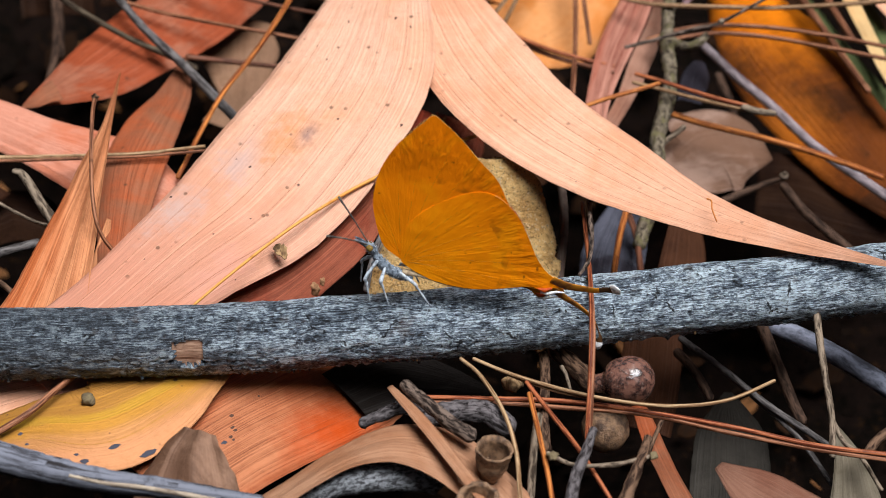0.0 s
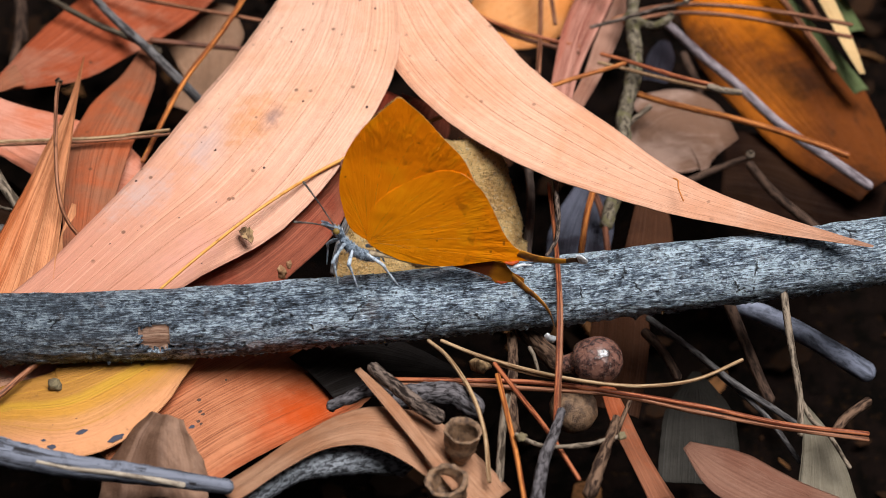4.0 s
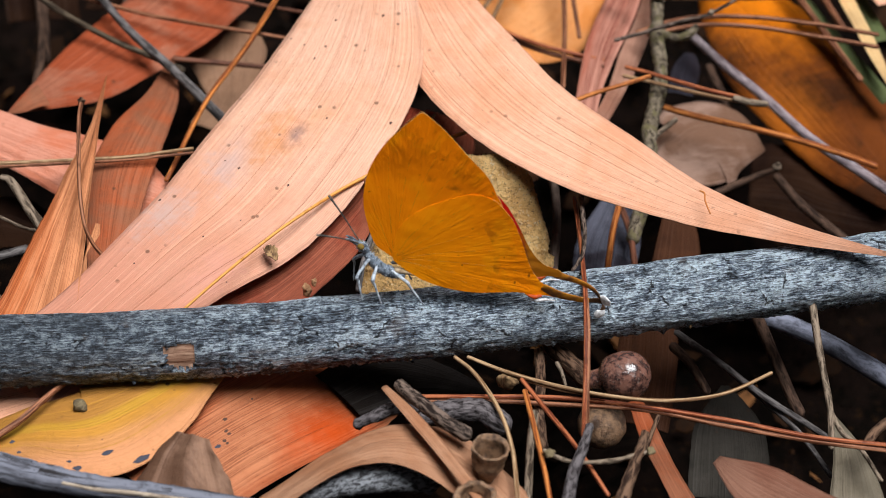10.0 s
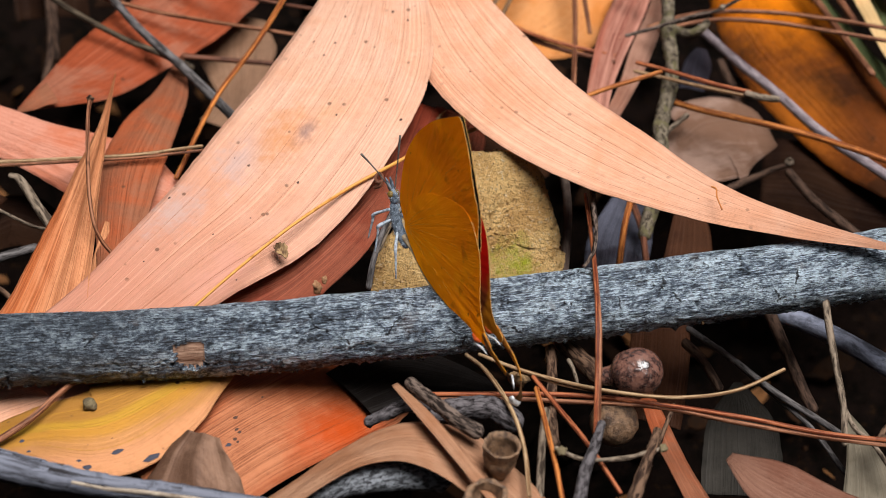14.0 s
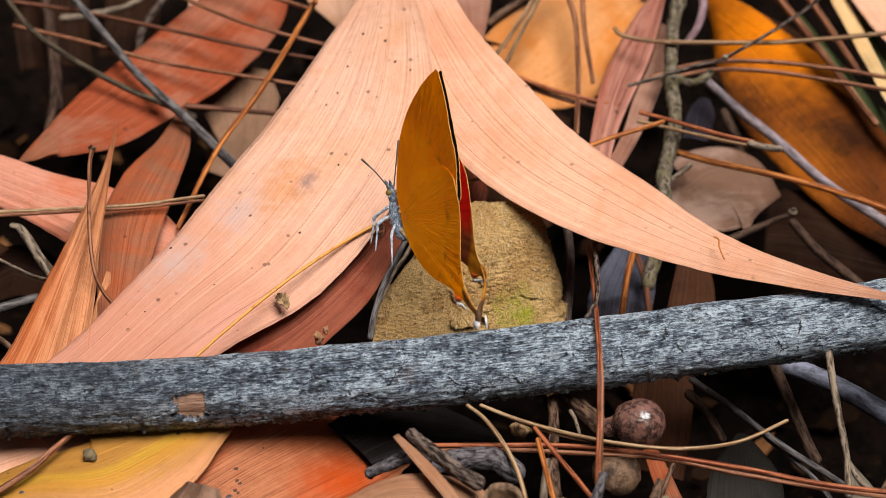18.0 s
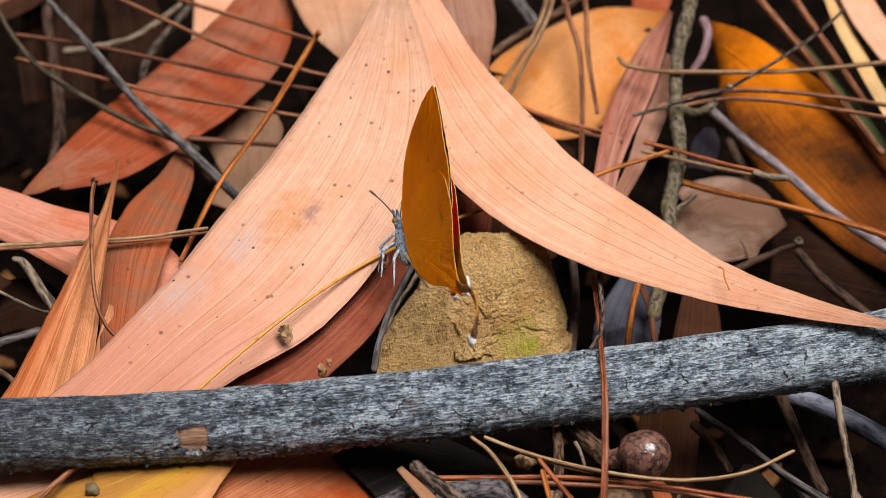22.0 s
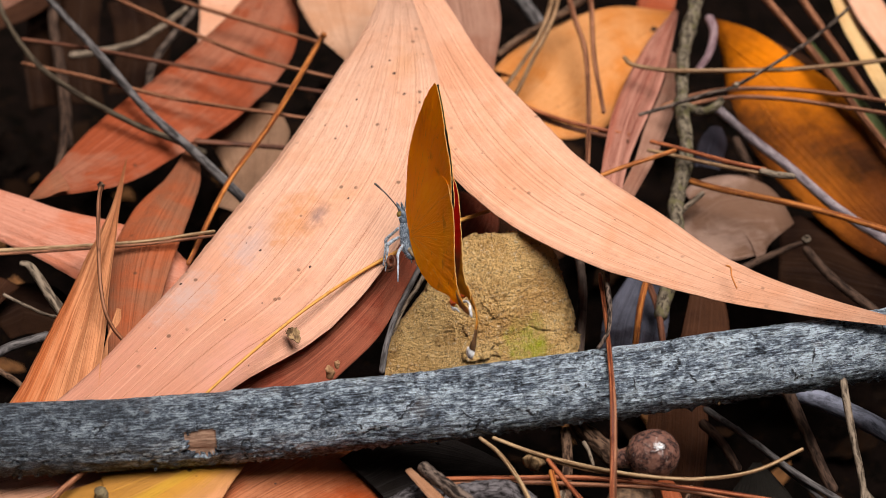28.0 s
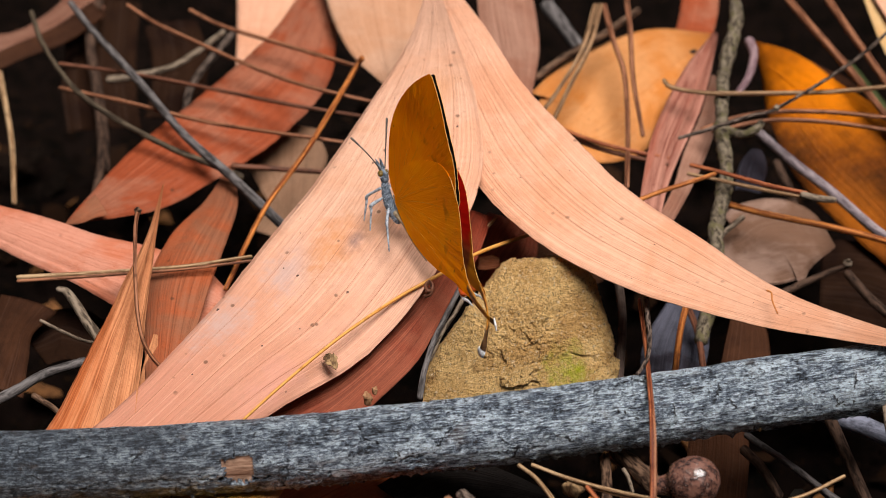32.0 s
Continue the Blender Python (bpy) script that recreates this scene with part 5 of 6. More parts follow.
strand("twig", "thin grey twig in the shade", "twig", "t_grey", [(29.6, -5.4, -9.4), (35.1, -10.9, -10.7), (39.5, -15.7, -11.9), (44.5, -20.1, -13.0), (48.2, -23.5, -13.9)], 0.42, 0.40, rough=0.1)
strand("twig", "thin grey twig in the shade", "twig", "t_grey", [(33.3, -7.6, -10.9), (38.4, -13.8, -12.5), (43.3, -19.9, -14.0), (46.6, -26.6, -15.7)], 0.35, 0.33, rough=0.1)
strand("twig", "bluish-grey smooth stick in deep shade", "twig", "t_blue", [(40.0, 2.2, -11.5), (45.5, -0.6, -12.2), (50.8, -4.4, -13.1), (57.1, -9.8, -14.4)], 1.22, 1.33, rough=0.08)
strand("twig", "brown stem in deep shade", "twig", "t_shaded", [(40.1, -2.0, -9.5), (41.6, -8.5, -11.1), (43.1, -14.7, -12.7), (43.9, -17.3, -13.3)], 0.78, 0.68)
strand("twig", "brown stem in deep shade", "twig", "t_shaded", [(29.3, -5.6, -11.4), (31.2, -8.3, -12.1), (33.0, -12.8, -13.2)], 0.63, 0.55)
strand("sprig", "brown leaf stalk beside the knobbly twig", "sprig", "t_brown", [(26.6, -21.6, -9.4), (25.1, -24.8, -11.2), (24.3, -27.3, -11.8)], 0.27, 0.27)
strand("sprig", "pale stalk beside the needles", "sprig", "t_pale", [(14.0, -21.0, -3.3), (14.5, -22.3, -3.6), (14.9, -24.4, -4.1)], 0.27, 0.20)
strand("twig", "small brown stem at the litter edge", "twig", "t_brown", [(49.2, -31.5, -7.9), (50.8, -29.1, -7.3), (53.8, -26.6, -6.6)], 0.59, 0.59)
strand("bark_piece", "peeling grey weathered piece of bark", "stick", "peeled", [(-54.6, -41.3, -1.3), (-48.7, -43.1, -1.8), (-42.2, -45.4, -1.8), (-35.9, -46.6, -2.2), (-27.9, -47.2, -2.8), (-19.9, -47.6, -3.9)], 2.00, 0.86, rough=0.12, detail=True)
strand("bark_strip", "pale cream strip of inner bark beside the peeling bark", "bark", "cream_bark", [(-40.6, -47.8, -0.5), (-36.8, -48.7, -0.7), (-31.3, -49.0, -1.2), (-24.6, -49.4, -2.3)], 0.18, 0.31, rough=0.45)
strand("sprig", "brown leaf stalk lying against the stick", "sprig", "n_brown", [(-52.1, -35.5, -4.9), (-47.8, -32.9, -3.2), (-45.0, -29.4, -2.3), (-42.9, -25.7, -2.4)], 0.45, 0.33)
crumb("crumb", "small grey-green soil crumb on the yellow leaf", "crumb", "crumb_grey", (-41.0, -29.8, -3.3), 1.00, 0.7, 11)
crumb("seed_husk", "small reddish seed husk under the stick", "husk", "debris", (8.0, -24.8, -3.2), 1.47, 0.6, 13)
crumb("bud", "pale bud end of the knobbly twig", "bud", "crumb_grey", (12.4, -40.5, -2.0), 0.62, 0.9, 15)
crumb("bud", "pale leaf scar on the knobbly twig", "bud", "crumb_grey", (23.6, -40.4, -1.8), 0.5, 0.9, 17)
crumb("bud", "pale bud scar on the dark twig", "bud", "t_pale", (37.0, 40.5, 11.7), 0.53, 0.9, 19)
crumb("bud", "swollen brown stalk end", "bud", "t_brown", (-44.4, 10.5, 14.6), 0.47, 0.9, 21)
STICK_AXIS = [(-64.3, -24.5, 0.9), (-56.5, -24.5, 0.9), (-51.3, -24.4, 0.9), (-41.5, -24.1, 1.0), (-31.7, -23.5, 1.1), (-21.9, -22.7, 1.3), (-12.1, -21.4, 1.6), (-2.2, -20.3, 1.9), (7.7, -19.0, 2.3), (17.7, -17.4, 2.6), (27.8, -15.8, 3.1), (38.0, -14.2, 3.5), (48.2, -12.3, 3.9), (57.9, -10.5, 4.4), (69.1, -8.4, 4.9)]


# ---- the main stick
def build_stick():
    axis = spline(STICK_AXIS, 36)
    sides = 120
    tangent = unit(np.gradient(axis, axis=0))
    side = unit(np.cross(tangent, (0, 0, 1)))
    up = np.cross(side, tangent)
    # the seam lies at the back
    ang = np.linspace(0, 2 * math.pi, sides, endpoint=False) - math.pi
    ring = side[:, None] * np.cos(ang)[None, :, None] + up[:, None] * np.sin(ang)[None, :, None]
    length = np.r_[0, np.cumsum(np.linalg.norm(np.diff(axis, axis=0), axis=1))]
    rows = len(axis)
    radius = 4.05 * (1 + 0.035 * rumple(axis, 0.05, 2.0) + 0.02 * rumple(axis, 0.17, 7.0))
    q = np.stack(np.broadcast_arrays((ang * 4.05)[None, :], length[:, None], 0 * length[:, None]), -1).reshape(-1, 3)
    fibre = rumple(q * (1.0, 0.16, 1), 1.1, 1.0) + 0.6 * rumple(q * (1.0, 0.2, 1), 2.4, 5.0)
    plates = rumple(q * (0.8, 0.35, 1), 0.6, 11.0)
    crack = np.abs(rumple(q * (0.45, 1.0, 1), 0.55, 21.0) + 0.35 * rumple(q, 1.7, 3.0))
    gate = rumple(q, 0.16, 31.0)
    dent = np.where((crack < 0.045) & (gate > 0.0), -0.22, 0.0)
    lump = 0.075 * fibre + 0.12 * plates + 0.10 * rumple(q * (1.0, 0.3, 1), 1.5, 61.0) + dent
    # lower flank: frayed bark
    under = np.clip(-np.sin(ang), 0, 1)[None, :].repeat(rows, 0).ravel()
    lump += under * (0.25 * rumple(q, 0.7, 41.0) + 0.55 * np.maximum(0, rumple(q, 1.5, 43.0)) + 0.35 * np.maximum(0, rumple(q, 2.8, 47.0)))
    lump = lump.reshape(rows, sides)
    # a window where the bark has come off
    ragged = 1 + 0.5 * rumple(q, 0.5, 51.0).reshape(rows, sides) + 0.35 * rumple(q, 2.0, 55.0).reshape(rows, sides)
    chip = (np.abs(length - CHIP_ALONG)[:, None] < 2.1 * ragged) & (np.abs((ang + math.pi) % (2 * math.pi) - math.pi - CHIP_TURN)[None, :] < 0.36 * ragged)
    lump = np.where(chip, -0.55 + 0.08 * fibre.reshape(rows, sides), lump)
    v = axis[:, None] + ring * (radius[:, None] + lump)[..., None]
    uv = np.stack(np.broadcast_arrays((ang * 4.05)[None, :], length[:, None]), -1)
    faces = grid_faces(rows, sides, wrap=True)
    slots = [int(chip[i, j] and chip[i + 1, (j + 1) % sides]) for i in range(rows - 1) for j in range(sides)]
    n = rows * sides
    faces += [tuple(range(sides))[::-1], tuple(range(n - sides, n))]
    slots += [1, 1]
    m, nodes, links, b = shader("weathered_bark", 0.6, 0.35)
    fibres = stretched(nodes, links, 5.0, 0.5, 6.0, 0.74, 0.5)
    hairs = stretched(nodes, links, 6.0, 1.8, 4.0, 0.7, 0.6)
    broad = stretched(nodes, links, 0.42, 0.15, 5.0, 0.65, 0.6)
    blots = clouds(nodes, links, 0.85, 5.0, 0.7)
    tone = calc(nodes, links, "MULTIPLY_ADD", fibres, 0.62, calc(nodes, links, "MULTIPLY_ADD", hairs, 0.44, calc(nodes, links, "MULTIPLY_ADD", broad, 0.30, calc(nodes, links, "MULTIPLY", blots, 0.34))))
    # paler towards its upper end
    along = nodes.new("ShaderNodeSeparateXYZ")
    links.new(nodes.new("ShaderNodeUVMap").outputs[0], along.inputs[0])
    tone = calc(nodes, links, "MULTIPLY_ADD", along.outputs[1], 0.0004, calc(nodes, links, "SUBTRACT", tone, 0.024))
    c = blend(nodes, links, span(nodes, links, tone, 0.735, 0.855), (0.013, 0.016, 0.020), (0.18, 0.235, 0.31))
    c = blend(nodes, links, span(nodes, links, tone, 0.825, 0.94), c, (0.74, 0.88, 0.98))
    c = blend(nodes, links, span(nodes, links, hairs, 0.42, 0.34, 0.0, 0.7), c, (0.03, 0.031, 0.035))
    # cracks that break the bark into plates, and small pits
    flat_map = nodes.new("ShaderNodeUVMap")
    wander = put(nodes, "ShaderNodeTexNoise", Scale=0.8, Detail=4.0, Roughness=0.65)
    links.new(flat_map.outputs[0], wander.inputs["Vector"])
    shift = nodes.new("ShaderNodeVectorMath")
    shift.operation = "MULTIPLY_ADD"
    shift.inputs[1].default_value = (1.9, 1.5, 0)
    links.new(wander.outputs["Color"], shift.inputs[0])
    links.new(flat_map.outputs[0], shift.inputs[2])
    cut = nodes.new("ShaderNodeMapping")
    cut.inputs["Scale"].default_value = (0.22, 0.34, 1)
    links.new(shift.outputs[0], cut.inputs[0])
    plate = put(nodes, "ShaderNodeTexVoronoi", Scale=1.0)
    plate.voronoi_dimensions, plate.feature = "2D", "DISTANCE_TO_EDGE"
    links.new(cut.outputs[0], plate.inputs["Vector"])
    gate = stretched(nodes, links, 0.30, 0.24, 3.0, 0.6)
    split = calc(nodes, links, "MULTIPLY", span(nodes, links, plate.outputs["Distance"], 0.05, 0.012, 0.0, 0.9), span(nodes, links, gate, 0.55, 0.62))
    pit = put(nodes, "ShaderNodeTexVoronoi", Scale=0.8)
    pit.voronoi_dimensions = "2D"
    links.new(shift.outputs[0], pit.inputs["Vector"])
    hole = calc(nodes, links, "MULTIPLY", span(nodes, links, pit.outputs["Distance"], 0.15, 0.09), span(nodes, links, broad, 0.52, 0.6))
    seams = calc(nodes, links, "ABSOLUTE", calc(nodes, links, "SUBTRACT", stretched(nodes, links, 1.1, 0.09, 4.0, 0.6, 0.5), 0.5), 0.0)
    seam = calc(nodes, links, "MULTIPLY", span(nodes, links, seams, 0.016, 0.005), span(nodes, links, gate, 0.56, 0.46, 0.0, 0.75))
    split = calc(nodes, links, "MAXIMUM", calc(nodes, links, "MAXIMUM", split, hole), seam)
    c = blend(nodes, links, split, c, (0.012, 0.011, 0.011))
    # darker towards its lower end, with an uneven border
    lower_end = calc(nodes, links, "MULTIPLY_ADD", broad, 40.0, along.outputs[1])
    c = blend(nodes, links, span(nodes, links, lower_end, 78.0, 36.0, 0.0, 0.6), c, (0.035, 0.04, 0.048))
    warm = clouds(nodes, links, 0.35, 3.0)
    c = blend(nodes, links, span(nodes, links, warm, 0.60, 0.75, 0.0, 0.35), c, (0.15, 0.10, 0.07))
    links.new(c, b.inputs["Base Color"])
    h = calc(nodes, links, "SUBTRACT", tone, split)
    relief(nodes, links, b, h, 1.0, 1.3)
    wood = twig_material("bare_wood", (0.36, 0.23, 0.16), (0.19, 0.10, 0.065), 0.2, 1.8, 0.8, 0.3)
    me = mesh_of("stick", v.reshape(-1, 3), faces, uv.reshape(-1, 2), slots=slots)
    ob = thing("stick", me, [m, wood], "weathered grey stick with cracked bark and one bare chip", "stick")
    # loose flakes of bark on the upper side, crumbs that hang below
    rng = random.Random(12)
    for _ in range(70):
        i, j = rng.randrange(20, rows - 20), sides // 2 + rng.randrange(-24, 44)
        flake(ob, v[i, j], ring[i, j], tangent[i], rng, rng.uniform(0.12, 0.34), m)
    for _ in range(90):
        i, j = rng.randrange(20, rows // 2 if rng.random() < 0.6 else rows - 20), sides // 2 - rng.randrange(14, 34)
        bark_crumb(ob, v[i, j], ring[i, j], rng, rng.uniform(0.12, 0.36), rng.choice((m, m, TWIG["bark_dark"], TWIG["debris"])))


CHIP_ALONG, CHIP_TURN = 34.4, 0.20
build_stick()


# ---- the rock
def build_rock():
    corners = [(-9.3, -5.5, -6.0), (0.8, -6.8, -6.5), (13.0, -5.0, -6.0), (14.4, 2.4, -0.6), (-8.9, -1.8, -0.6), (-6.2, 1.0, 2.1), (-2.6, 3.3, 5.8), (1.3, 5.7, 9.3),
               (9.9, 5.8, 10.4), (10.9, 4.0, 7.1), (12.4, 1.9, 3.3), (-7.5, 8.0, -6.0), (13.0, 10.0, -6.0), (0.5, 9.5, 7.0), (8.5, 10.0, 6.5), (12.5, 8.0, 0.5), (3.0, -0.5, 3.6)]
    bm = bmesh.new()
    for c in corners:
        bm.verts.new(c)
    bmesh.ops.convex_hull(bm, input=bm.verts)
    bm.normal_update()
    middle = np.mean(corners, 0)
    planes = np.array([(*f.normal, f.normal.dot(f.verts[0].co - Vector(middle))) for f in bm.faces])
    bm.free()
    # a fine ball, pressed onto the flat faces of the block, its edges a little worn
    bm = bmesh.new()
    bmesh.ops.create_icosphere(bm, subdivisions=7, radius=1.0)
    d = np.array([v.co for v in bm.verts])
    faces = [[v.index for v in f.verts] for f in bm.faces]
    bm.free()
    lean = np.maximum(d @ planes[:, :3].T, 1e-4)
    reach = planes[:, 3] / lean
    reach = np.power(np.sum(np.power(reach, -160.0), 1), -1 / 160.0)
    p = middle + d * reach[:, None]
    # broken faces: each cell of the surface is set in or out and leans its own way
    rng = np.random.default_rng(4)
    spots = p[rng.integers(0, len(p), 46)]
    bent = p + 0.9 * np.stack([rumple(p, 0.5, k) for k in (3.0, 13.0, 23.0)], 1)
    cell = np.argmin(((bent[:, None] - spots[None]) ** 2).sum(2), 1)
    chip = rng.uniform(-0.38, 0.30, 46)[cell] + 0.16 * ((p - spots[cell]) * rng.normal(0, 0.8, (46, 3))[cell]).sum(1).clip(-2.5, 2.5)
    grain = rumple(p, 1.7, 9.0)
    lump = chip + 0.25 * rumple(p, 0.45, 6.0) + 0.26 * grain + 0.24 * rumple(p, 3.1, 15.0) + 0.14 * rumple(p, 5.5, 19.0) - 0.55 * np.maximum(0, rumple(p, 1.2, 25.0) - 0.28) - 0.5 * np.maximum(0, rumple(p, 2.3, 35.0) - 0.25)
    me = mesh_of("rock", p + d * lump[:, None] * 0.85, faces)
    m, nodes, links, b = shader("sandy_rock", 0.9, 0.2)
    c = blend(nodes, links, span(nodes, links, clouds(nodes, links, 0.22, 6.0, 0.7), 0.38, 0.62), (0.86, 0.57, 0.235), (0.64, 0.37, 0.13))
    c = blend(nodes, links, span(nodes, links, clouds(nodes, links, 1.3, 6.0, 0.8), 0.53, 0.63, 0.0, 0.75), c, (0.28, 0.145, 0.05))
    c = blend(nodes, links, span(nodes, links, clouds(nodes, links, 2.2, 4.0, 0.75), 0.56, 0.65, 0.0, 0.8), c, (0.82, 0.66, 0.42))
    c = blend(nodes, links, span(nodes, links, clouds(nodes, links, 3.0, 3.0, 0.7), 0.60, 0.66, 0.0, 0.8), c, (0.09, 0.05, 0.03))
    tc = nodes.new("ShaderNodeTexCoord")
    off = nodes.new("ShaderNodeVectorMath")
    off.operation = "DISTANCE"
    off.inputs[1].default_value = (0.0085, -0.0045, -0.0005)
    links.new(tc.outputs["Object"], off.inputs[0])
    ragged = calc(nodes, links, "MULTIPLY_ADD", clouds(nodes, links, 0.6, 5.0, 0.75), 0.007, off.outputs["Value"])
    c = blend(nodes, links, span(nodes, links, ragged, 0.0080, 0.0045, 0.0, 0.95), c, (0.44, 0.48, 0.015))
    links.new(c, b.inputs["Base Color"])
    h = calc(nodes, links, "ADD", clouds(nodes, links, 1.3, 6.0, 0.75), calc(nodes, links, "MULTIPLY", clouds(nodes, links, 3.5, 4.0, 0.7), 0.5))
    relief(nodes, links, b, h, 1.0, 1.4)
    thing("rock", me, m, "sandy yellow-brown rock with a rough face and a green tinge", "rock")


build_rock()


# ---- seed capsules
def lathe(profile, place, axis, sides=28, rough=0.05, seed=1.0):
    """A turned shape: profile of (along, radius), millimetres, from place along axis."""
    prof = spline(profile, 6)
    a = unit(np.array(axis, float))
    s = unit(np.cross(a, (0.3, 0.2, 1)))
    u = np.cross(s, a)
    ang = np.linspace(0, 2 * math.pi, sides, endpoint=False)
    ring = s[None] * np.cos(ang)[:, None] + u[None] * np.sin(ang)[:, None]
    v = np.array(place)[None, None] + a * prof[:, 0, None, None] + ring[None] * prof[:, 1, None, None]
    flatv = v.reshape(-1, 3)
    v = (flatv + np.tile(ring, (len(prof), 1)) * (rough * rumple(flatv, 0.9, seed) + rough * 0.5 * rumple(flatv, 2.5, seed))[:, None])
    uv = np.stack(np.broadcast_arrays((ang * 3)[None], prof[:, 0, None]), -1).reshape(-1, 2)
    n = len(prof) * sides
    return v, grid_faces(len(prof), sides, wrap=True) + [tuple(range(sides))[::-1], tuple(range(n - sides, n))], uv


def build_capsules():
    m, nodes, links, b = shader("woody_capsule", 0.24, 0.9)
    c = blend(nodes, links, span(nodes, links, clouds(nodes, links, 0.9, 5.0, 0.7), 0.42, 0.6), (0.17, 0.08, 0.058), (0.035, 0.017, 0.014))
    # pale flecks painted in for the mottled highlights on the shell
    c = blend(nodes, links, span(nodes, links, clouds(nodes, links, 3.0, 4.0, 0.7), 0.58, 0.70, 0.0, 0.3), c, (0.40, 0.34, 0.30))
    links.new(c, b.inputs["Base Color"])
    relief(nodes, links, b, clouds(nodes, links, 0.9, 4.0, 0.6), 0.8, 0.28)
    d, nodes, links, b = shader("dark_capsule", 0.42, 0.45)
    c = blend(nodes, links, span(nodes, links, clouds(nodes, links, 0.7, 5.0, 0.7), 0.4, 0.62), (0.27, 0.16, 0.09), (0.06, 0.033, 0.02))
    links.new(c, b.inputs["Base Color"])
    relief(nodes, links, b, clouds(nodes, links, 1.5, 5.0, 0.75), 0.9, 0.4)
    v, f, uv = lathe([(-5.2, 0.9), (-4.2, 1.1), (-3.0, 1.3), (-2.4, 2.15), (-1.4, 2.7), (0.2, 2.85), (1.5, 2.55), (2.4, 1.75), (2.9, 0.85), (3.0, 0.1)], (21.9, -24.0, -3.0), (0.95, -0.1, 0.22), rough=0.10)
    nut = thing("seed_capsule", mesh_of("seed_capsule", v, f, uv), m, "round brown-grey woody seed capsule below the stick", "seed capsule", "seed capsules")
    v, f, uv = tube_data(spline([(17.4, -23.6, -3.9), (15.5, -20.5, -3.6), (13.2, -17.5, -3.2)], 8), np.linspace(1.25, 1.0, 17), 12, 0.12, 4.0)
    part("stalk", mesh_of("stalk", v, f, uv), TWIG["t_brown"], nut, "thick brown stalk")
    v, f, uv = lathe([(-3.0, 0.5), (-2.2, 1.9), (-0.8, 2.7), (0.8, 2.8), (2.2, 2.1), (2.9, 0.8), (3.0, 0.1)], (19.3, -23.9, -10.2), (0.3, -0.5, 0.4), rough=0.16, seed=8)
    thing("seed_capsule", mesh_of("seed_capsule", v, f, uv), d, "dark brown seed capsule in the shade", "seed capsule", "seed capsules")
    # an open cup, empty, on its stalk
    v, f, uv = lathe([(-4.4, 0.3), (-3.4, 0.6), (-2.2, 1.15), (-0.8, 1.75), (0.6, 1.95), (1.3, 2.0), (1.7, 2.15), (1.85, 2.05), (1.6, 1.75), (0.6, 1.6), (-1.2, 1.3), (-2.0, 0.7), (-2.1, 0.1)], (5.7, -41.6, -1.9), (0.08, -0.12, 0.98), rough=0.24, seed=3)
    thing("seed_capsule", mesh_of("seed_capsule", v, f, uv), d, "open empty brown seed cup beside the twig", "seed capsule", "seed capsules")
    v, f, uv = lathe([(-4.0, 0.5), (-2.6, 1.1), (-1.0, 1.9), (0.6, 2.15), (1.7, 2.3), (2.0, 2.2), (1.9, 1.8), (1.0, 1.55), (-0.4, 1.2), (-0.9, 0.6), (-1.0, 0.1)], (4.1, -48.2, -3.6), (-0.1, -0.3, 0.95), rough=0.24, seed=6)
    thing("seed_capsule", mesh_of("seed_capsule", v, f, uv), d, "open dark-mouthed seed cup on the curled leaf", "seed capsule", "seed capsules")


build_capsules()


# ---- the butterfly
S = 1.04 / 14.25


def flat_points(pairs):
    return [(-x * S, z * S) for x, z in pairs]


def thin(m, nodes, links, b, tint):
    """Let a part of the light through a thin wing."""
    tr = put(nodes, "ShaderNodeBsdfTranslucent", Color=(*tint, 1.0))
    mix = put(nodes, "ShaderNodeMixShader", Fac=0.16)
    links.new(b.outputs[0], mix.inputs[1])
    links.new(tr.outputs[0], mix.inputs[2])
    links.new(mix.outputs[0], nodes["Material Output"].inputs[0])


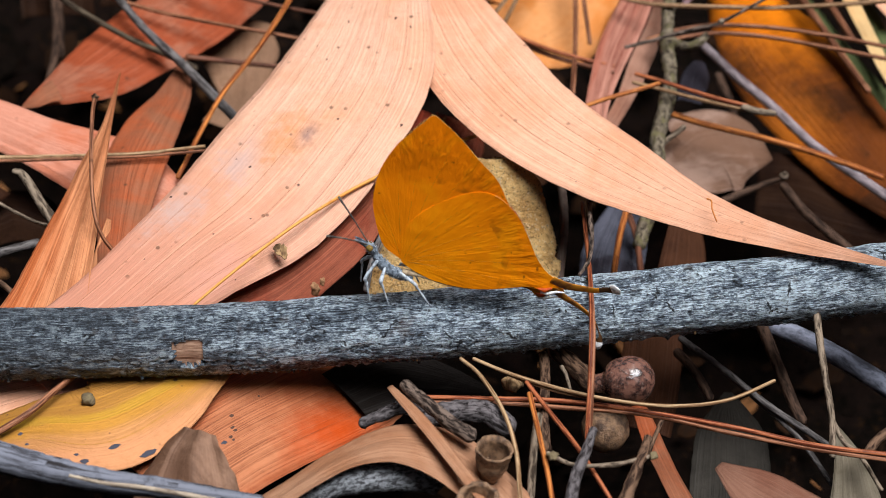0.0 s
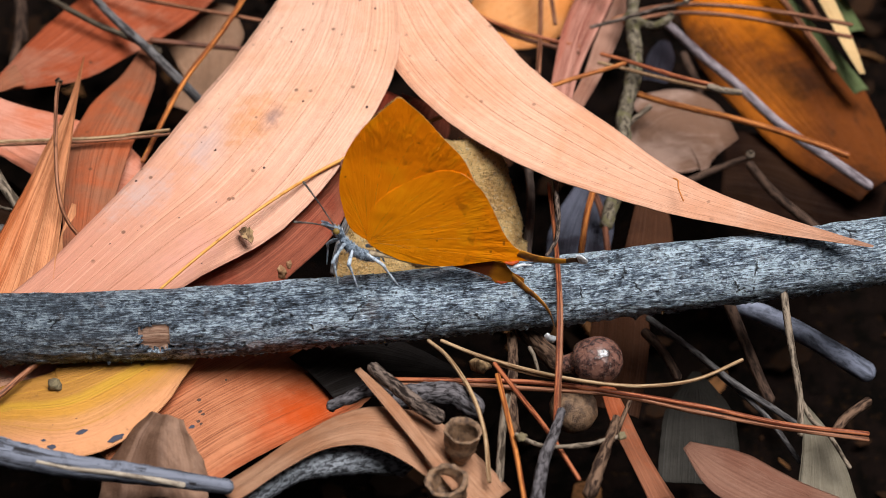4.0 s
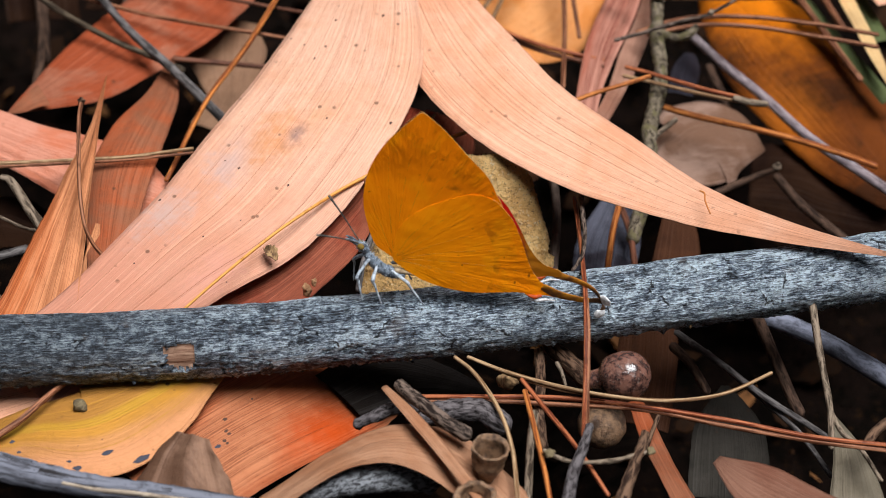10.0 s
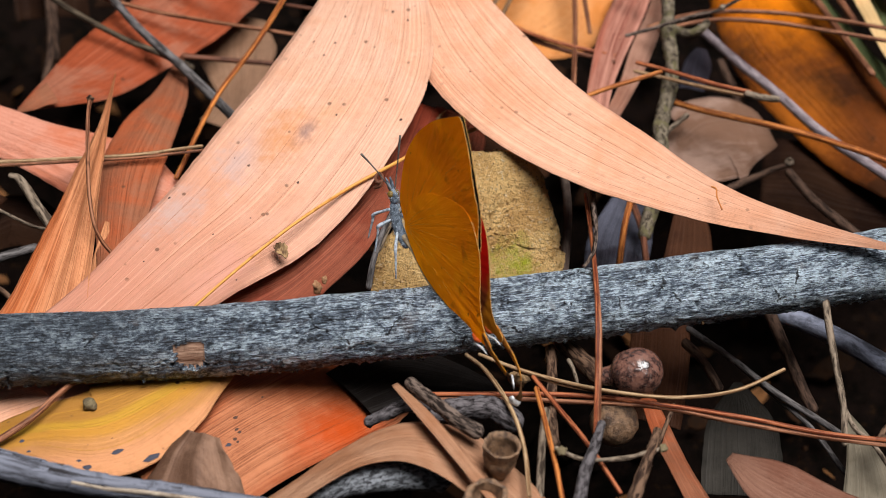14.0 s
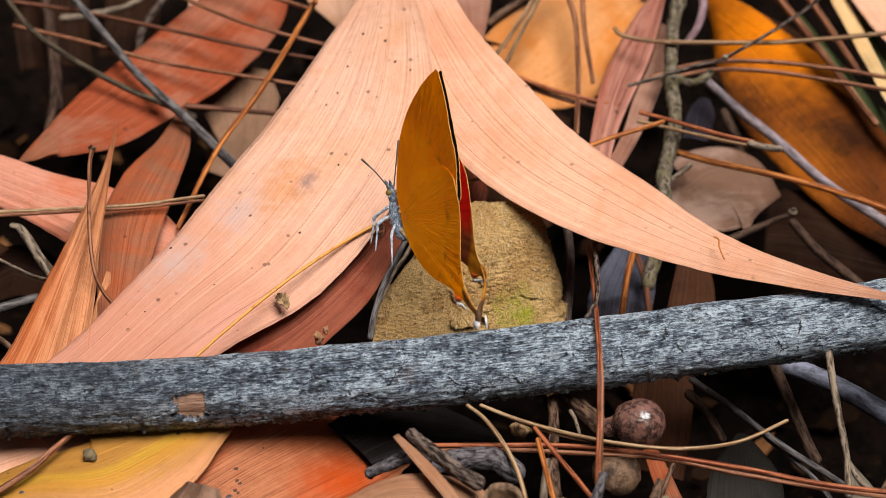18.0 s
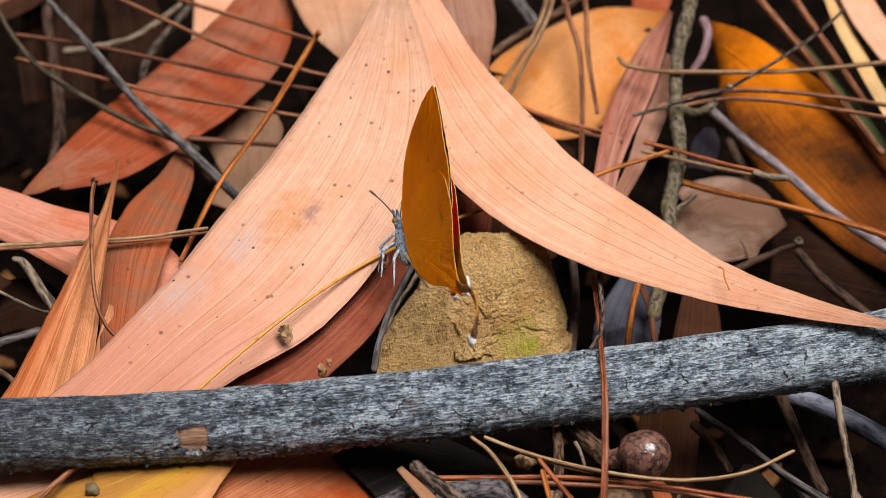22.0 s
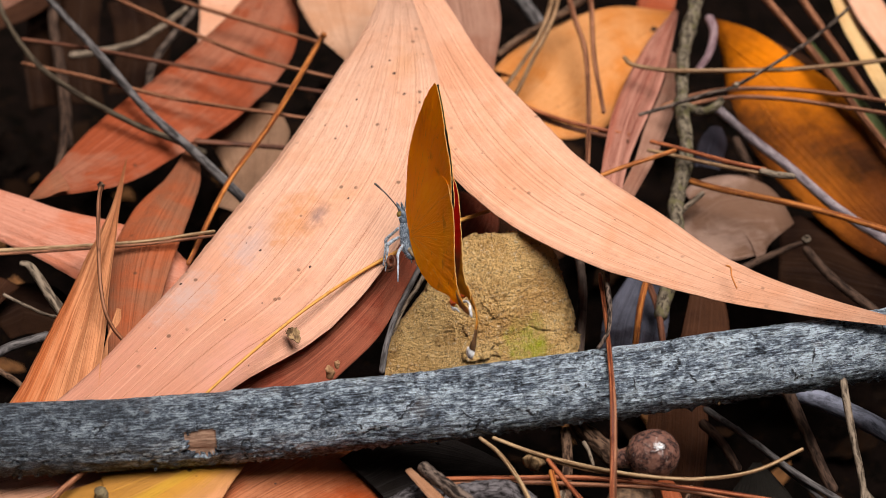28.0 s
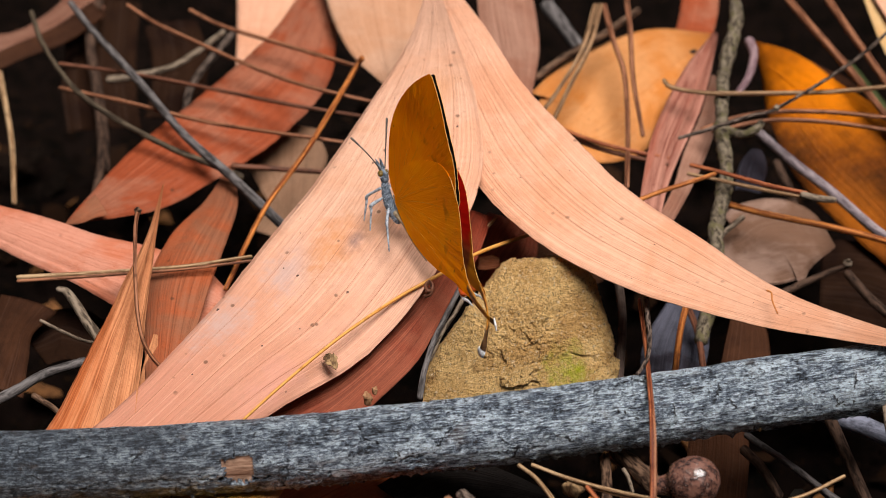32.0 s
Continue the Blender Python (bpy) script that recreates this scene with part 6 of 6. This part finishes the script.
def wing_materials():
    def base(name, light, dark, far, streaks):
        m, nodes, links, b = shader(name, 0.6, 0.04)
        rays = stretched(nodes, links, 1.6, 0.10, 4.0, 0.65, 0.3)
        fine = stretched(nodes, links, 5.0, 0.5, 3.0, 0.6, 0.2)
        c = blend(nodes, links, span(nodes, links, rays, 0.42, 0.66, 0.0, streaks), light, dark)
        c = blend(nodes, links, span(nodes, links, fine, 0.5, 0.7, 0.0, 0.15), c, dark)
        uv = nodes.new("ShaderNodeUVMap")
        sep = nodes.new("ShaderNodeSeparateXYZ")
        links.new(uv.outputs[0], sep.inputs[0])
        wob = calc(nodes, links, "MULTIPLY_ADD", stretched(nodes, links, 0.35, 0.2, 4.0, 0.7), 3.0, sep.outputs[1])
        if far:
            c = blend(nodes, links, span(nodes, links, wob, 6.0, 17.0, 0.0, 0.8), c, far)
        return m, nodes, links, b, c, sep, wob, rays, fine

    unders = []
    for title, light, dark, far, painted_sheen in (("forewing_underside", (0.97, 0.28, 0.001), (0.86, 0.185, 0.001), (0.95, 0.23, 0.001), (0.97, 0.33, 0.002)), ("hindwing_underside", (0.98, 0.31, 0.001), (0.88, 0.20, 0.001), (0.96, 0.26, 0.001), (0.98, 0.36, 0.003))):
        m, nodes, links, b, c, sep, wob, rays, fine = base(title, light, dark, far, 0.18)
        # lighter yellow patches paint the sheen of the wing into its colour
        c = blend(nodes, links, span(nodes, links, clouds(nodes, links, 0.22, 4.0, 0.6), 0.48, 0.66, 0.0, 0.6), c, painted_sheen)
        wrinkle = stretched(nodes, links, 2.6, 0.35, 4.0, 0.65, 1.2)
        margin = span(nodes, links, wob, 12.5, 16.5)
        c = blend(nodes, links, calc(nodes, links, "MULTIPLY", margin, span(nodes, links, wrinkle, 0.50, 0.66, 0.0, 0.3)), c, (0.42, 0.12, 0.002))
        # a broken brown band, pin specks and a browner outer margin
        inside = calc(nodes, links, "MULTIPLY", span(nodes, links, wob, 12.6, 12.9), span(nodes, links, wob, 13.7, 13.3))
        mask = calc(nodes, links, "MULTIPLY", inside, span(nodes, links, stretched(nodes, links, 0.5, 0.3, 3.0), 0.46, 0.60, 0.0, 0.6))
        c = blend(nodes, links, mask, c, (0.36, 0.10, 0.004))
        v = put(nodes, "ShaderNodeTexVoronoi", Scale=0.8)
        links.new(nodes.new("ShaderNodeUVMap").outputs[0], v.inputs["Vector"])
        pin = calc(nodes, links, "MULTIPLY", span(nodes, links, v.outputs["Distance"], 0.16, 0.09), span(nodes, links, clouds(nodes, links, 0.3, 2.0), 0.52, 0.6, 0.0, 0.8))
        c = blend(nodes, links, pin, c, (0.16, 0.05, 0.006))
        links.new(c, b.inputs["Base Color"])
        thin(m, nodes, links, b, (0.95, 0.22, 0.002))
        relief(nodes, links, b, calc(nodes, links, "ADD", calc(nodes, links, "MULTIPLY_ADD", wrinkle, calc(nodes, links, "MULTIPLY", margin, 2.8), rays), calc(nodes, links, "ADD", calc(nodes, links, "MULTIPLY", fine, 0.6), calc(nodes, links, "MULTIPLY", stretched(nodes, links, 2.6, 3.2, 4.0, 0.7, 1.0), 0.2))), 0.5, 0.20)
        unders.append(m)
    u, nodes, links, b, c, sep, wob, rays, fine = base("wing_upperside", (0.50, 0.025, 0.004), (0.25, 0.010, 0.003), None, 0.6)
    c = blend(nodes, links, span(nodes, links, wob, 12.8, 14.2), c, (0.010, 0.007, 0.006))
    links.new(c, b.inputs["Base Color"])
    r, nodes, links, b, c, sep, wob, rays, fine = base("hindwing_upperside", (0.52, 0.010, 0.005), (0.28, 0.005, 0.003), None, 0.6)
    c = blend(nodes, links, span(nodes, links, sep.outputs[0], 1.5, -0.6), c, (0.13, 0.032, 0.010))
    c = blend(nodes, links, span(nodes, links, wob, 16.0, 17.0), c, (0.34, 0.12, 0.008))
    links.new(c, b.inputs["Base Color"])
    return *unders, u, r


def plain(name, colour, roughness=0.6, second=None, per_mm=2.0):
    m, nodes, links, b = shader(name, roughness)
    c = blend(nodes, links, span(nodes, links, clouds(nodes, links, per_mm, 4.0, 0.7), 0.4, 0.65), colour, second or tuple(x * 0.55 for x in colour))
    links.new(c, b.inputs["Base Color"])
    relief(nodes, links, b, clouds(nodes, links, per_mm * 2, 4.0, 0.7), 0.6, 0.12)
    return m


UNDER_FORE, UNDER_HIND, UPPER, SCARLET = wing_materials()
GOLD = plain("wing_vein", (0.62, 0.23, 0.003), 0.5)
RIM = plain("wing_fringe", (0.66, 0.36, 0.10), 0.6)
FUR = plain("grey_fur", (0.17, 0.21, 0.26), 0.9, (0.04, 0.05, 0.065), 2.0)
HAIR = plain("pale_hair", (0.50, 0.57, 0.64), 0.9, (0.20, 0.25, 0.31), 1.5)
LEGS = plain("pale_leg", (0.46, 0.53, 0.60), 0.8, (0.15, 0.18, 0.22), 2.0)
BANDED = plain("banded_antenna", (0.035, 0.03, 0.028), 0.6, (0.14, 0.12, 0.10), 1.2)
TAILM = plain("tail_brown", (0.50, 0.20, 0.01), 0.6, (0.14, 0.05, 0.012), 0.35)
DUSK = plain("tail_dark", (0.08, 0.035, 0.010), 0.6)
WHITE = plain("tail_white", (0.88, 0.90, 0.92), 0.7)
REDSPOT = plain("red_spot", (0.48, 0.07, 0.006), 0.6)
EYE = plain("olive_eye", (0.20, 0.13, 0.03), 0.25)

FORE = [(-4, 4), (-30, 30), (-42, 78), (-44, 118), (-33, 165), (-8, 208), (20, 238), (40, 256), (51, 263), (64, 252), (88, 226), (118, 186), (146, 150), (160, 118), (168, 80), (120, 34), (50, 10)]
HIND = [(-4, 6), (4, 54), (30, 86), (72, 109), (114, 122), (141, 119), (160, 107), (182, 78), (198, 38), (211, -2), (225, -28), (241, -43), (256, -50), (256, -62), (246, -60), (234, -59), (225, -66), (214, -64), (203, -55), (167, -56), (128, -58), (90, -53), (51, -40), (24, -24), (2, -6)]
HIND_FAR = HIND[:18] + [(203, -52), (167, -42), (128, -33), (90, -25), (51, -16), (24, -10), (2, -2)]
TAIL = [(234, -42), (256, -54), (280, -60), (302, -64), (318, -63)]
TAIL_BENT = [(0, 0, 0), (-1.6, -0.3, -1.4), (-3.4, -0.2, -2.3), (-5.1, 0.2, -3.4), (-6.1, 0.7, -5.0), (-6.0, 0.9, -6.2), (-5.2, 1.0, -6.7)]


def wing(name, outline, y, sign, parent, label, rays):
    pts = np.array(flat_points(outline))
    loop = spline(np.vstack([pts, pts[:1]]), 7)[:-1]
    middle = loop.mean(0)
    levels = np.linspace(0, 1, 20)[1:]
    n = len(loop)
    ring = [middle[None]] + [middle + (loop - middle) * k for k in levels]
    xz = np.vstack(ring)
    r = np.hypot(xz[:, 0], xz[:, 1])
    bow = 0.09 * rumple(np.c_[xz, r * 0], 0.22, 3.0) + 0.05 * rumple(np.c_[xz, r * 0], 0.9, 8.0)
    fan = np.arctan2(xz[:, 1], -xz[:, 0])
    bow += 0.09 * np.sin(fan * 14) * np.clip(r / 16 - 0.35, 0, 1) + 0.035 * np.sin(fan * 61 + 3 * np.sin(fan * 9)) * np.clip(r / 7 - 1.35, 0, 1)
    bow = np.maximum(bow, -0.02)
    if name == "hindwing":
        # the front edge is pressed onto the forewing
        depth = np.r_[0.0, np.repeat(levels, n)]
        front = np.clip((fan - 0.62) / 0.25, 0, 1) * np.clip(r / 4, 0, 1)
        bow -= front * (0.02 + 0.035 * np.clip((depth - 0.8) / 0.2, 0, 1) ** 2)
    outer = np.c_[xz[:, 0], sign * (y + bow + 0.035), xz[:, 1]]
    inner = np.c_[xz[:, 0], sign * (y + bow - 0.035), xz[:, 1]]
    uv = np.c_[np.arctan2(xz[:, 1], -xz[:, 0]) * 8, r]
    k = len(xz)
    face = [(0, 1 + j, 1 + (j + 1) % n) for j in range(n)]
    for i in range(len(levels) - 1):
        a, b = 1 + i * n, 1 + (i + 1) * n
        face += [(a + j, b + j, b + (j + 1) % n, a + (j + 1) % n) for j in range(n)]
    back = [tuple(k + i for i in q)[::-1] for q in face]
    last = 1 + (len(levels) - 1) * n
    edge = [(2 * k + (j + 1) % n, 2 * k + j, 2 * k + n + j, 2 * k + n + (j + 1) % n) for j in range(n)]
    faces = face + back + edge
    if sign > 0:
        faces = [q[::-1] for q in faces]
    bare = [name == "hindwing" and -x / S < 148 and z > 0 for x, z in loop]
    slots = [0] * len(face) + [1] * len(back) + [0 if k else 2 for k in bare]
    me = mesh_of(name, np.vstack([outer, inner, outer[last:], inner[last:]]), faces, np.vstack([uv, uv, uv[last:], uv[last:]]), slots=slots)
    ob = part(name, me, None, parent, label)
    for m in (UNDER_FORE, UPPER, RIM) if name == "forewing" else (UNDER_HIND, SCARLET, RIM):
        me.materials.append(m)
    # ribs fan out from the root to the margin; the fringe runs round the margin
    for target in rays:
        t = np.array(flat_points([target])[0])
        s = np.linspace(0.06, 0.97, 14)
        p = np.c_[t[0] * s + 0.35 * np.sin(s * math.pi), np.full(14, sign * (y + 0.06)), t[1] * s + 0.5 * np.sin(s * math.pi)]
        q = np.array([np.argmin(np.hypot(xz[:, 0] - a, xz[:, 1] - c)) for a, _, c in p])
        p[:, 1] = sign * (y + bow[q] + 0.022)
        v, f, uvv = tube_data(p, np.linspace(0.030, 0.014, 14), 5, cap=False)
        part("vein", mesh_of("vein", v, f, uvv), GOLD, ob)
    return ob


def build_butterfly():
    root = new("butterfly")
    tagged(root, "golden-yellow butterfly with closed wings, white-tipped tails and grey legs", "butterfly")
    ob = {}
    for side, sign in (("left", 1), ("right", -1)):
        ob["fore_" + side] = wing("forewing", FORE, 0.07, sign, root, "golden-orange forewing with a pointed tip", [(-40, 150), (0, 215), (49, 255), (85, 215), (115, 175), (145, 138), (155, 100)])
        h = wing("hindwing", HIND if sign > 0 else HIND_FAR, 0.165, sign, root, "golden-yellow hindwing with fine radial veins", [(60, 78), (120, 106), (165, 104), (192, 66), (208, 22), (224, -20), (215, -62), (130, -48)])
        ob["hind_" + side] = h
        if sign > 0:
            curve = np.array([(-x * S, 0.34 + 0.04 * i, z * S) for i, (x, z) in enumerate(TAIL)])
            hinge = curve[0].copy()
            path = spline(np.vstack([curve, curve[-1] + (-0.8, 0.3, 0.1), curve[-1] + (-1.3, 0.7, 0.7)]) - hinge, 6)
        else:
            hinge = np.array((-234 * S, -0.34, -46 * S))
            path = spline(np.array(TAIL_BENT), 6)
        share = np.linspace(0, 1, len(path))
        v, f, uv = tube_data(path, np.interp(share, [0, 0.12, 0.35, 0.6, 0.78, 0.9, 1], [0.085, 0.10, 0.075, 0.06, 0.07, 0.14, 0.09]) * (1.0 if sign > 0 else 1.6), 10, 0.0, flat=6.5 if sign > 0 else 3.5)
        rings = np.array([min(q) // 10 for q in f])
        me = mesh_of("tail", v, f, uv, slots=[0 if r < 0.55 * rings.max() else 2 if r > 0.77 * rings.max() else 1 for r in rings])
        me.materials.append(TAILM)
        me.materials.append(DUSK)
        tail = part("tail", me, WHITE, h, "thin brown wing tail with a white tip")
        tail.location = hinge * MM
        ob["tail_" + side] = tail, hinge
        lobe = np.array([(-x * S, sign * 0.30, z * S) for x, z in ((216, -66), (226, -69), (240, -66), (254, -68))])
        v, f, uv = tube_data(lobe, [0.10, 0.16, 0.13, 0.06], 8, 0.5, flat=1.2)
        part("lobe_fringe", mesh_of("lobe_fringe", v, f, uv), WHITE, h, "pale grey-white fringe")
        spot = np.array([(-x * S, sign * 0.33, z * S) for x, z in ((212, -59), (222, -62), (232, -59))])
        v, f, uv = tube_data(spot, [0.16, 0.28, 0.16], 8, 0.2, flat=0.9)
        part("red_spot", mesh_of("red_spot", v, f, uv), REDSPOT, h, "small orange-red spot")

    def blob(name, pts, radii, material, sides=14, rough=0.12, label="", parent=root):
        p = spline([(-x * S, y, z * S) for x, y, z in pts], 6)
        r = np.interp(np.linspace(0, 1, len(p)), np.linspace(0, 1, len(radii)), radii)
        v, f, uv = tube_data(p, r, sides, rough, len(name))
        return part(name, mesh_of(name, v, f, uv), material, parent, label)

    thorax = blob("thorax", [(-44, 0, 12), (-32, 0, -8), (-10, 0, -25), (12, 0, -33)], [0.40, 0.62, 0.66, 0.42], FUR, label="grey furry thorax")
    blob("abdomen", [(2, 0, -22), (30, 0, -30), (70, 0, -45), (108, 0, -54)], [0.42, 0.19, 0.18, 0.12], plain("tan_abdomen", (0.40, 0.31, 0.20), 0.9, (0.22, 0.16, 0.10), 2.0), label="slender tan abdomen")
    head = blob("head", [(-56, 0, 28), (-51, 0, 24), (-44, 0, 15)], [0.36, 0.54, 0.5], FUR, label="small grey head")
    for sign in (1, -1):
        blob("eye", [(-53, 0.36 * sign, 27), (-50, 0.4 * sign, 24)], [0.38, 0.38], EYE, 12, 0.0, "olive eye", head)
        blob("palp", [(-57, 0.2 * sign, 29), (-66, 0.25 * sign, 36), (-74, 0.3 * sign, 41)], [0.22, 0.2, 0.07], FUR, 8, 0.1, "", head)
        tip = (-116, 2.2, 64) if sign > 0 else (-99, -1.8, 101)
        mid = (-86, 1.2, 50) if sign > 0 else (-76, -1.0, 67)
        blob("antenna", [(-55, 0.3 * sign, 32), mid, tip], [0.085, 0.08, 0.10, 0.15], BANDED, 7, 0.0, "dark antenna with pale rings", head)
    # short pale hairs over the body
    rng = random.Random(21)
    for owner, line, radii, count in ((thorax, [(-44, 12), (-32, -8), (-10, -25), (12, -33)], [0.40, 0.62, 0.66, 0.42], 260), (head, [(-56, 28), (-51, 24), (-44, 15)], [0.36, 0.54, 0.5], 70)):
        verts, faces = [], []
        path = spline([(-x * S, 0, z * S) for x, z in line], 6)
        for _ in range(count):
            k = rng.uniform(0, len(path) - 1.01)
            i = int(k)
            t = unit(path[i + 1] - path[i])
            turn = rng.uniform(0, 2 * math.pi)
            n = math.cos(turn) * np.array([0, 1.0, 0]) + math.sin(turn) * unit(np.cross(t, (0, 1.0, 0)))
            r = np.interp(k / (len(path) - 1), np.linspace(0, 1, len(radii)), radii)
            foot = path[i] + (path[i + 1] - path[i]) * (k - i) + n * r * 0.95
            lean = unit(n + t * rng.uniform(-1.2, 0.2) + np.array([rng.uniform(-0.4, 0.4) for _ in range(3)]))
            w = unit(np.cross(lean, n + (0.1, 0.2, 0.3))) * 0.035
            u = np.cross(lean, w)
            m = len(verts)
            verts += [foot + w, foot - 0.5 * w + 0.87 * u, foot - 0.5 * w - 0.87 * u, foot + lean * rng.uniform(0.22, 0.5)]
            faces += [(m, m + 1, m + 3), (m + 1, m + 2, m + 3), (m + 2, m, m + 3)]
        tagged(part("fur", mesh_of("fur", verts, faces), HAIR, owner, "pale blue-grey hairs"), kind="stuff")
    # legs: upper joint, knee, foot
    feet = [((-40, 0.7, 4), (-58, 1.6, -18), (-52, 1.9, -62)), ((-28, 0.9, -8), (-34, 2.0, -22), (-22, 2.3, -64)), ((-4, 0.9, -16), (18, 2.0, -26), (44, 2.4, -66)),
            ((-42, -0.7, 4), (-64, -1.6, -14), (-68, -2.2, -60)), ((-28, -0.9, -8), (-46, -2.0, -22), (-60, -2.6, -62)), ((-4, -0.9, -16), (10, -2.0, -28), (24, -2.6, -64))]
    for hip, knee, foot in feet:
        near = tuple(k * 0.75 + f * 0.25 for k, f in zip(knee, foot))
        blob("leg", [hip, knee, near, foot], [0.19, 0.21, 0.15, 0.08], LEGS, 8, 0.3, "thin grey-white leg")
    return root, ob


BUTTERFLY, WINGS = build_butterfly()

# seconds, place of the wing root in millimetres, roll, pitch and heading in degrees
FLIGHT = [
    (0, -4.95, -23.02, 12.49, -0.8, 1.1, 180.2),
    (1, -4.93, -22.75, 12.48, -2.4, 1.4, 182.7),
    (2, -4.97, -22.62, 12.44, -2.6, 1.4, 183.2),
    (3, -4.95, -22.61, 12.38, -2.0, 1.5, 183.3),
    (3.5, -4.93, -22.60, 12.33, -2.2, 1.4, 183.8),
    (5.5, -4.96, -22.41, 12.29, -2.0, 1.4, 183.9),
    (6, -4.54, -22.34, 12.24, -2.2, 2.5, 184.9),
    (7, -4.97, -22.70, 12.37, -1.2, 1.1, 181.4),
    (8, -4.94, -22.65, 12.41, -1.7, 1.1, 181.4),
    (9, -4.68, -22.45, 12.29, -0.1, 1.3, 177.9),
    (10, -4.93, -22.29, 12.12, -1.1, 1.3, 179.1),
    (11, -4.88, -21.86, 11.91, -0.7, 1.0, 177.7),
    (12, -4.86, -19.70, 11.89, 0.1, -9.0, 164.7),
    (13, -4.59, -17.95, 11.57, 11.4, -11.4, 149.7),
    (13.5, -3.95, -15.74, 11.70, 12.7, -17.6, 140.6),
    (14, -4.80, -14.79, 11.47, 6.4, -14.3, 123.9),
    (14.5, -4.41, -12.16, 11.72, 9.1, -12.6, 116.8),
    (16.5, -5.72, -5.31, 12.83, 8.9, -3.4, 122.1),
    (17, -5.58, -5.11, 12.69, 8.4, -1.5, 119.3),
    (18, -5.54, -3.62, 12.85, 13.7, 8.7, 117.6),
    (19, -5.83, -2.85, 12.97, 15.4, 8.7, 117.1),
    (20, -6.00, -2.31, 13.10, 11.9, 8.7, 115.2),
    (21, -5.72, -2.13, 12.96, 11.1, 11.8, 113.9),
    (22, -5.49, -2.01, 12.89, 14.0, 17.4, 112.9),
    (23, -5.43, -1.52, 13.10, 12.9, 15.2, 111.6),
    (24, -5.47, -1.37, 12.95, 14.3, 17.0, 112.2),
    (25.5, -5.49, -1.10, 12.91, 12.2, 16.0, 110.9),
    (27.5, -5.58, -0.69, 13.05, 11.9, 15.2, 109.8),
    (28, -5.85, -0.53, 12.94, 12.9, 15.0, 111.6),
    (29, -7.12, 0.89, 13.91, 9.9, 10.6, 114.1),
    (30, -8.09, 2.87, 14.58, 7.4, 13.1, 109.6),
    (31, -9.60, 4.28, 15.39, 10.4, 7.8, 114.6),
    (31.5, -10.32, 5.94, 15.66, 9.2, 4.0, 116.1),
    (32, -12.23, 8.04, 16.61, 7.4, -5.5, 122.4),
]
# seconds, opening of the right wings, tilt of the right wings, degrees
WINGBEAT = [
    (0.0, 3, -2), (0.5, 3, -6), (1.0, 3, -8), (2.0, 3, -8), (3.5, 3, -9), (6.0, 3, -9), (7.0, 3, -6), (8.0, 3, -4), (9.0, 3, 1), (10.0, 4, 4), (11.0, 4, 6), (12.0, 5, 3), (13.0, 4, 3),
    (13.5, 6, 4), (14.0, 9, 8), (16.5, 10, 8), (18.0, 11, 10), (20.0, 11, 10), (21.0, 5, 8), (23.0, 4, 6), (25.0, 4, 6), (28.0, 5, 4), (29.0, 9, 8), (30.0, 12, 10), (31.0, 11, 7), (32.0, 10, 5)]

# seconds, tilt of the near hindwing, degrees
HINDTILT = [(0, 2.1), (6, 2.8), (9, -2.1), (12, -4.6), (13, 2.8), (13.5, 2), (14, 4.5), (14.5, 3.8), (16.5, 0.5), (18, -0.3), (20, -1.3), (21, 5), (22, 5.2), (23.5, 8), (25.5, 8.8), (27.5, 3.1), (28, 0.8), (29, -0.5), (30, -1.5), (31, -1.1), (31.5, 2.8), (32, 3.6)]
# seconds, lift and sideways swing of the near tail, degrees
TAIL_NEAR = [(0, 0, 0), (9, 0, 0), (18, 0, 0), (20, 0, 4), (21, 9, -5), (22, 15, -7), (26, 15, -7), (28, 7, -3), (30, 6, 4), (32, 0, 0)]


def motions():
    walk(BUTTERFLY, [(t, pose(x * MM, y * MM, z * MM, roll, pitch, heading)) for t, x, y, z, roll, pitch, heading in FLIGHT])
    # the wings swing about a line below the body
    beat = np.array(WINGBEAT)
    for key, sign, share, yaw in (("fore_right", 1, 0.03, 0.04), ("hind_right", 1, 0.20, 0.27), ("fore_left", -1, 0.05, 0.0), ("hind_left", -1, 0.05, 0.0)):
        rows = []
        for t in sorted({*beat[:, 0], *(k[0] for k in HINDTILT)}):
            wide, tilt = np.interp(t, beat[:, 0], beat[:, 1]), np.interp(t, beat[:, 0], beat[:, 2])
            a = sign * wide * share
            turn = tilt if key == "hind_right" else 0.0
            if key == "hind_left":
                turn = float(np.interp(t, *zip(*HINDTILT)))
            rows.append((t, pose(0, -5 * MM * math.sin(radians(a)), -0.14 * MM if key == "fore_right" else 0, a, turn, wide * yaw)))
        walk(WINGS[key], rows)
    tail, hinge = WINGS["tail_left"]
    walk(tail, [(t, pose(*(hinge * MM), 0, lift, swing)) for t, lift, swing in TAIL_NEAR])
    # the far tail hangs over the stick and trails
    tail, hinge = WINGS["tail_right"]
    walk(tail, [(t, pose(*(hinge * MM), 0, lift, swing)) for t, lift, swing in ((0, 6, -22), (1, 12, -33), (2, 12, -35), (6, 12, -37), (7, 7, -26), (8, 2, -12), (10, 0, 6), (14, 0, 6), (16.5, 8, -24), (20, 8, -24), (21.5, 0, -4), (28, 0, -4), (30, 8, -20), (32, 8, -20))])


motions()
